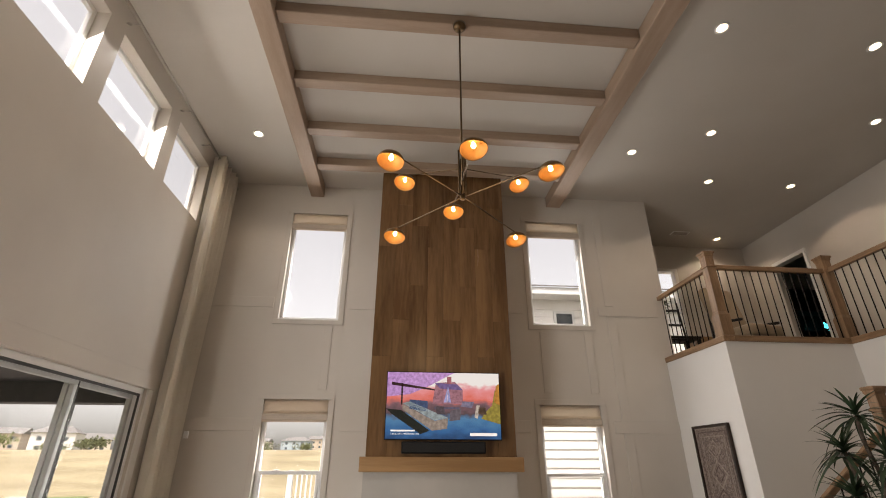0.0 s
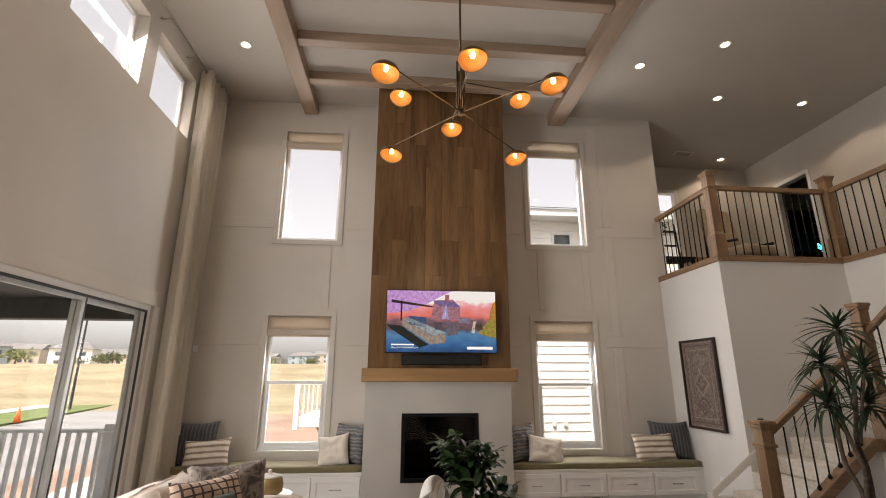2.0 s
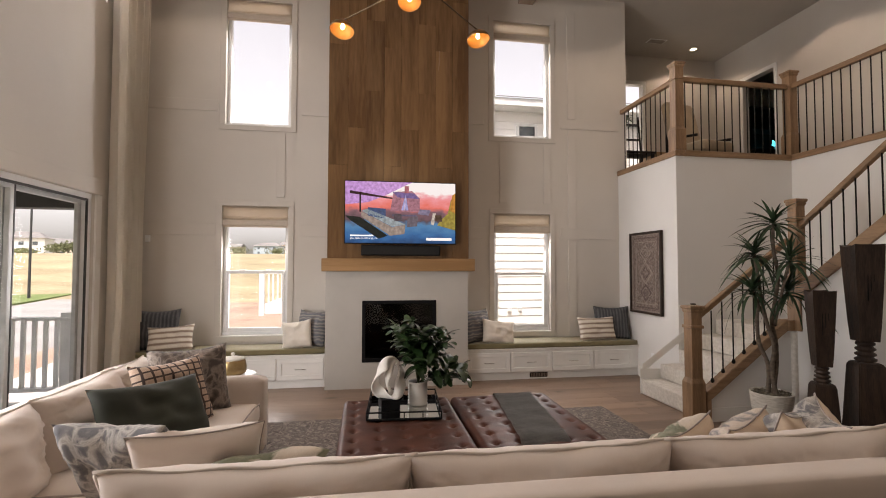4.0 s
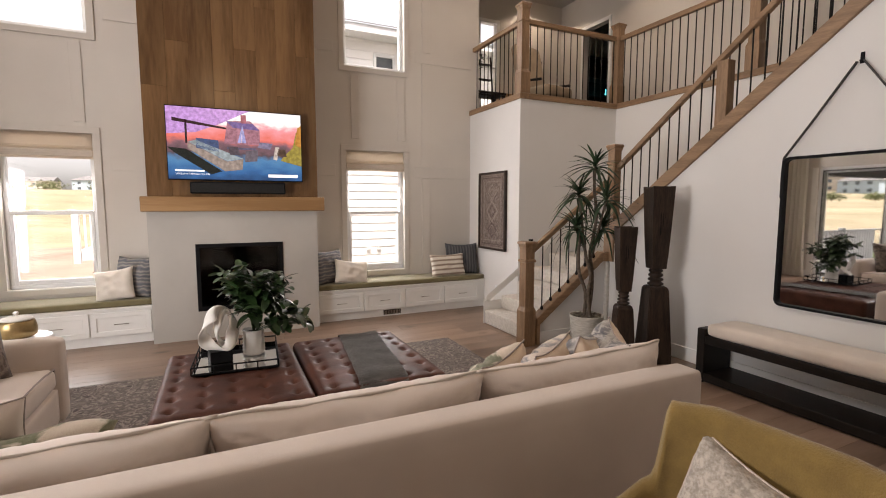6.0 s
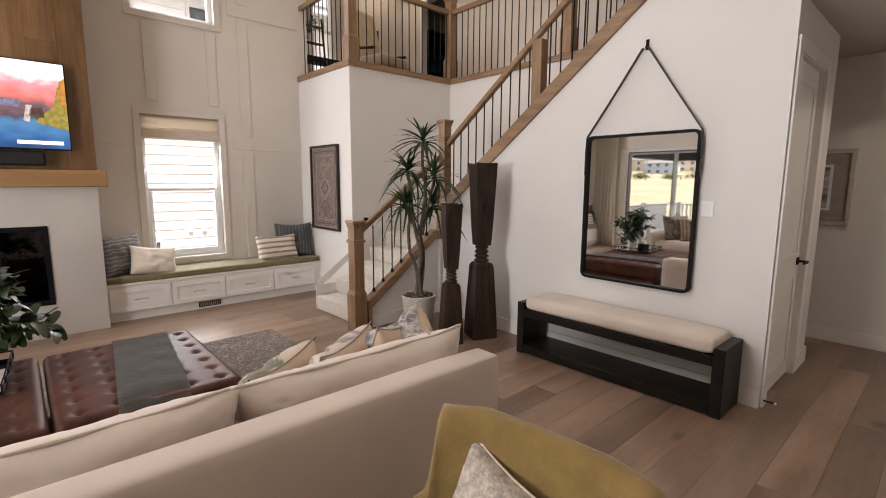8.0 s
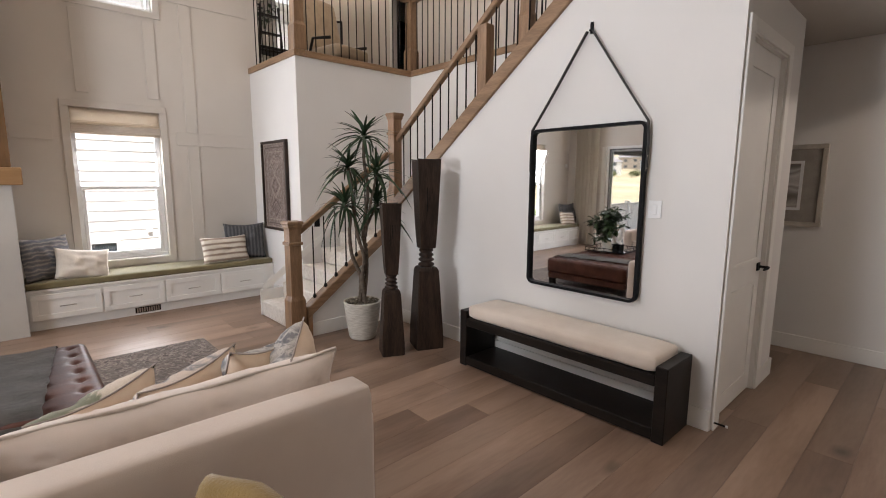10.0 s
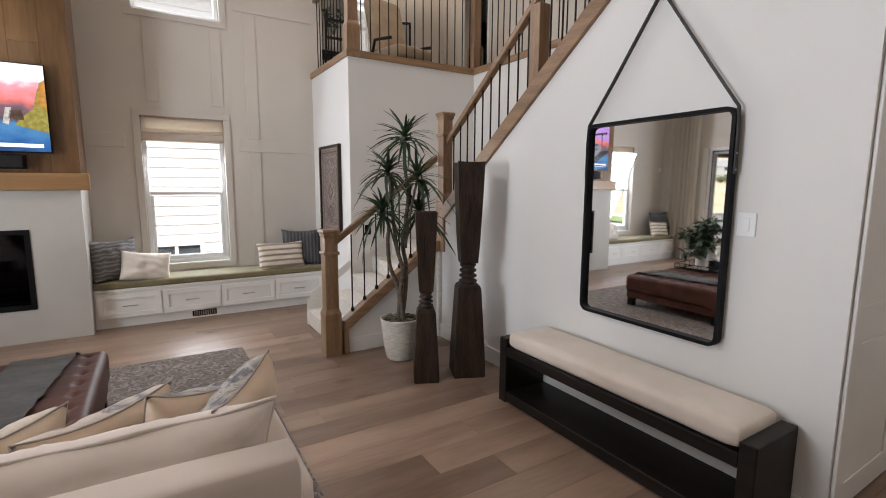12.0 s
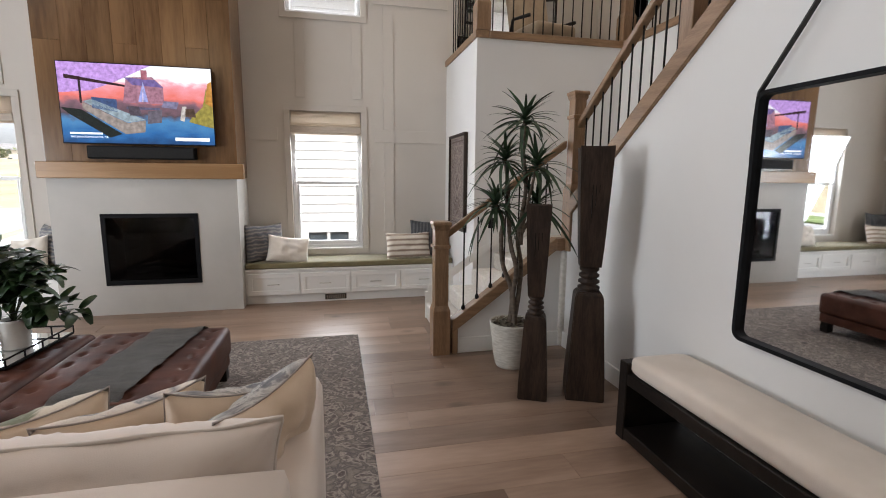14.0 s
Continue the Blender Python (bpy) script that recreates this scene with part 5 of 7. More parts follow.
for label, w, corner, turn, front in (
        ("green leaf print pillow with beige back on the sofa", 0.46, (2.21, 2.38, 0.86), (20, -3, 30), LEAFY),
        ("cream printed pillow with taupe piping on the sofa", 0.46, (2.51, 2.36, 0.878), (18, -3, 29), PRINTP),
        ("grey paisley pillow with beige back on the sofa", 0.44, (2.84, 2.36, 0.855), (18, 6, 22), PAISLEY),
        ("dark paisley pillow with beige back leaning on the sofa arm", 0.47, (2.86, 2.42, 0.91), (16, -4, 58), PAISLEY)):
    mid = Vector(corner) - pose(0, 0, 0, *turn) @ Vector((w / 2, 0, 0.23))
    pillow(label, w, 0.46, 0.21, tuple(mid), turn, front, CREAMP, "sofa pillows", BEIGE, 4.0, 0.07)

# ---- ottomans ----


def ottoman(x0, x1, y0, y1):
    o = thing("ottoman", "square tufted brown leather ottoman with dark wooden legs on the rug", "ottoman", "ottomans", at=((x0 + x1) / 2, (y0 + y1) / 2, 0.013))
    w, d = x1 - x0, y1 - y0
    spots = []
    nx, ny = 5, 7
    for i in range(nx):
        for j in range(ny):
            spots.append(((i - (nx - 1) / 2) * w / (nx + 0.2), (j - (ny - 1) / 2) * d / (ny + 0.2)))
    t = part("tufted_top", soft_box(w, d, 0.22, 0.045, 62, (0.0, 0.0, 0.012), 0.002, x0, spots), LEATHER, o, "buttoned brown leather top", True)
    t.location = (0, 0, 0.185)
    bm = bmesh.new()
    bmesh.ops.create_icosphere(bm, subdivisions=1, radius=0.012)
    for v in bm.verts:
        v.co.z *= 0.5
    me = bpy.data.meshes.new("button")
    bm.to_mesh(me)
    bm.free()
    me.materials.append(LEATHER)
    for x, y in spots:
        b = new("button", me)
        ux, uy = 2 * x / w, 2 * y / d
        b.parent, b.location = t, (x, y, 0.194 + 0.012 * (1 - ux * ux) * (1 - uy * uy))
    part("rail", box(-w / 2 + 0.02, w / 2 - 0.02, -d / 2 + 0.02, d / 2 - 0.02, 0.105, 0.19, 0.006), LEATHER, o)
    for sx in (-1, 1):
        for sy in (-1, 1):
            x, y = sx * (w / 2 - 0.07), sy * (d / 2 - 0.07)
            part("leg", box(x - 0.04, x + 0.04, y - 0.04, y + 0.04, 0.0, 0.106, 0.005), DARKW, o, "dark wooden block leg")
    return o


ottoman(0.335, 1.245, 3.19, 4.46)
ottoman(1.262, 2.152, 3.19, 4.44)
THROW = surf("grey_brown_throw_cloth", (0.075, 0.068, 0.060), (0.135, 0.122, 0.108), 9, 0.95, bump=0.7, bscale=130, sheen=0.3, stretch=(1, 3, 1))
bm = bmesh.new()
cols = []
path = [(3.178, 0.14), (3.178, 0.30), (3.182, 0.40), (3.205, 0.462), (3.26, 0.474)] + [(3.30 + 1.06 * k / 14, 0.492 + 0.004 * math.sin(k * 1.9)) for k in range(15)] + [(4.41, 0.474), (4.452, 0.45), (4.466, 0.40), (4.47, 0.33)]
for i in range(9):
    f = i / 8
    cols.append([bm.verts.new((1.52 + 0.34 * f + 0.11 * (y - 3.2) + 0.004 * math.sin(3.1 * k + 2 * f), y - (0.016 if k < 3 else -0.006 if k > len(path) - 3 else 0), z - 0.05 + 0.0035 * math.sin(7 * f + 1.7 * k))) for k, (y, z) in enumerate(path)])
for a, b in zip(cols, cols[1:]):
    for k in range(len(path) - 1):
        bm.faces.new((a[k], a[k + 1], b[k + 1], b[k]))
bmesh.ops.solidify(bm, geom=bm.faces[:], thickness=0.007)
tagged(part("throw_blanket", bm, THROW, smooth=True), "grey-brown woven throw laid across the leather ottoman", "throw blanket")

# tray with sculpture and plant
MIRR = surf("silvered_mirror", (0.82, 0.83, 0.83), (0.85, 0.86, 0.86), 2, 0.02, metal=1.0, bump=0.0, rvar=0.005)
ZO = 0.437
tray = thing("serving_tray", "square black metal gallery tray with mirrored base on the ottoman", "tray", at=(0.825, 4.10, ZO), turn=-4)
part("base", box(-0.28, 0.28, -0.32, 0.32, 0.0, 0.012, 0.002), BLACK, tray)
part("mirror_plate", box(-0.27, 0.27, -0.31, 0.31, 0.0122, 0.014), MIRR, tray, "mirrored plate")
for zz in (0.058,):
    bm = bmesh.new()
    tube(bm, [(-0.278, -0.318, zz), (0.278, -0.318, zz), (0.278, 0.318, zz), (-0.278, 0.318, zz), (-0.278, -0.318, zz)], 0.006, 6)
    part("gallery_rail", bm, BLACK, tray)
for k in range(5):
    for sx, sy in ((-0.278 + 0.139 * k, -0.318), (-0.278 + 0.139 * k, 0.318), (-0.278, -0.318 + 0.159 * k), (0.278, -0.318 + 0.159 * k)):
        bm = bmesh.new()
        tube(bm, [(sx, sy, 0.01), (sx, sy, 0.058)], 0.005, 6)
        part("gallery_post", bm, BLACK, tray)
CERAM = surf("white_ribbed_ceramic", (0.70, 0.68, 0.64), (0.76, 0.74, 0.70), 8, 0.4, bump=0.08)
STONEW = surf("chalk_white_resin", (0.70, 0.67, 0.62), (0.78, 0.75, 0.70), 8, 0.7, bump=0.15, bscale=60)
SOIL = surf("dark_soil", (0.02, 0.014, 0.010), (0.05, 0.037, 0.028), 40, 0.95, bump=1.0, bscale=90)
sc = thing("sculpture", "chalk-white twisted loop sculpture on a black block", "sculpture", at=(0.705, 4.04, ZO + 0.0145), turn=10)
part("plinth", box(-0.075, 0.075, -0.06, 0.06, 0.0, 0.085, 0.004), BLACK, sc, "black block base")
bm = bmesh.new()
rings = []
M = 72
for k in range(M):
    a = 2 * math.pi * k / M
    c = Vector((0.100 * math.cos(a) * (1 + 0.12 * math.sin(2 * a)), 0.05 * math.sin(2 * a + 0.6), 0.235 + 0.140 * math.sin(a)))
    rad = Vector((math.cos(a), 0, math.sin(a)))
    tw = 1.5 * a + 0.5
    d1 = rad * math.cos(tw) + Vector((0, 1, 0)) * math.sin(tw)
    d2 = -rad * math.sin(tw) + Vector((0, 1, 0)) * math.cos(tw)
    w1, w2 = 0.048, 0.014
    rings.append([bm.verts.new(c + d1 * w1 * math.cos(q) + d2 * w2 * math.sin(q)) for q in [2 * math.pi * i / 12 for i in range(12)]])
for k in range(M):
    a, b = rings[k], rings[(k + 1) % M]
    sh = 6 if k == M - 1 else 0
    for i in range(12):
        bm.faces.new((a[i], a[(i + 1) % 12], b[(i + 1 + sh) % 12], b[(i + sh) % 12]))
part("loop", bm, STONEW, sc, "outer twisted ribbon", True)
bm = bmesh.new()
rings = []
for k in range(M):
    a = 2 * math.pi * k / M
    c = Vector((0.030 + 0.055 * math.cos(a), 0.045 * math.cos(a + 0.9), 0.235 + 0.125 * math.sin(a) + 0.02 * math.sin(2 * a)))
    rad = Vector((math.cos(a), 0.3, math.sin(a))).normalized()
    tw = a + 1.2
    d1 = rad * math.cos(tw) + Vector((0, 1, 0)) * math.sin(tw)
    d2 = -rad * math.sin(tw) + Vector((0, 1, 0)) * math.cos(tw)
    rings.append([bm.verts.new(c + d1 * 0.030 * math.cos(q) + d2 * 0.011 * math.sin(q)) for q in [2 * math.pi * i / 12 for i in range(12)]])
for k in range(M):
    a, b = rings[k], rings[(k + 1) % M]
    for i in range(12):
        bm.faces.new((a[i], a[(i + 1) % 12], b[(i + 1) % 12], b[i]))
part("loop", bm, STONEW, sc, "inner twisted ribbon", True)
LEAF = surf("glossy_green_leaf", (0.012, 0.032, 0.009), (0.030, 0.066, 0.018), 25, 0.38, bump=0.15, bscale=60, rnd=0.3)
LEAFD = surf("dark_strap_leaf", (0.012, 0.030, 0.012), (0.030, 0.062, 0.024), 18, 0.6, bump=0.12, bscale=50, rnd=0.3)
BARK = surf("grey_brown_cane", (0.075, 0.055, 0.04), (0.15, 0.115, 0.085), 14, 0.85, bump=0.6, bscale=60, stretch=(1, 1, 3))
STEMG = surf("green_stem", (0.035, 0.06, 0.018), (0.06, 0.09, 0.03), 14, 0.6, bump=0.1)


def leaf_mesh(name, length, width, droop, fold, material, n=6, tip=0.5):
    bm = bmesh.new()
    rows = []
    for k in range(n + 1):
        f = k / n
        w = width * (math.sin(math.pi * min(1, f * 0.86 + 0.10)) ** tip if tip < 2 else (1 - f) ** 0.45 * min(1, 0.45 + 4 * f))
        x, z = length * (f - 0.22 * droop * f * f), -droop * length * f * f
        rows.append([bm.verts.new((x, -w / 2, z + fold * w / 2)), bm.verts.new((x, 0, z)), bm.verts.new((x, w / 2, z + fold * w / 2))])
    for a, b in zip(rows, rows[1:]):
        for i in (0, 1):
            bm.faces.new((a[i], a[i + 1], b[i + 1], b[i]))
    me = bpy.data.meshes.new(name)
    bm.to_mesh(me)
    bm.free()
    me.materials.append(material)
    for p in me.polygons:
        p.use_smooth = True
    return me


hp = thing("potted_plant", "leafy green houseplant in a white ribbed ceramic pot on the tray", "plant", at=(0.94, 4.12, ZO + 0.0145))
bm = bmesh.new()
prof = [(0.062, 0.0)] + [(0.078 + 0.004 * math.cos(math.pi * k), 0.010 + 0.0125 * k) for k in range(14)] + [(0.082, 0.19), (0.07, 0.19), (0.068, 0.165)]
lathe(bm, prof, 28)
part("pot", bm, CERAM, hp, "white ribbed ceramic pot", True)
bm = bmesh.new()
lathe(bm, [(0.067, 0.150), (0.067, 0.168)], 20)
part("soil", bm, SOIL, hp)
rng = random.Random(11)
leaves = [leaf_mesh("leaf", 0.108, 0.050, d, 0.25, LEAF) for d in (0.15, 0.35, 0.6)]
for k in range(34):
    az = rng.uniform(0, 2 * math.pi)
    out = rng.uniform(0.06, 0.30)
    top = rng.uniform(0.28, 0.56) * (1.2 - out * 1.4)
    if k < 5:
        az, out, top = rng.uniform(-0.5, 0.45), rng.uniform(0.28, 0.40), rng.uniform(0.02, 0.20)
    pts = []
    for q in range(7):
        f = q / 6
        pts.append(Vector((math.cos(az) * out * f ** 1.3, math.sin(az) * out * f ** 1.3, 0.16 + top * math.sin(f * 1.75) / math.sin(1.5708 if top > 0.2 else 1.75))))
    bm = bmesh.new()
    tube(bm, pts, [0.0035 - 0.0004 * q for q in range(7)], 5)
    br = part("branch", bm, STEMG, hp, smooth=True)
    for q in range(13):
        f = 0.32 + 0.68 * q / 12
        i = min(int(f * 6), 5)
        p = pts[i].lerp(pts[i + 1], f * 6 - i)
        l = new("leaf", rng.choice(leaves))
        l.parent = br
        s = rng.uniform(0.75, 1.25)
        l.matrix_basis = Matrix.Translation(p) @ Euler((rng.uniform(-0.5, 0.5), rng.uniform(-0.9, 0.35), az + (1 if q % 2 else -1) * rng.uniform(0.5, 1.5))).to_matrix().to_4x4() @ Matrix.Scale(s, 4)

# side table with lidded pot
GOLD = surf("hammered_gold", (0.34, 0.24, 0.11), (0.44, 0.32, 0.16), 14, 0.35, metal=0.9, bump=0.25, bscale=60)
tb = thing("side_table", "small round white-topped side table behind the sofa arm", "table", at=(-0.74, 4.87, 0))
bm = bmesh.new()
lathe(bm, [(0.25, 0.555), (0.262, 0.562), (0.262, 0.572), (0.25, 0.58)], 40)
part("tabletop", bm, VINYL, tb, "glossy white top", True)
bm = bmesh.new()
lathe(bm, [(0.17, 0.0), (0.17, 0.015), (0.02, 0.03), (0.018, 0.53), (0.09, 0.555)], 24)
part("pedestal", bm, BRASS, tb, smooth=True)
jar = thing("lidded_jar", "round gold jar with a pale lid on the side table", "jar", at=(-0.69, 4.88, 0.5805))
bm = bmesh.new()
lathe(bm, [(0.09, 0.0), (0.118, 0.02), (0.122, 0.07), (0.112, 0.12), (0.10, 0.135)], 28)
part("body", bm, GOLD, jar, smooth=True)
bm = bmesh.new()
lathe(bm, [(0.104, 0.136), (0.10, 0.148), (0.05, 0.162), (0.012, 0.166), (0.012, 0.176), (0.02, 0.186), (0.012, 0.198)], 24)
part("lid", bm, STONEW, jar, "pale lid with knob", True)

# ---- mustard wing chair ----
chair = thing("wing_chair", "mustard boucle wing chair with curved back", "armchair")


def chair_shell():
    bm = bmesh.new()
    plan = [(1.62, 1.50), (1.86, 1.49), (2.045, 1.46), (2.095, 1.42), (2.165, 1.29), (2.20, 1.10), (2.21, 0.92), (2.195, 0.80), (2.14, 0.715), (1.95, 0.66), (1.62, 0.64)]
    tops = [0.56, 0.60, 0.66, 0.925, 0.935, 0.93, 0.93, 0.925, 0.90, 0.62, 0.56]
    n = len(plan)
    fine, ft = [], []
    for i in range(n - 1):
        for q in range(4):
            f = q / 4
            fine.append(Vector(plan[i]).lerp(Vector(plan[i + 1]), f))
            s = f * f * (3 - 2 * f)
            ft.append(tops[i] * (1 - s) + tops[i + 1] * s)
    fine.append(Vector(plan[-1]))
    ft.append(tops[-1])
    cen = Vector((1.68, 1.07))
    rows = []
    H = 10
    th = 0.085
    for p, zt in zip(fine, ft):
        inw = (cen - p).normalized()
        ring = []
        for k in range(H + 1):
            z = 0.14 + (zt - 0.045 - 0.14) * k / H
            flare = 0.05 * (z / 0.98) ** 2
            ring.append((p - inw * 0.0 + inw * (0.05 - flare), z))
        for k in range(1, 6):
            a = math.pi * k / 6
            ring.append((p + inw * (0.05 - 0.05 * (zt / 0.98) ** 2) + inw * th / 2 * (1 - math.cos(a)), zt - 0.045 + 0.045 * math.sin(a)))
        for k in range(H, -1, -1):
            z = 0.14 + (zt - 0.045 - 0.14) * k / H
            flare = 0.05 * (z / 0.98) ** 2
            ring.append((p + inw * (0.05 - flare + th), z))
        rows.append([bm.verts.new((q.x, q.y, z)) for q, z in ring])
    for a, b in zip(rows, rows[1:]):
        for i in range(len(a) - 1):
            bm.faces.new((a[i], a[i + 1], b[i + 1], b[i]))
    bm.faces.new(rows[0])
    bm.faces.new(rows[-1][::-1])
    return bm


chair.location = (0.055, -0.01, 0.0)
part("back_shell", chair_shell(), MUSTARD, chair, smooth=True)
o = part("seat_cushion", soft_box(0.58, 0.60, 0.17, 0.05, 10, (0.01, 0.01, 0.02), 0.003, 5), MUSTARD, chair, smooth=True)
o.location = (1.73, 1.11, 0.28)
part("seat_base", box(1.48, 2.06, 0.80, 1.42, 0.14, 0.285, 0.02, 2), MUSTARD, chair)
for x, y in ((1.54, 0.84), (1.54, 1.38), (2.0, 0.86), (2.0, 1.36)):
    bm = bmesh.new()
    tube(bm, [(x, y, 0.0), (x, y, 0.15)], [0.014, 0.022], 10)
    part("leg", bm, DARKW, chair)
pillow("grey-beige boucle pillow with cream edge on the mustard chair", 0.52, 0.48, 0.15, (2.055, 1.055, 0.605), (-20, 9, -90), BOUCLE, CREAM, seed=3, sag=0.05)

# ---- bench below the mirror ----
bn = thing("bench", "long espresso wooden bench with a cream seat pad against the wall", "bench")
BX0, BX1, BY0, BY1 = 4.60, 4.978, 1.345, 3.085
for y0, y1 in ((BY0, BY0 + 0.075), (BY1 - 0.075, BY1)):
    part("side_panel", box(BX0, BX1, y0, y1, 0.0, 0.485, 0.005), DARKW, bn)
part("bottom_shelf", box(BX0 + 0.002, BX1, BY0 + 0.0755, BY1 - 0.0755, 0.012, 0.085, 0.004), DARKW, bn)
part("seat_board", box(BX0 + 0.002, BX1, BY0 + 0.0755, BY1 - 0.0755, 0.355, 0.425, 0.004), DARKW, bn)
PAD = surf("cream_bench_cloth", (0.63, 0.545, 0.46), (0.70, 0.615, 0.53), 5, 0.9, bump=0.35, bscale=330, sheen=0.3, fine=0.2)
o = part("seat_pad", soft_box(0.362, BY1 - BY0 - 0.155, 0.115, 0.04, 12, (0.004, 0.004, 0.014), 0.003, 2), PAD, bn, "cream cloth seat pad", True)
o.location = ((BX0 + BX1) / 2, (BY0 + BY1) / 2, 0.4255)

# ---- wall mirror ----
mr = thing("wall_mirror", "black-framed wall mirror hung by a leather strap from a hook", "mirror", at=(XM, 2.19, 0.745))
mr.matrix_world = pose(XM - 0.014, 2.19, 0.745, 0, MTILT, 0)
MW, MH, CR = 0.464, 1.23, 0.055


def rounded(w, h, r, n=7):
    pts = []
    for cx, cz, a0 in ((w - r, h - r, 0), (-w + r, h - r, 90), (-w + r, r, 180), (w - r, r, 270)):
        for k in range(n):
            a = radians(a0 + 90 * k / (n - 1))
            pts.append((cx + r * math.cos(a), cz + r * math.sin(a)))
    return pts


outer, inner = rounded(MW, MH, CR), [(y, z + 0.02) for y, z in rounded(MW - 0.02, MH - 0.04, CR - 0.018)]
bm = bmesh.new()
loops = []
for ring, x in ((outer, 0.0), (outer, -0.045), (inner, -0.045), (inner, 0.0)):
    loops.append([bm.verts.new((x, y, z)) for y, z in ring])
for a, b in zip(loops, loops[1:] + loops[:1]):
    for i in range(len(a)):
        j = (i + 1) % len(a)
        bm.faces.new((a[i], a[j], b[j], b[i]))
part("frame", bm, BLACK, mr, "black metal frame")
bm = bmesh.new()
f = [bm.verts.new((-0.016, y, z)) for y, z in inner]
g = [bm.verts.new((-0.010, y, z)) for y, z in inner]
bm.faces.new(f), bm.faces.new(g[::-1])
for i in range(len(f)):
    bm.faces.new((f[i], f[(i + 1) % len(f)], g[(i + 1) % len(f)], g[i]))
part("mirror_glass", bm, MIRR, mr, "silvered glass")
STRAP = surf("black_leather_strap", (0.012, 0.010, 0.009), (0.025, 0.021, 0.019), 20, 0.55, bump=0.3, bscale=120)
HOOKZ = 2.64 - 0.745
for s in (-1, 1):
    bm = bmesh.new()
    pts = [(-0.024, s * (MW + 0.006), 0.90), (-0.024, s * (MW + 0.007), 1.10), (-0.024, s * (MW - 0.0), MH - 0.005), (-0.018, s * (MW * 0.62), MH + 0.25), (-0.014, s * 0.02, HOOKZ - 0.015)]
    for p0, p1 in zip(pts, pts[1:]):
        d = (Vector(p1) - Vector(p0)).normalized()
        side = Vector((1, 0, 0)).cross(d).normalized()
        a = [bm.verts.new(Vector(p) + Vector((dx, 0, 0)) + side * 0.004 * sg) for p in (p0, p1) for dx in (-0.013, 0.013) for sg in (-1, 1)]
        for q in ((0, 1, 3, 2), (4, 6, 7, 5), (0, 4, 5, 1), (2, 3, 7, 6), (0, 2, 6, 4), (1, 5, 7, 3)):
            bm.faces.new([a[i] for i in q])
    part("strap", bm, STRAP, mr, "black leather strap")
    for z in (0.92, 1.0):
        bm = bmesh.new()
        bmesh.ops.create_icosphere(bm, subdivisions=1, radius=0.006)
        p = part("rivet", bm, NICKEL, mr)
        p.location = (-0.03, s * (MW + 0.011), z)
hk = thing("wall_hook", "small black hook holding the mirror strap", "hook")
part("back_plate", box(XM - 0.008, XM - 0.0005, 2.177, 2.203, 2.61, 2.69, 0.002), BLACK, hk)
part("peg", box(XM - 0.035, XM - 0.008, 2.184, 2.196, 2.622, 2.635, 0.003), BLACK, hk)

# ---- carved columns ----


def column(x, y, turn, h, w0, label):
    c = thing("carved_column", label, "sculpture", "carved columns", at=(x, y, 0), turn=turn)
    z1, z2 = 0.44 * h, 0.54 * h
    bm = bmesh.new()
    lathe(bm, [(w0 / 2 * 0.99, 0.0), (w0 / 2, 0.012), (w0 / 2 * 0.97, 0.10 * h), (w0 / 2 * 0.73, z1 - 0.03), (w0 / 2 * 0.60, z1)], square=True)
    bmesh.ops.bevel(bm, geom=bm.edges[:], offset=0.006, segments=2, affect="EDGES")
    part("base_block", bm, CARVED, c)
    bm = bmesh.new()
    prof = [(w0 * 0.24, z1)]
    nr = 4
    for k in range(nr):
        a, b = z1 + (z2 - z1) * k / nr, z1 + (z2 - z1) * (k + 1) / nr
        prof += [(w0 * 0.20, a + 0.003), (w0 * 0.29 - 0.003 * k, a + (b - a) * 0.35), (w0 * 0.29 - 0.003 * k, a + (b - a) * 0.65), (w0 * 0.20, b - 0.003)]
    lathe(bm, prof, 24)
    part("turned_rings", bm, CARVED, c, smooth=True)
    bm = bmesh.new()
    n = 6
    rings = []
    for k in range(n + 1):
        f = k / n
        r = w0 * (0.27 + 0.145 * f ** 0.8)
        z = z2 + (h - z2) * f
        ring = []
        for i in range(16):
            a = 2 * math.pi * i / 16 + math.pi / 4
            q = max(abs(math.cos(a)), abs(math.sin(a)))
            dip = -0.02 * abs(math.cos(a)) ** 2 if k == n else 0
            ring.append(bm.verts.new((r * math.cos(a) / q, r * math.sin(a) / q, z + (0.014 * (1 / q - 1) * 2.4 + dip if k == n else 0))))
        rings.append(ring)
    for a, b in zip(rings, rings[1:]):
        for i in range(16):
            bm.faces.new((a[i], a[(i + 1) % 16], b[(i + 1) % 16], b[i]))
    bm.faces.new(rings[0][::-1])
    cv = bm.verts.new((0, 0, h - 0.06))
    for i in range(16):
        bm.faces.new((rings[-1][i], rings[-1][(i + 1) % 16], cv))
    part("upper_block", bm, CARVED, c)
    for k in range(3):
        x0 = -0.02 + 0.022 * k
        part("crack", box(x0, x0 + 0.004, -w0 * 0.37 - 0.002, -w0 * 0.30, z2 + (h - z2) * (0.42 + 0.1 * k), h - 0.02 - 0.05 * k), BLACK, c)
    return c


column(4.315, 3.685, -26, 1.375, 0.205, "short dark carved wooden column with turned rings")
column(4.68, 3.625, -23, 1.765, 0.262, "tall dark carved wooden column with turned rings beside the wall")

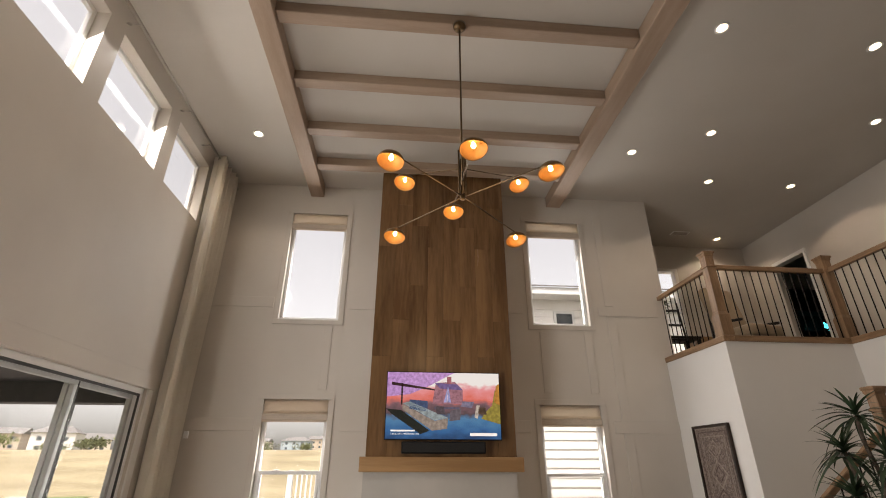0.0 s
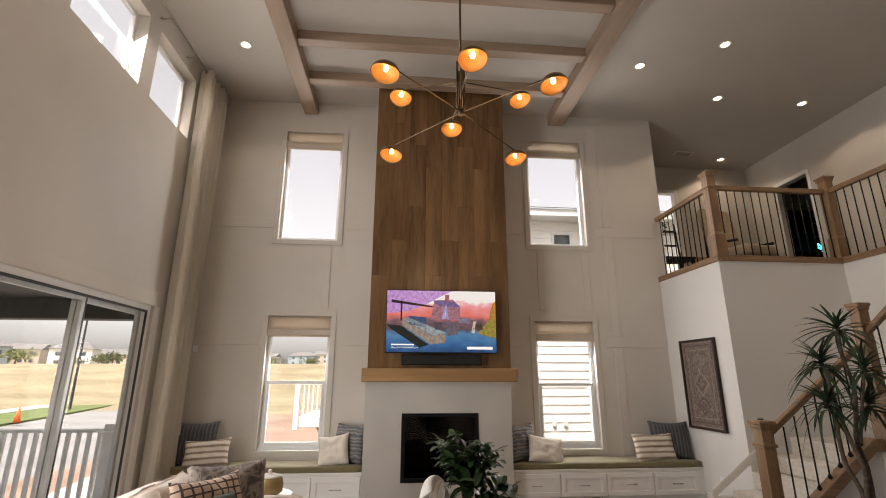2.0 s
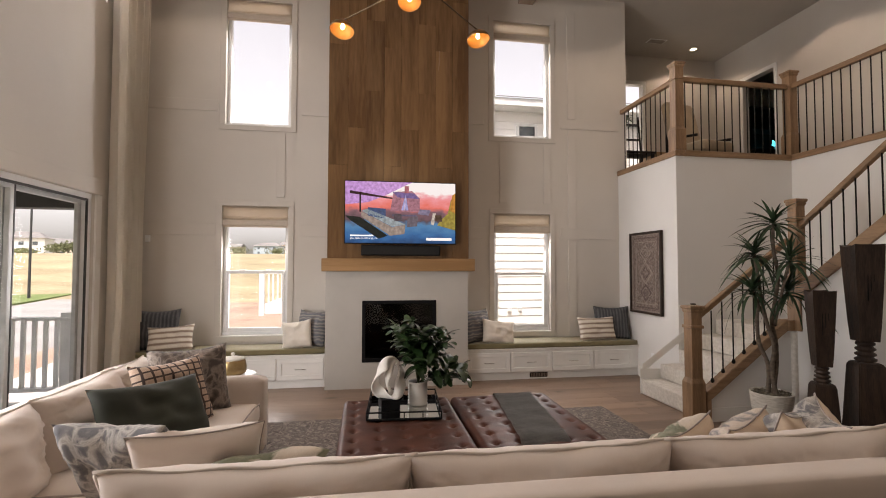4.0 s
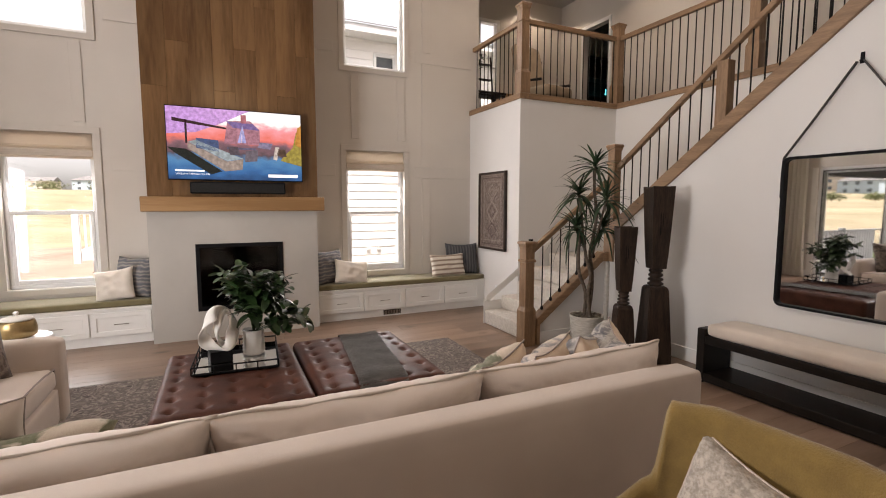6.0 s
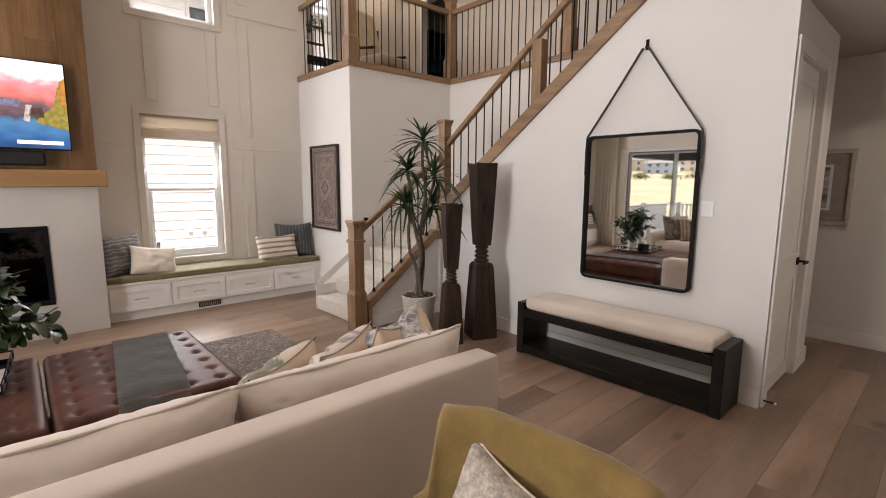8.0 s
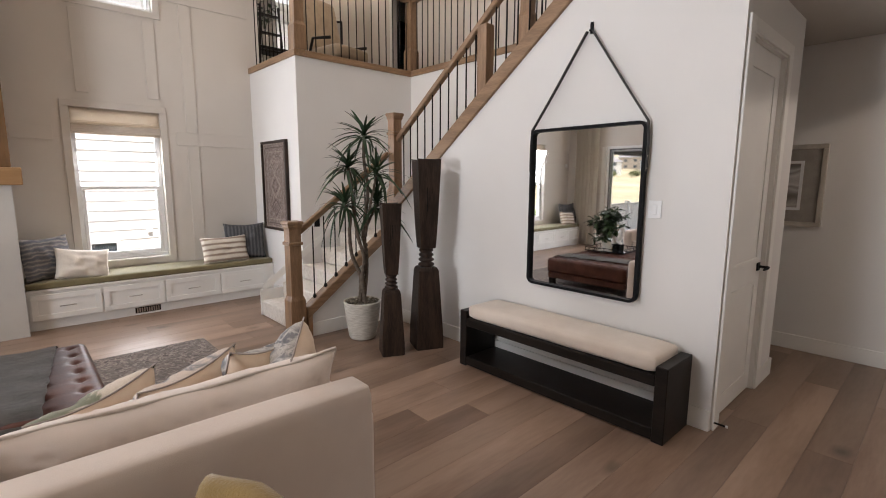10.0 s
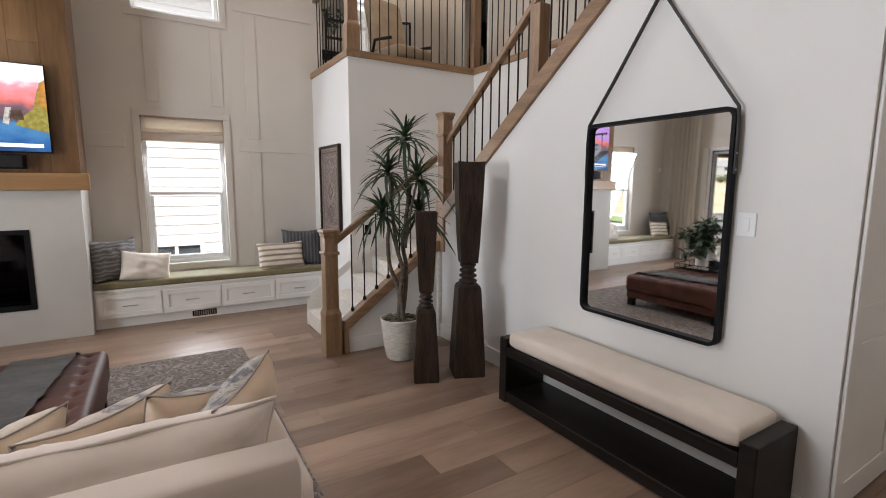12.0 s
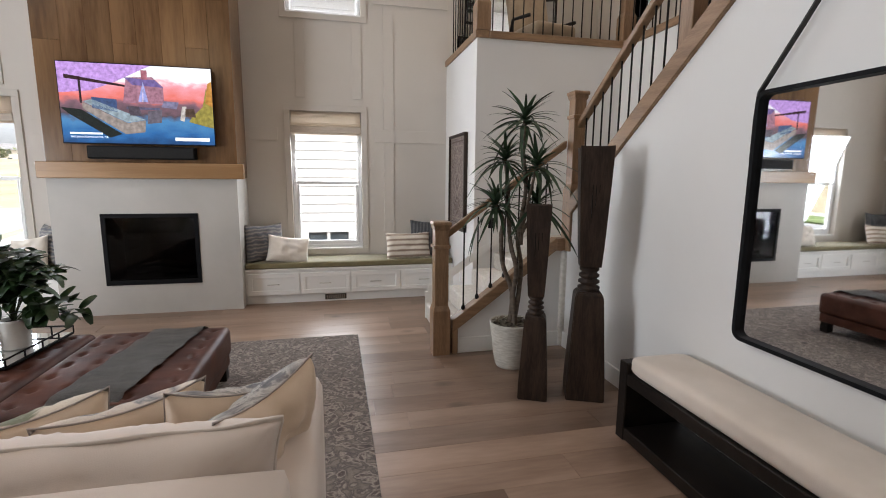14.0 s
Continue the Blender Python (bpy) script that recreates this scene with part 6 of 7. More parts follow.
# ---- dracaena ----
POTM = surf("cream_textured_planter", (0.45, 0.42, 0.36), (0.60, 0.57, 0.51), 16, 0.85, bump=0.5, bscale=70, stretch=(1, 1, 5), fine=0.4)
dr = thing("dracaena_plant", "tall dracaena with several canes in a cream ribbed planter", "plant", at=(4.36, 4.24, 0))
bm = bmesh.new()
prof = [(0.115, 0.0), (0.125, 0.004)] + [(0.128 + 0.052 * (k / 22) ** 0.7 + 0.0022 * (k % 2), 0.01 + 0.35 * k / 22) for k in range(23)] + [(0.186, 0.375), (0.178, 0.382), (0.168, 0.375), (0.165, 0.34)]
lathe(bm, prof, 32)
part("planter", bm, POTM, dr, "cream textured planter", True)
bm = bmesh.new()
lathe(bm, [(0.165, 0.33), (0.164, 0.35), (0.08, 0.362), (0.01, 0.366)], 24)
part("soil", bm, SOIL, dr)
MOSS = surf("dry_moss", (0.10, 0.085, 0.06), (0.22, 0.19, 0.14), 30, 0.95, bump=1.0, bscale=80)
rng = random.Random(5)
bm = bmesh.new()
for k in range(90):
    a, r = rng.uniform(0, 6.28), 0.155 * math.sqrt(rng.random())
    p = Vector((r * math.cos(a), r * math.sin(a), 0.362 + rng.uniform(0, 0.012)))
    d = Vector((rng.uniform(-1, 1), rng.uniform(-1, 1), rng.uniform(-0.1, 0.5))).normalized() * 0.035
    tube(bm, [p - d, p + Vector((0, 0, 0.01)), p + d], [0.002, 0.005, 0.002], 4)
part("moss", bm, MOSS, dr, "tangled dry moss", True)["kind"] = "stuff"
straps = [leaf_mesh("strap_leaf", 0.26 + 0.03 * k, 0.036, 0.28 + 0.24 * k, 0.30, LEAFD, 9, 3) for k in range(4)]


def cane_line(spots):
    """A winding cane through (sideways, depth, height) spots."""
    side, deep = Vector((0.93, -0.37, 0)), Vector((0.37, 0.93, 0))
    ctrl = [side * u + deep * v + Vector((0, 0, z)) for u, v, z in spots]
    pts = []
    for k in range(len(ctrl) - 1):
        a, b, c, d = (ctrl[min(max(q, 0), len(ctrl) - 1)] for q in (k - 1, k, k + 1, k + 2))
        for q in range(6):
            f = q / 6
            pts.append(0.5 * (2 * b + (c - a) * f + (2 * a - 5 * b + 4 * c - d) * f * f + (3 * b - a - 3 * c + d) * f ** 3))
    return pts + [ctrl[-1]]


CANES = [((0.01, 0.0, 0.34), (0.045, 0.0, 0.62), (0.055, 0.02, 0.85), (0.025, 0.02, 1.05), (0.05, 0.0, 1.25), (0.075, -0.01, 1.50), (0.045, 0.0, 1.76), (0.05, 0.0, 1.99)),
         ((-0.02, 0.02, 0.34), (-0.01, 0.03, 0.62), (-0.09, 0.02, 0.85), (-0.11, 0.0, 1.08), (-0.10, 0.0, 1.22), (-0.155, -0.03, 1.34)),
         ((0.03, -0.03, 0.34), (0.0, -0.02, 0.60), (0.02, -0.03, 0.82), (-0.03, -0.02, 1.02), (-0.055, 0.03, 1.25), (-0.07, 0.06, 1.50), (-0.095, 0.07, 1.70)),
         ((0.05, 0.02, 1.02), (0.06, -0.02, 1.16), (0.10, -0.06, 1.40), (0.15, -0.08, 1.64)),
         ((0.055, 0.0, 1.12), (0.11, 0.02, 1.22), (0.17, 0.03, 1.34))]
for spots in CANES:
    pts = cane_line(spots)
    top = pts[-1]
    bm = bmesh.new()
    m = len(pts) - 1
    tube(bm, pts, [(0.020 if spots[0][2] < 0.5 else 0.015) - 0.006 * q / m + 0.0016 * (q % 2) for q in range(m + 1)], 10)
    cane = part("cane", bm, BARK, dr, smooth=True)
    for q in range(44):
        l = new("strap_leaf", straps[min(3, max(0, int(3.6 - 4 * q / 44 + rng.uniform(-0.5, 0.5))))])
        l.parent = cane
        f = q / 43
        l.matrix_basis = Matrix.Translation(top + Vector((0, 0, 0.09 * f - 0.05))) @ Euler((rng.uniform(-0.35, 0.35), -1.08 * f ** 1.3 - 0.06 + rng.uniform(-0.22, 0.22), q * 2.4 + rng.uniform(-0.25, 0.25))).to_matrix().to_4x4() @ Matrix.Scale(rng.uniform(0.8, 1.15), 4)

# ---- pictures, door, switches ----
ARTM = pattern("woven_ornament_panel", [(0.40, (0.055, 0.035, 0.028)), (0.52, (0.13, 0.095, 0.08)), (0.60, (0.26, 0.21, 0.18)), (0.72, (0.10, 0.07, 0.06)), (0.88, (0.20, 0.15, 0.125))], kind="ornament", scale=26, twist=0.8, bump=0.5)
art = thing("wall_art", "tall dark framed woven ornament panel on the wall", "picture")
AY0, AY1, AZ0, AZ1 = 5.995, 6.75, 0.912, 2.07
bm = bmesh.new()
for q in ((AY0, AY1, AZ1 - 0.03, AZ1), (AY0, AY1, AZ0, AZ0 + 0.03), (AY0, AY0 + 0.03, AZ0 + 0.03, AZ1 - 0.03), (AY1 - 0.03, AY1, AZ0 + 0.03, AZ1 - 0.03)):
    quad_box(bm, XB - 0.045, XB - 0.0005, *q, 0.003)
part("frame", bm, CARVED, art, "dark wooden frame")
part("panel", box(XB - 0.022, XB - 0.001, AY0 + 0.03, AY1 - 0.03, AZ0 + 0.03, AZ1 - 0.03), ARTM, art)
ARTD = surf("worn_dark_motif", (0.07, 0.045, 0.037), (0.15, 0.11, 0.095), 30, 0.95, bump=0.4, bscale=200)
ARTL = surf("worn_light_motif", (0.20, 0.16, 0.135), (0.31, 0.26, 0.22), 30, 0.95, bump=0.4, bscale=200)
yc, zc = (AY0 + AY1) / 2, (AZ0 + AZ1) / 2


def motif(kind, w, h, cy, cz, mat, lift):
    bm = bmesh.new()
    if kind == "diamond":
        ring = [(0, h), (w, 0), (0, -h), (-w, 0)]
        inn = [(y * 0.8, z * 0.8) for y, z in ring]
    else:
        ring = [(w, h), (w, -h), (-w, -h), (-w, h)]
        inn = [(math.copysign(w - 0.014, y), math.copysign(h - 0.014, z)) for y, z in ring]
    a = [bm.verts.new((XB - 0.0225 - lift, cy + y, cz + z)) for y, z in ring]
    b = [bm.verts.new((XB - 0.0225 - lift, cy + y, cz + z)) for y, z in inn]
    for i in range(4):
        bm.faces.new((a[i], a[(i + 1) % 4], b[(i + 1) % 4], b[i]))
    return part("motif", bm, mat, art)


motif("frame", 0.335, 0.545, yc, zc, ARTL, 0.0004)
motif("frame", 0.29, 0.50, yc, zc, ARTD, 0.0004)
motif("frame", 0.235, 0.445, yc, zc, ARTL, 0.0004)
for k, (w, h, dz) in enumerate(((0.17, 0.17, 0.0), (0.10, 0.10, 0.0), (0.14, 0.12, 0.28), (0.14, 0.12, -0.28), (0.07, 0.06, 0.28), (0.07, 0.06, -0.28))):
    motif("diamond", w, h, yc, zc + dz, ARTL if k % 2 == 0 else ARTD, 0.0008)
MATB = surf("grey_picture_mat", (0.30, 0.275, 0.24), (0.36, 0.33, 0.29), 10, 0.9, bump=0.1)
SILV = surf("silver_leaf_frame", (0.52, 0.48, 0.42), (0.64, 0.60, 0.53), 12, 0.35, metal=0.6, bump=0.1)
SEAP = pattern("pale_sea_print", [(0.0, (0.18, 0.16, 0.14)), (0.25, (0.52, 0.50, 0.47)), (0.45, (0.30, 0.28, 0.26)), (0.7, (0.60, 0.58, 0.55)), (1.0, (0.46, 0.44, 0.42))], axis=2, scale=1.1, twist=2.5, bump=0.0, sheen=0.0)
pc = thing("framed_print", "pale seascape print in a wide silver frame", "picture")
PY0, PY1, PZ0, PZ1 = 1.12, 1.93, 1.175, 1.915
bm = bmesh.new()
for q in ((PY0, PY1, PZ1 - 0.04, PZ1), (PY0, PY1, PZ0, PZ0 + 0.04), (PY0, PY0 + 0.04, PZ0 + 0.04, PZ1 - 0.04), (PY1 - 0.04, PY1, PZ0 + 0.04, PZ1 - 0.04)):
    quad_box(bm, XH - 0.035, XH - 0.0005, *q, 0.004)
part("frame", bm, SILV, pc, "silver frame")
part("mat_board", box(XH - 0.018, XH - 0.001, PY0 + 0.04, PY1 - 0.04, PZ0 + 0.04, PZ1 - 0.04), MATB, pc)
part("inner_mat", box(XH - 0.021, XH - 0.0182, PY0 + 0.165, PY1 - 0.165, PZ0 + 0.145, PZ1 - 0.145), VINYL, pc)
part("print", box(XH - 0.0225, XH - 0.0212, PY0 + 0.19, PY1 - 0.19, PZ0 + 0.17, PZ1 - 0.17), SEAP, pc)
dd = thing("door_2", "closed white panelled hall door with black lever and hinges", "door", kind="structure")
part("leaf", box(DOORX0 + 0.022, DOORX1 - 0.022, YD + 0.03, YD + 0.068, 0.008, DOORZ - 0.02, 0.002), TRIM, dd)
for za, zb in ((0.14, 0.86), (1.02, 2.30)):
    bm = bmesh.new()
    xa, xb = DOORX0 + 0.14, DOORX1 - 0.14
    for q in ((xa, xb, zb - 0.02, zb), (xa, xb, za, za + 0.02), (xa, xa + 0.02, za + 0.02, zb - 0.02), (xb - 0.02, xb, za + 0.02, zb - 0.02)):
        quad_box(bm, q[0], q[1], YD + 0.022, YD + 0.0298, q[2], q[3], 0.003)
    part("panel_mould", bm, TRIM, dd)
bm = bmesh.new()
for q in ((DOORX0 - 0.085, DOORX0 + 0.008, 0, DOORZ + 0.075), (DOORX1 - 0.008, DOORX1 + 0.085, 0, DOORZ + 0.075), (DOORX0 + 0.008, DOORX1 - 0.008, DOORZ - 0.008, DOORZ + 0.075)):
    quad_box(bm, q[0], q[1], YD - 0.018, YD - 0.0005, q[2], q[3], 0.003)
part("casing", bm, TRIM, dd)
bm = bmesh.new()
for q in ((DOORX0 + 0.0005, DOORX0 + 0.02, 0, DOORZ - 0.001), (DOORX1 - 0.02, DOORX1 - 0.0005, 0, DOORZ - 0.001), (DOORX0 + 0.02, DOORX1 - 0.02, DOORZ - 0.019, DOORZ - 0.001)):
    quad_box(bm, q[0], q[1], YD + 0.0, YD + 0.12, q[2], q[3])
part("jamb", bm, TRIM, dd)
for z in (0.30, 0.98, 1.65, 2.27):
    bm = bmesh.new()
    tube(bm, [(DOORX0 + 0.018, YD + 0.018, z - 0.05), (DOORX0 + 0.018, YD + 0.018, z + 0.05)], 0.008, 8)
    quad_box(bm, DOORX0 + 0.012, DOORX0 + 0.045, YD + 0.024, YD + 0.0295, z - 0.05, z + 0.05)
    part("hinge", bm, BLACK, dd, "black hinge")
bm = bmesh.new()
hx, hz = DOORX1 - 0.09, 0.965
quad_box(bm, hx - 0.028, hx + 0.028, YD + 0.018, YD + 0.0295, hz - 0.03, hz + 0.03, 0.003)
tube(bm, [(hx, YD + 0.02, hz), (hx, YD - 0.04, hz)], 0.010, 8)
tube(bm, [(hx, YD - 0.04, hz), (hx - 0.05, YD - 0.045, hz), (hx - 0.115, YD - 0.038, hz - 0.004)], [0.010, 0.009, 0.007], 8)
part("lever_handle", bm, BLACK, dd, "black lever handle")


def plate(name, label, m, w=0.075, h=0.117, material=VINYL, toggles=1, kind="switch"):
    s = thing(name, label, kind)
    s.matrix_world = m
    part("cover_plate", box(-w / 2, w / 2, -0.007, -0.0005, -h / 2, h / 2, 0.0025), material, s)
    for k in range(toggles):
        if kind == "switch":
            part("rocker", box(-0.016, 0.016, -0.011, -0.0072, -0.033, 0.033, 0.002), material, s)
        else:
            for dz in (-0.02, 0.02):
                part("socket", box(-0.015, 0.015, -0.0085, -0.0072, dz - 0.013, dz + 0.013, 0.002), material, s)
    return s


plate("light_switch", "white rocker light switch plate on the wall by the mirror", pose(XM, 1.66, 1.395, 0, 0, -90), 0.088, 0.118)
plate("wall_outlet", "white outlet plate low on the wall by the stairs", pose(XB, 6.257, 0.324, 0, 0, -90), kind="outlet")
plate("light_switch", "dark switch plate on the wall by the lower stairs", pose(4.655, YB, 1.05, 0, 0, 0), 0.075, 0.117, BLACK)
sn = thing("wall_sensor", "small white sensor high in the wall corner", "sensor", at=(-2.37, YN, 1.945))
part("housing", box(-0.03, 0.03, -0.035, -0.0005, -0.045, 0.045, 0.008, 2), VINYL, sn)
part("lens", box(-0.02, 0.02, -0.040, -0.0352, -0.03, 0.0, 0.002), TRIM, sn)
ds = thing("door_stop", "small black spring door stop on the baseboard", "door stop")
bm = bmesh.new()
tube(bm, [(DOORX0 - 0.09, YD - 0.019, 0.06), (DOORX0 - 0.09, YD - 0.085, 0.06)], 0.006, 8)
part("spring", bm, BLACK, ds)
bm = bmesh.new()
tube(bm, [(DOORX0 - 0.09, YD - 0.085, 0.06), (DOORX0 - 0.09, YD - 0.098, 0.06)], 0.009, 8)
part("tip", bm, VINYL, ds, "white rubber tip")
vt = thing("ceiling_vent", "white louvred air vent in the loft ceiling", "vent", at=(5.90, 8.21, ZC))
part("vent_frame", box(-0.18, 0.18, -0.08, 0.08, -0.010, -0.0005, 0.003), VINYL, vt)
for k in range(6):
    part("slat", box(-0.155, 0.155, -0.06 + 0.022 * k, -0.048 + 0.022 * k, -0.016, -0.0102), NICKEL, vt)

# ---- loft furniture ----
TANC = surf("tan_loft_cloth", (0.25, 0.185, 0.12), (0.33, 0.25, 0.165), 5, 0.9, bump=0.3, bscale=250, sheen=0.2)
lc = thing("lounge_chair", "tan upholstered high-back lounge chair with dark base in the loft", "chair", at=(5.62, 6.75, ZF - 0.02), turn=12)
bm = soft_box(0.60, 0.16, 0.95, 0.06, 8, (0.0, 0.03, 0.02))
o = part("backrest", bm, TANC, lc, smooth=True)
o.matrix_basis = pose(0.0, 0.20, 0.30, -14, 0, 0)
o = part("seat", soft_box(0.62, 0.60, 0.18, 0.05, 8, (0, 0, 0.02)), TANC, lc, smooth=True)
o.location = (0, -0.05, 0.27)
bm = bmesh.new()
lathe(bm, [(0.36, 0.0), (0.37, 0.02), (0.33, 0.10), (0.30, 0.26)], 24)
part("base", bm, DARKW, lc, "dark rounded base", True)
for s in (-1, 1):
    bm = bmesh.new()
    tube(bm, [(s * 0.33, 0.25, 0.30), (s * 0.36, 0.1, 0.56), (s * 0.35, -0.25, 0.52)], 0.022, 8)
    part("armrest", bm, DARKW, lc, smooth=True)
bc = thing("cabinet", "tan wooden cabinet with dark mirror frame against the loft wall", "cabinet", at=(6.35, YL, ZF - 0.02))
part("body", box(-0.45, 0.45, -0.42, -0.002, 0.0, 0.78, 0.01), MANTELW, bc)
for s in (-1, 1):
    part("door", box(-0.44 if s < 0 else 0.005, -0.005 if s < 0 else 0.44, -0.438, -0.4205, 0.05, 0.74, 0.004), MANTELW, bc)
fm = thing("standing_frame", "dark wooden framed glass leaning by the loft wall", "mirror", at=(6.10, 7.85, ZF - 0.02), turn=-25)
bm = bmesh.new()
for q in ((-0.24, 0.24, 1.20, 1.235), (-0.24, 0.24, 0.0, 0.035), (-0.24, -0.205, 0.035, 1.20), (0.205, 0.24, 0.035, 1.20)):
    quad_box(bm, q[0], q[1], -0.02, 0.02, q[2], q[3], 0.004)
part("frame", bm, DARKW, fm)
part("sheet", box(-0.205, 0.205, -0.004, 0.004, 0.035, 1.20), MATB, fm)
cs = thing("console_table", "low dark console table with a leafy stem by the loft window", "table", at=(5.25, 8.2, ZF - 0.02))
part("tabletop", box(-0.45, 0.45, -0.22, 0.22, 0.62, 0.66, 0.005), DARKW, cs)
for sx in (-1, 1):
    for sy in (-1, 1):
        part("leg", box(sx * 0.41 - 0.025, sx * 0.41 + 0.025, sy * 0.18 - 0.025, sy * 0.18 + 0.025, 0, 0.62, 0.003), DARKW, cs)
vs = thing("vase", "slim white vase with dark leafy stems on the console", "vase", at=(5.15, 8.2, ZF + 0.64))
bm = bmesh.new()
lathe(bm, [(0.05, 0.0), (0.075, 0.08), (0.06, 0.20), (0.03, 0.26), (0.036, 0.30)], 20)
part("body", bm, CERAM, vs, smooth=True)
for k in range(5):
    bm = bmesh.new()
    a = 1.3 * k
    tube(bm, [(0, 0, 0.28), (0.06 * math.cos(a), 0.06 * math.sin(a), 0.5), (0.14 * math.cos(a), 0.14 * math.sin(a), 0.66)], [0.004, 0.003, 0.002], 5)
    sm = part("stem", bm, STEMG, vs)
    for q in range(8):
        l = new("leaf", leaves[q % 3])
        l.parent = sm
        f = 0.35 + 0.65 * q / 7
        l.matrix_basis = Matrix.Translation((0.14 * f * math.cos(a), 0.14 * f * math.sin(a), 0.28 + 0.38 * f)) @ Euler((0.2, -0.4, a + (1.2 if q % 2 else -1.2))).to_matrix().to_4x4()
ladder = thing("plant_stand", "dark slatted plant stand by the loft railing", "stand", at=(5.0, 7.6, ZF - 0.02))
for s in (-1, 1):
    bm = bmesh.new()
    tube(bm, [(s * 0.2, 0, 0), (s * 0.14, 0.05, 1.15)], 0.016, 8)
    part("rail", bm, DARKW, ladder)
for k in range(4):
    part("rung", box(-0.17 + 0.01 * k, 0.17 - 0.01 * k, -0.02 + 0.012 * k, 0.06 + 0.012 * k, 0.22 + 0.26 * k, 0.24 + 0.26 * k, 0.003), DARKW, ladder)
pane = part("loft_window_pane", box(5.62, 6.0, YL + 0.05, YL + 0.056, 3.55, 5.25), GLASS)
pane.visible_shadow = False
w = thing("window_5", "narrow white loft window with bright daylight", "window", kind="structure")
pane.parent = w
pane.name = "pane"
bm = bmesh.new()
for q in ((5.55, 6.07, 5.25, 5.32), (5.55, 6.07, 3.48, 3.55), (5.55, 5.62, 3.55, 5.25), (6.0, 6.07, 3.55, 5.25)):
    quad_box(bm, q[0], q[1], YL - 0.018, YL - 0.0005, q[2], q[3], 0.002)
part("casing", bm, TRIM, w)
part("meeting_rail", box(5.62, 6.0, YL + 0.03, YL + 0.07, 4.36, 4.40, 0.003), VINYL, w)
bm = bmesh.new()
for q in ((7.36, 7.42, ZF - 0.02, 5.20), (8.12, 8.18, ZF - 0.02, 5.20), (7.42, 8.12, 5.13, 5.20)):
    quad_box(bm, XL - 0.018, XL - 0.0005, q[0], q[1], q[2], q[3], 0.002)
setting("trim_loft_doorway", bm, TRIM, "white casing around the open loft doorway", "trim")
bs = thing("bookcase", "dark bookcase in the room past the loft doorway", "shelf", at=(9.2, 8.68, ZF - 0.02))
part("back_panel", box(-1.2, 1.2, -0.03, -0.002, 0, 1.75), DARKW, bs)
for z in (0.0, 0.45, 0.9, 1.3, 1.72):
    part("shelf", box(-1.2, 1.2, -0.34, -0.031, z, z + 0.03, 0.003), DARKW, bs)
for x in (-1.2, -0.4, 0.4, 1.17):
    part("upright", box(x, x + 0.03, -0.335, -0.0305, 0.031, 1.719), DARKW, bs)
cl = thing("accent_lamp", "small cyan glowing neon lamp on the bookcase", "lamp", at=(8.62, 8.42, ZF + 0.94))
bm = bmesh.new()
tube(bm, [(0.0, 0, -0.03), (0.05, 0, 0.02), (0.02, 0, 0.10), (-0.04, 0, 0.14), (-0.05, 0, 0.06), (0.0, 0, 0.05)], 0.02, 8)
part("tube", bm, glow("cyan_neon", (0.05, 0.75, 0.95), 2.2), cl, "cyan neon tube", True)
part("foot", box(-0.05, 0.05, -0.04, 0.04, -0.06, -0.032, 0.004), BLACK, cl)

# ---- outside ----
GZ = -0.6


def ground_z(x, y):
    r = math.hypot(x + 5, y - 6)
    s = max(0.0, min(1.0, (r - 32) / 80))
    s = s * s * (3 - 2 * s)
    h = max(0.0, (r - 150) / 900)
    west = max(0.0, math.cos(math.atan2(y - 6, x + 5) - 2.95)) ** 4
    u = max(0.0, min(1.0, (r - 175) / 300))
    s *= 1 - 0.5 * west
    s += 5.5 * west * u * u * (3 - 2 * u)
    return GZ + 5.2 * s + 60 * h * (0.55 + 0.45 * math.sin(math.atan2(y, x) * 5 + 1.0))


bm = bmesh.new()
radii = [0, 6, 12, 18, 24, 30, 36, 44, 54, 66, 80, 96, 115, 150, 220, 340, 520, 800, 1400]
rows = []
for r in radii:
    row = []
    for k in range(72):
        a = 2 * math.pi * k / 72
        x, y = -5 + r * math.cos(a), 6 + r * math.sin(a)
        row.append(bm.verts.new((x, y, ground_z(x, y))))
        if r == 0:
            break
    rows.append(row)
for k in range(72):
    bm.faces.new((rows[0][0], rows[1][k], rows[1][(k + 1) % 72]))
for a, b in zip(rows[1:], rows[2:]):
    for k in range(72):
        bm.faces.new((a[k], a[(k + 1) % 72], b[(k + 1) % 72], b[k]))
FIELD = surf("dry_grass_field", (0.18, 0.15, 0.085), (0.30, 0.255, 0.16), 0.12, 0.95, bump=0.6, bscale=2.5, fine=0.5)
g = setting("ground", bm, FIELD, "dry golden grass field rising to low hills", "ground")
DIRT = surf("bare_red_brown_soil", (0.20, 0.135, 0.10), (0.30, 0.21, 0.16), 0.5, 0.95, bump=0.6, bscale=6, fine=0.4)
ROADM = surf("pale_asphalt", (0.19, 0.19, 0.188), (0.25, 0.25, 0.245), 0.4, 0.9, bump=0.3, bscale=30)
CONC = surf("pale_concrete", (0.50, 0.48, 0.45), (0.58, 0.56, 0.53), 0.8, 0.9, bump=0.2, bscale=20)
LAWN = surf("green_verge_grass", (0.075, 0.115, 0.028), (0.13, 0.17, 0.05), 1.5, 0.95, bump=0.8, bscale=12)


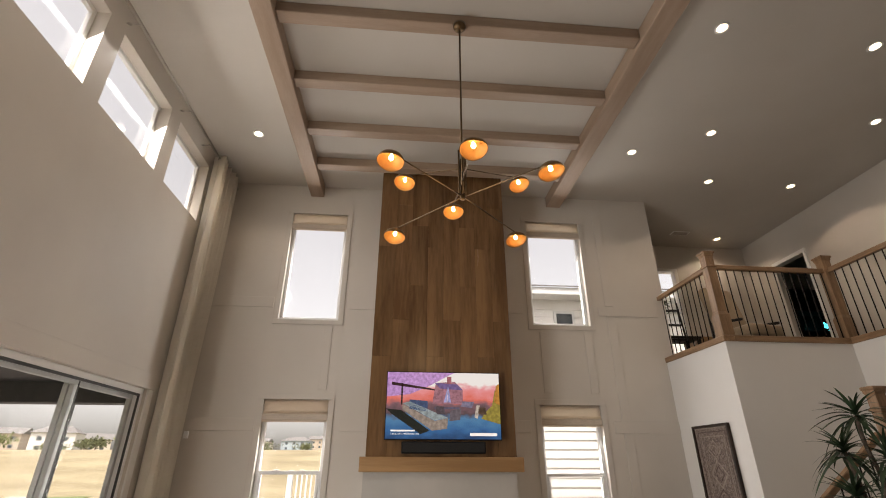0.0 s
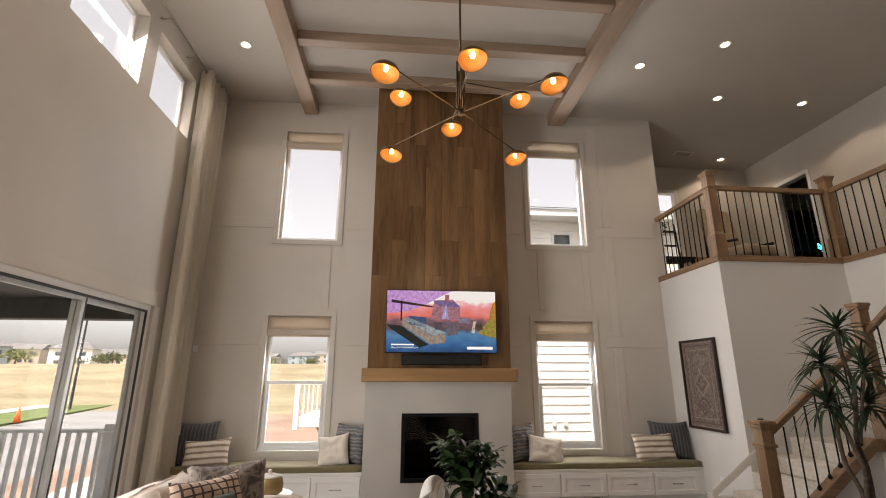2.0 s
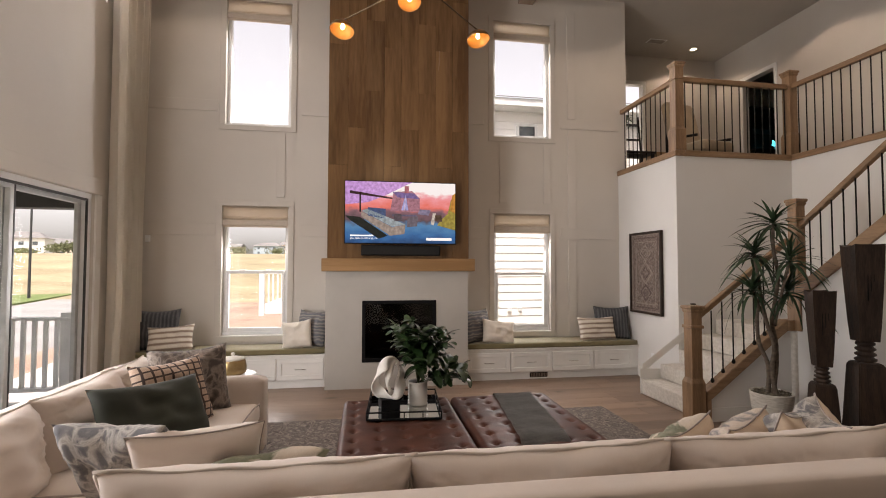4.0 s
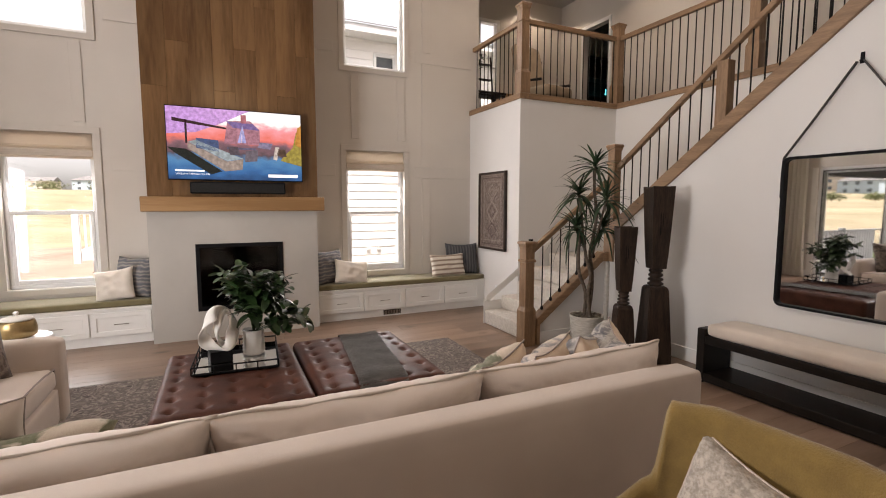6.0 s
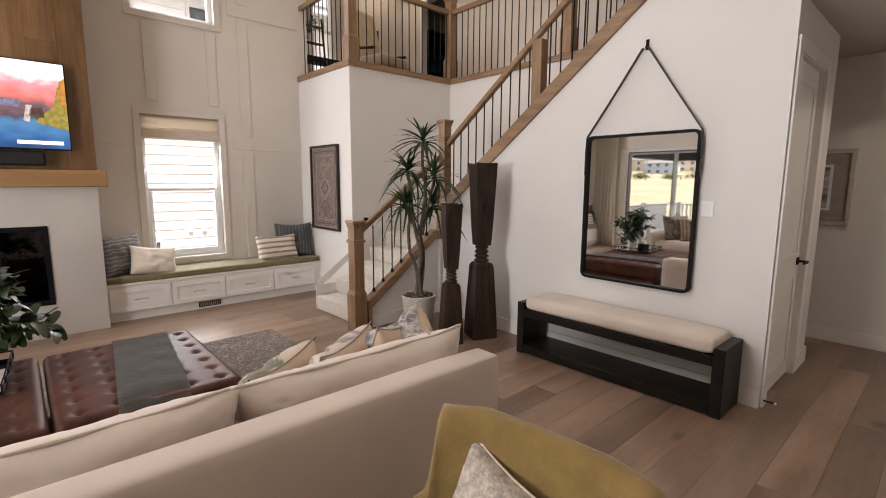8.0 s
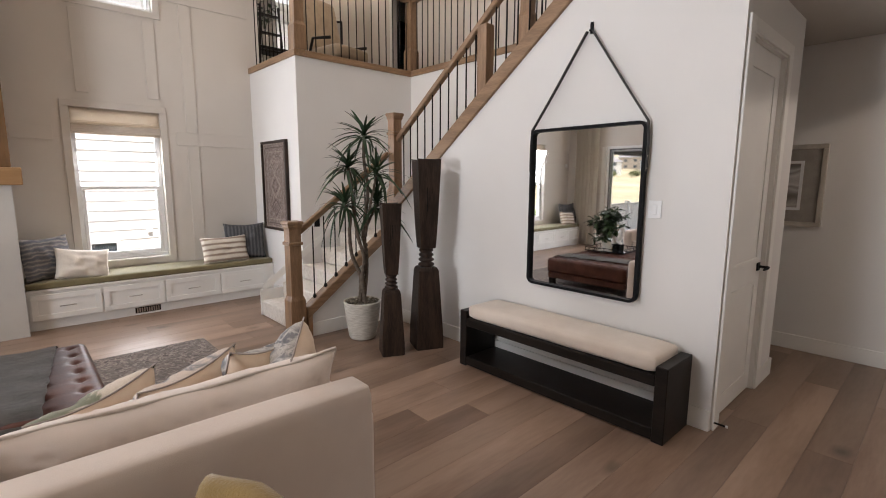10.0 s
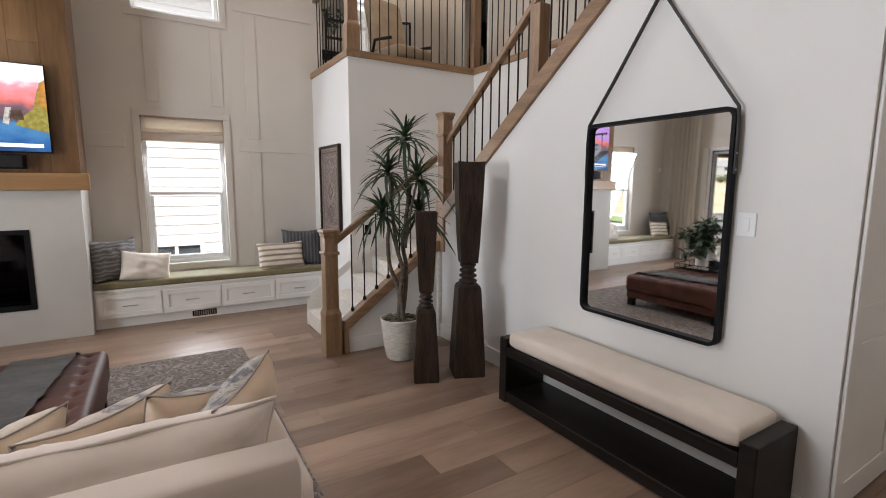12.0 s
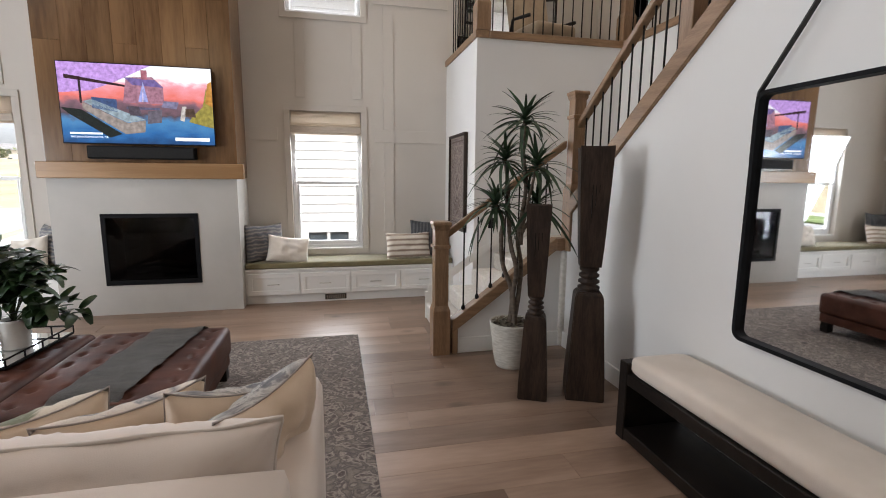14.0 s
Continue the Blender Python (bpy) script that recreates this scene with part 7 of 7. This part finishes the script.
def strip(name, off0, off1, z0, z1, material, label, category):
    """A long band beside the road; offsets run west from the house."""
    bm = bmesh.new()
    rows = []
    for k in range(40):
        y = -60 + 4.0 * k
        cx = -0.21 * (y - 21) - 0.0018 * (y - 21) ** 2
        rows.append([bm.verts.new((cx + o, y, z)) for o, z in ((off0, z0), (off0, z1), (off1, z1), (off1, z0))])
    for a, b in zip(rows, rows[1:]):
        for i in range(3):
            bm.faces.new((a[i], a[i + 1], b[i + 1], b[i]))
    return setting(name, bm, material, label, category)


strip("pavement", -8.0, -6.4, GZ - 0.3, GZ + 0.06, CONC, "pale concrete pavement along the near side of the road", "pavement")
strip("road", -16.5, -8.8, GZ - 0.3, GZ + 0.01, ROADM, "pale asphalt residential road", "road")
strip("lawn", -20.0, -16.6, GZ - 0.3, GZ + 0.10, LAWN, "green mown grass verge along the road", "lawn")
strip("pavement", -21.6, -20.1, GZ - 0.3, GZ + 0.12, CONC, "pale concrete pavement along the field", "pavement")
setting("yard", box(-7.6, 1.4, 7.4, 30.0, GZ - 0.3, GZ + 0.02), DIRT, "bare red-brown soil beside the house", "ground")
# deck with railing and porch roof
WHITEP = surf("white_railing_paint", (0.66, 0.68, 0.68), (0.74, 0.76, 0.76), 6, 0.5, bump=0.05)
DECKM = surf("grey_deck_board", (0.36, 0.36, 0.35), (0.46, 0.46, 0.45), 3, 0.8, bump=0.3, bscale=40, stretch=(0.5, 5, 1), rnd=0.1)
deck = thing("deck", "pale grey plank deck outside the patio door", "deck", kind="structure")
for k in range(62):
    y = -2.0 + 0.14 * k
    part("deck_board", box(-6.4, XW - 0.2, y, y + 0.134, -0.085, -0.05), DECKM, deck)
part("deck_frame", box(-6.38, XW - 0.2, -1.98, 6.65, GZ, -0.087), DECKM, deck)
dr2 = thing("deck_railing", "white painted deck railing with square balusters", "railing")
for (xa, ya), (xb, yb) in (((-6.3, 6.55), (XW - 0.25, 6.55)), ((-6.3, -1.9), (-6.3, 6.55))):
    along = Vector((xb - xa, yb - ya, 0))
    n = int(along.length / 0.115)
    hx, hy = (0, 0.03) if ya == yb else (0.03, 0)
    for z, th in ((0.93, 0.035), (0.10, 0.04)):
        part("rail", box(min(xa, xb) - hx - (0.0 if hy else 0.03), max(xa, xb) + hx + (0.0 if hy else 0.03), min(ya, yb) - hy - 0.03 * (hy > 0), max(ya, yb) + hy + 0.03 * (hy > 0), z, z + th, 0.005), WHITEP, dr2)
    for k in range(1, n):
        p = Vector((xa, ya, 0)) + along * k / n
        wide = 0.055 if k % 14 == 0 else 0.019
        part("post" if k % 14 == 0 else "baluster", box(p.x - wide, p.x + wide, p.y - wide, p.y + wide, -0.05 if k % 14 == 0 else 0.1405, 1.02 if k % 14 == 0 else 0.9295), WHITEP, dr2)
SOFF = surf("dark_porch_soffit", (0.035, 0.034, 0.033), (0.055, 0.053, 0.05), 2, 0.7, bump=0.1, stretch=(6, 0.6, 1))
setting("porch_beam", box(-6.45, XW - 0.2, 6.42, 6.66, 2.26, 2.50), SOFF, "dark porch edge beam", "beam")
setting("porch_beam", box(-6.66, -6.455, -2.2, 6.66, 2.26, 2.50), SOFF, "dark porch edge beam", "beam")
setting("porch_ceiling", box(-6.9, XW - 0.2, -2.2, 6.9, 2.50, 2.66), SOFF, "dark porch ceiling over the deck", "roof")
for x, y in ((-6.35, 2.2), (-6.35, -1.9)):
    setting("porch_post", box(x - 0.09, x + 0.09, y - 0.09, y + 0.09, -0.05, 2.50, 0.006), WHITEP, "square white porch post", "post")
pl = thing("outdoor_plant", "spiky green plant in a pale planter on the deck", "plant", at=(-5.75, 6.0, -0.05))
bm = bmesh.new()
lathe(bm, [(0.16, 0.0), (0.20, 0.40), (0.215, 0.42), (0.19, 0.42), (0.185, 0.36)], 20)
part("planter", bm, CONC, pl)
rng = random.Random(9)
spike = [leaf_mesh("spike_leaf", 0.55, 0.04, d, 0.3, LEAF, 6, 3) for d in (0.1, 0.3, 0.5)]
for k in range(46):
    l = new("spike_leaf", rng.choice(spike))
    l.parent = pl
    l.matrix_basis = Matrix.Translation((0, 0, 0.40)) @ Euler((0, -rng.uniform(0.25, 1.45), rng.uniform(0, 6.28))).to_matrix().to_4x4() @ Matrix.Scale(rng.uniform(0.7, 1.1), 4)
# neighbour's deck seen past the yard
nd = thing("raised_deck", "neighbour's raised deck with white railing and brown braces", "deck")
part("floor_frame", box(-2.35, 0.6, 14.0, 17.0, 0.25, 0.50, 0.01), WHITEP, nd)
part("rail", box(-2.35, 0.6, 13.98, 14.04, 1.36, 1.42), WHITEP, nd)
for k in range(25):
    part("baluster", box(-2.30 + 0.12 * k, -2.26 + 0.12 * k, 13.99, 14.03, 0.501, 1.36), WHITEP, nd)
part("post", box(-2.40, -2.27, 13.94, 14.06, 0.2, 1.46), WHITEP, nd)
BROWNW = surf("brown_deck_wood", (0.17, 0.085, 0.04), (0.25, 0.13, 0.065), 4, 0.8, bump=0.2)
bm = bmesh.new()
tube(bm, [(-1.75, 14.3, 0.25), (-1.25, 14.6, GZ)], 0.09, 6)
part("brace", bm, BROWNW, nd, "brown wooden brace")
# neighbouring house with lap siding
SIDING = surf("white_lap_siding", (0.80, 0.80, 0.79), (0.85, 0.85, 0.84), 1.5, 0.6, bump=0.08, bscale=40)
SHING = surf("grey_roof_shingle", (0.13, 0.125, 0.125), (0.20, 0.195, 0.19), 2.5, 0.9, bump=0.8, bscale=18, fine=0.5)
DGLASS = surf("dark_window_pane", (0.05, 0.06, 0.07), (0.12, 0.14, 0.15), 2, 0.1, bump=0.0)
nh = thing("neighbour_house", "white lap-sided house with grey shingle roof next door", "house")
NX0, NX1, NY, NZ = 1.75, 14.0, 10.6, 5.16
part("wall", box(NX0 + 0.02, NX1, NY + 0.03, NY + 8, GZ, NZ), SIDING, nh)
k, z = 0, GZ
while z < NZ - 0.02:
    bm = bmesh.new()
    h = min(0.178, NZ - z)
    vs = [bm.verts.new(p) for p in ((NX0, NY - 0.009, z), (NX1, NY - 0.009, z), (NX1, NY + 0.006, z + h), (NX0, NY + 0.006, z + h), (NX0, NY + 0.03, z), (NX1, NY + 0.03, z), (NX1, NY + 0.03, z + h), (NX0, NY + 0.03, z + h))]
    for f in ((0, 1, 2, 3), (4, 7, 6, 5), (0, 4, 5, 1), (3, 2, 6, 7), (0, 3, 7, 4), (1, 5, 6, 2)):
        bm.faces.new([vs[i] for i in f])
    part("siding_board", bm, SIDING, nh)
    z += 0.178
part("corner_board", box(NX0 - 0.06, NX0 + 0.06, NY - 0.02, NY + 0.1, GZ, NZ), WHITEP, nh)
part("eave", box(NX0 - 0.35, NX1, NY - 0.42, NY + 0.05, NZ, NZ + 0.17, 0.01), WHITEP, nh)
bm = bmesh.new()
pts = [(NX0 - 0.4, NY - 0.46, NZ + 0.172), (NX1, NY - 0.46, NZ + 0.172), (NX1, NY + 4, NZ + 1.9), (NX0 + 2.5, NY + 4, NZ + 1.9), (NX0 - 0.4, NY + 8, NZ + 0.172)]
v0 = [bm.verts.new(p) for p in pts]
bm.faces.new((v0[0], v0[1], v0[2], v0[3]))
bm.faces.new((v0[0], v0[3], v0[4]))
bmesh.ops.solidify(bm, geom=bm.faces[:], thickness=0.06)
part("roof", bm, SHING, nh, "grey shingle roof")


def house_window(parent, x0, x1, y, z0, z1, bars=1):
    f = 0.06
    bm = bmesh.new()
    for q in ((x0 - f, x1 + f, z1, z1 + f), (x0 - f, x1 + f, z0 - f, z0), (x0 - f, x0, z0, z1), (x1, x1 + f, z0, z1)):
        quad_box(bm, q[0], q[1], y - 0.04, y + 0.02, q[2], q[3])
    for k in range(bars):
        xm = x0 + (x1 - x0) * (k + 1) / (bars + 1)
        quad_box(bm, xm - 0.03, xm + 0.03, y - 0.03, y + 0.02, z0, z1)
    w = part("window", bm, WHITEP, parent, "white framed window")
    part("pane", box(x0, x1, y - 0.012, y + 0.019, z0, z1), DGLASS, w)


house_window(nh, 2.40, 3.20, NY - 0.005, 0.05, 0.42)
house_window(nh, 3.98, 4.36, NY - 0.005, 4.20, 4.82, 0)
for x in (3.74, 3.99):
    part("vent_cap", box(x - 0.045, x + 0.045, NY - 0.05, NY - 0.004, 0.565, 0.66, 0.01), WHITEP, nh, "small white vent cap")
# distant houses
rng = random.Random(21)
HOUSEC = [surf("far_house_paint_" + n, c, tuple(v * 1.12 for v in c), 0.4, 0.8, bump=0.0) for n, c in (("blue_grey", (0.30, 0.36, 0.40)), ("cream", (0.55, 0.50, 0.42)), ("white", (0.62, 0.62, 0.60)), ("tan", (0.42, 0.36, 0.29)))]
for k in range(40):
    az = radians(88 + 3.4 * k + rng.uniform(-1, 1))
    r = (rng.uniform(165, 195) if k % 2 == 0 else rng.uniform(205, 250)) + max(0, 118 - math.degrees(az)) * 5
    x, y = math.cos(az) * r, math.sin(az) * r
    h = thing("house", "distant two-storey house with shingle roof on the rise", "house", "distant houses", at=(x, y, ground_z(x, y) - 0.3), turn=math.degrees(az) - 90 + rng.uniform(-25, 25))
    w, d, hh, rf = rng.uniform(10, 14), rng.uniform(8, 10), rng.uniform(4.6, 5.6), rng.uniform(1.8, 2.6)
    part("wall", box(-w / 2, w / 2, -d / 2, d / 2, 0, hh), HOUSEC[k % 4], h)
    bm = bmesh.new()
    e = 0.5
    a = [bm.verts.new(p) for p in ((-w / 2 - e, -d / 2 - e, hh), (w / 2 + e, -d / 2 - e, hh), (w / 2 + e, d / 2 + e, hh), (-w / 2 - e, d / 2 + e, hh), (-w / 2 - e if k % 2 else -w / 4, 0, hh + rf), (w / 2 + e if k % 2 else w / 4, 0, hh + rf))]
    for f in ((0, 1, 5, 4), (2, 3, 4, 5), (0, 4, 3), (1, 2, 5), (0, 3, 2, 1)):
        bm.faces.new([a[i] for i in f])
    part("roof", bm, SHING, h)
    for q in range(3):
        for zz in (1.0, 3.4):
            xx = -w / 2 + (q + 0.7) * w / 3.4
            part("window", box(xx - 0.6, xx + 0.6, -d / 2 - 0.05, -d / 2 + 0.02, zz, zz + 1.1), DGLASS, h)
# shrubs and trees between field and houses
TREEL = surf("far_tree_leaf", (0.085, 0.105, 0.045), (0.17, 0.18, 0.085), 0.6, 0.9, bump=0.0, rnd=0.35)
for k in range(44):
    az = radians(90 + 3.1 * k + rng.uniform(-2, 2))
    r = rng.uniform(105, 150) + max(0, 118 - math.degrees(az)) * 4
    x, y = math.cos(az) * r, math.sin(az) * r
    tall = rng.uniform(1.6, 3.6)
    t = thing("tree", "distant green tree at the edge of the field", "tree", "distant trees", at=(x, y, ground_z(x, y) - 0.2))
    bm = bmesh.new()
    tube(bm, [(0, 0, 0), (0.1, 0, tall * 0.4), (0.0, 0.1, tall * 0.75)], [0.16, 0.11, 0.05], 6)
    for q in range(4):
        a = 1.6 * q
        tube(bm, [(0.05, 0, tall * 0.4), (math.cos(a) * tall * 0.3, math.sin(a) * tall * 0.3, tall * 0.7)], [0.07, 0.02], 5)
    part("trunk", bm, BARK, t)
    verts, faces = [], []
    wide = tall * rng.uniform(0.9, 1.9)
    for q in range(330):
        u = Vector((rng.gauss(0, 0.42), rng.gauss(0, 0.42), rng.gauss(0, 0.30)))
        lob = 0.8 + 0.35 * math.sin(3 * math.atan2(u.y, u.x) + k)
        c = Vector((u.x * wide * lob, u.y * wide * lob, tall * (0.66 + 0.55 * u.z)))
        c.z = max(c.z, 0.15)
        m = Euler((rng.uniform(0, 6), rng.uniform(0, 6), 0)).to_matrix()
        s = rng.uniform(0.13, 0.30)
        i = len(verts)
        for p in ((-s, -s * 0.7, 0), (s, -s * 0.5, 0.03), (s * 0.8, s * 0.7, 0), (-s * 0.8, s * 0.6, 0.03)):
            verts.append(c + m @ Vector(p))
        faces.append((i, i + 1, i + 2, i + 3))
    me = bpy.data.meshes.new("crown")
    me.from_pydata(verts, [], faces)
    me.materials.append(TREEL)
    o = new("crown", me)
    o.parent = t
sl = thing("street_lamp", "tall slim grey street lamp beside the field", "street lamp", at=(-20.9, 34.5, GZ))
bm = bmesh.new()
tube(bm, [(0, 0, 0), (0, 0, 7.6)], [0.09, 0.05], 8)
part("pole", bm, DARKF, sl)
bm = bmesh.new()
tube(bm, [(0, 0, 7.55), (0.6, -0.2, 7.75), (1.1, -0.4, 7.75)], [0.04, 0.04, 0.09], 8)
part("head", bm, DARKF, sl)
cn = thing("traffic_cone", "orange traffic cone standing by the road", "cone", at=(-16.9, 24.6, GZ + 0.10))
bm = bmesh.new()
lathe(bm, [(0.15, 0.03), (0.03, 0.70)], 16)
part("cone_body", bm, surf("orange_plastic", (0.75, 0.14, 0.03), (0.85, 0.18, 0.04), 3, 0.5, bump=0.0), cn, smooth=True)
part("base", box(-0.19, 0.19, -0.19, 0.19, 0, 0.03), BLACK, cn)
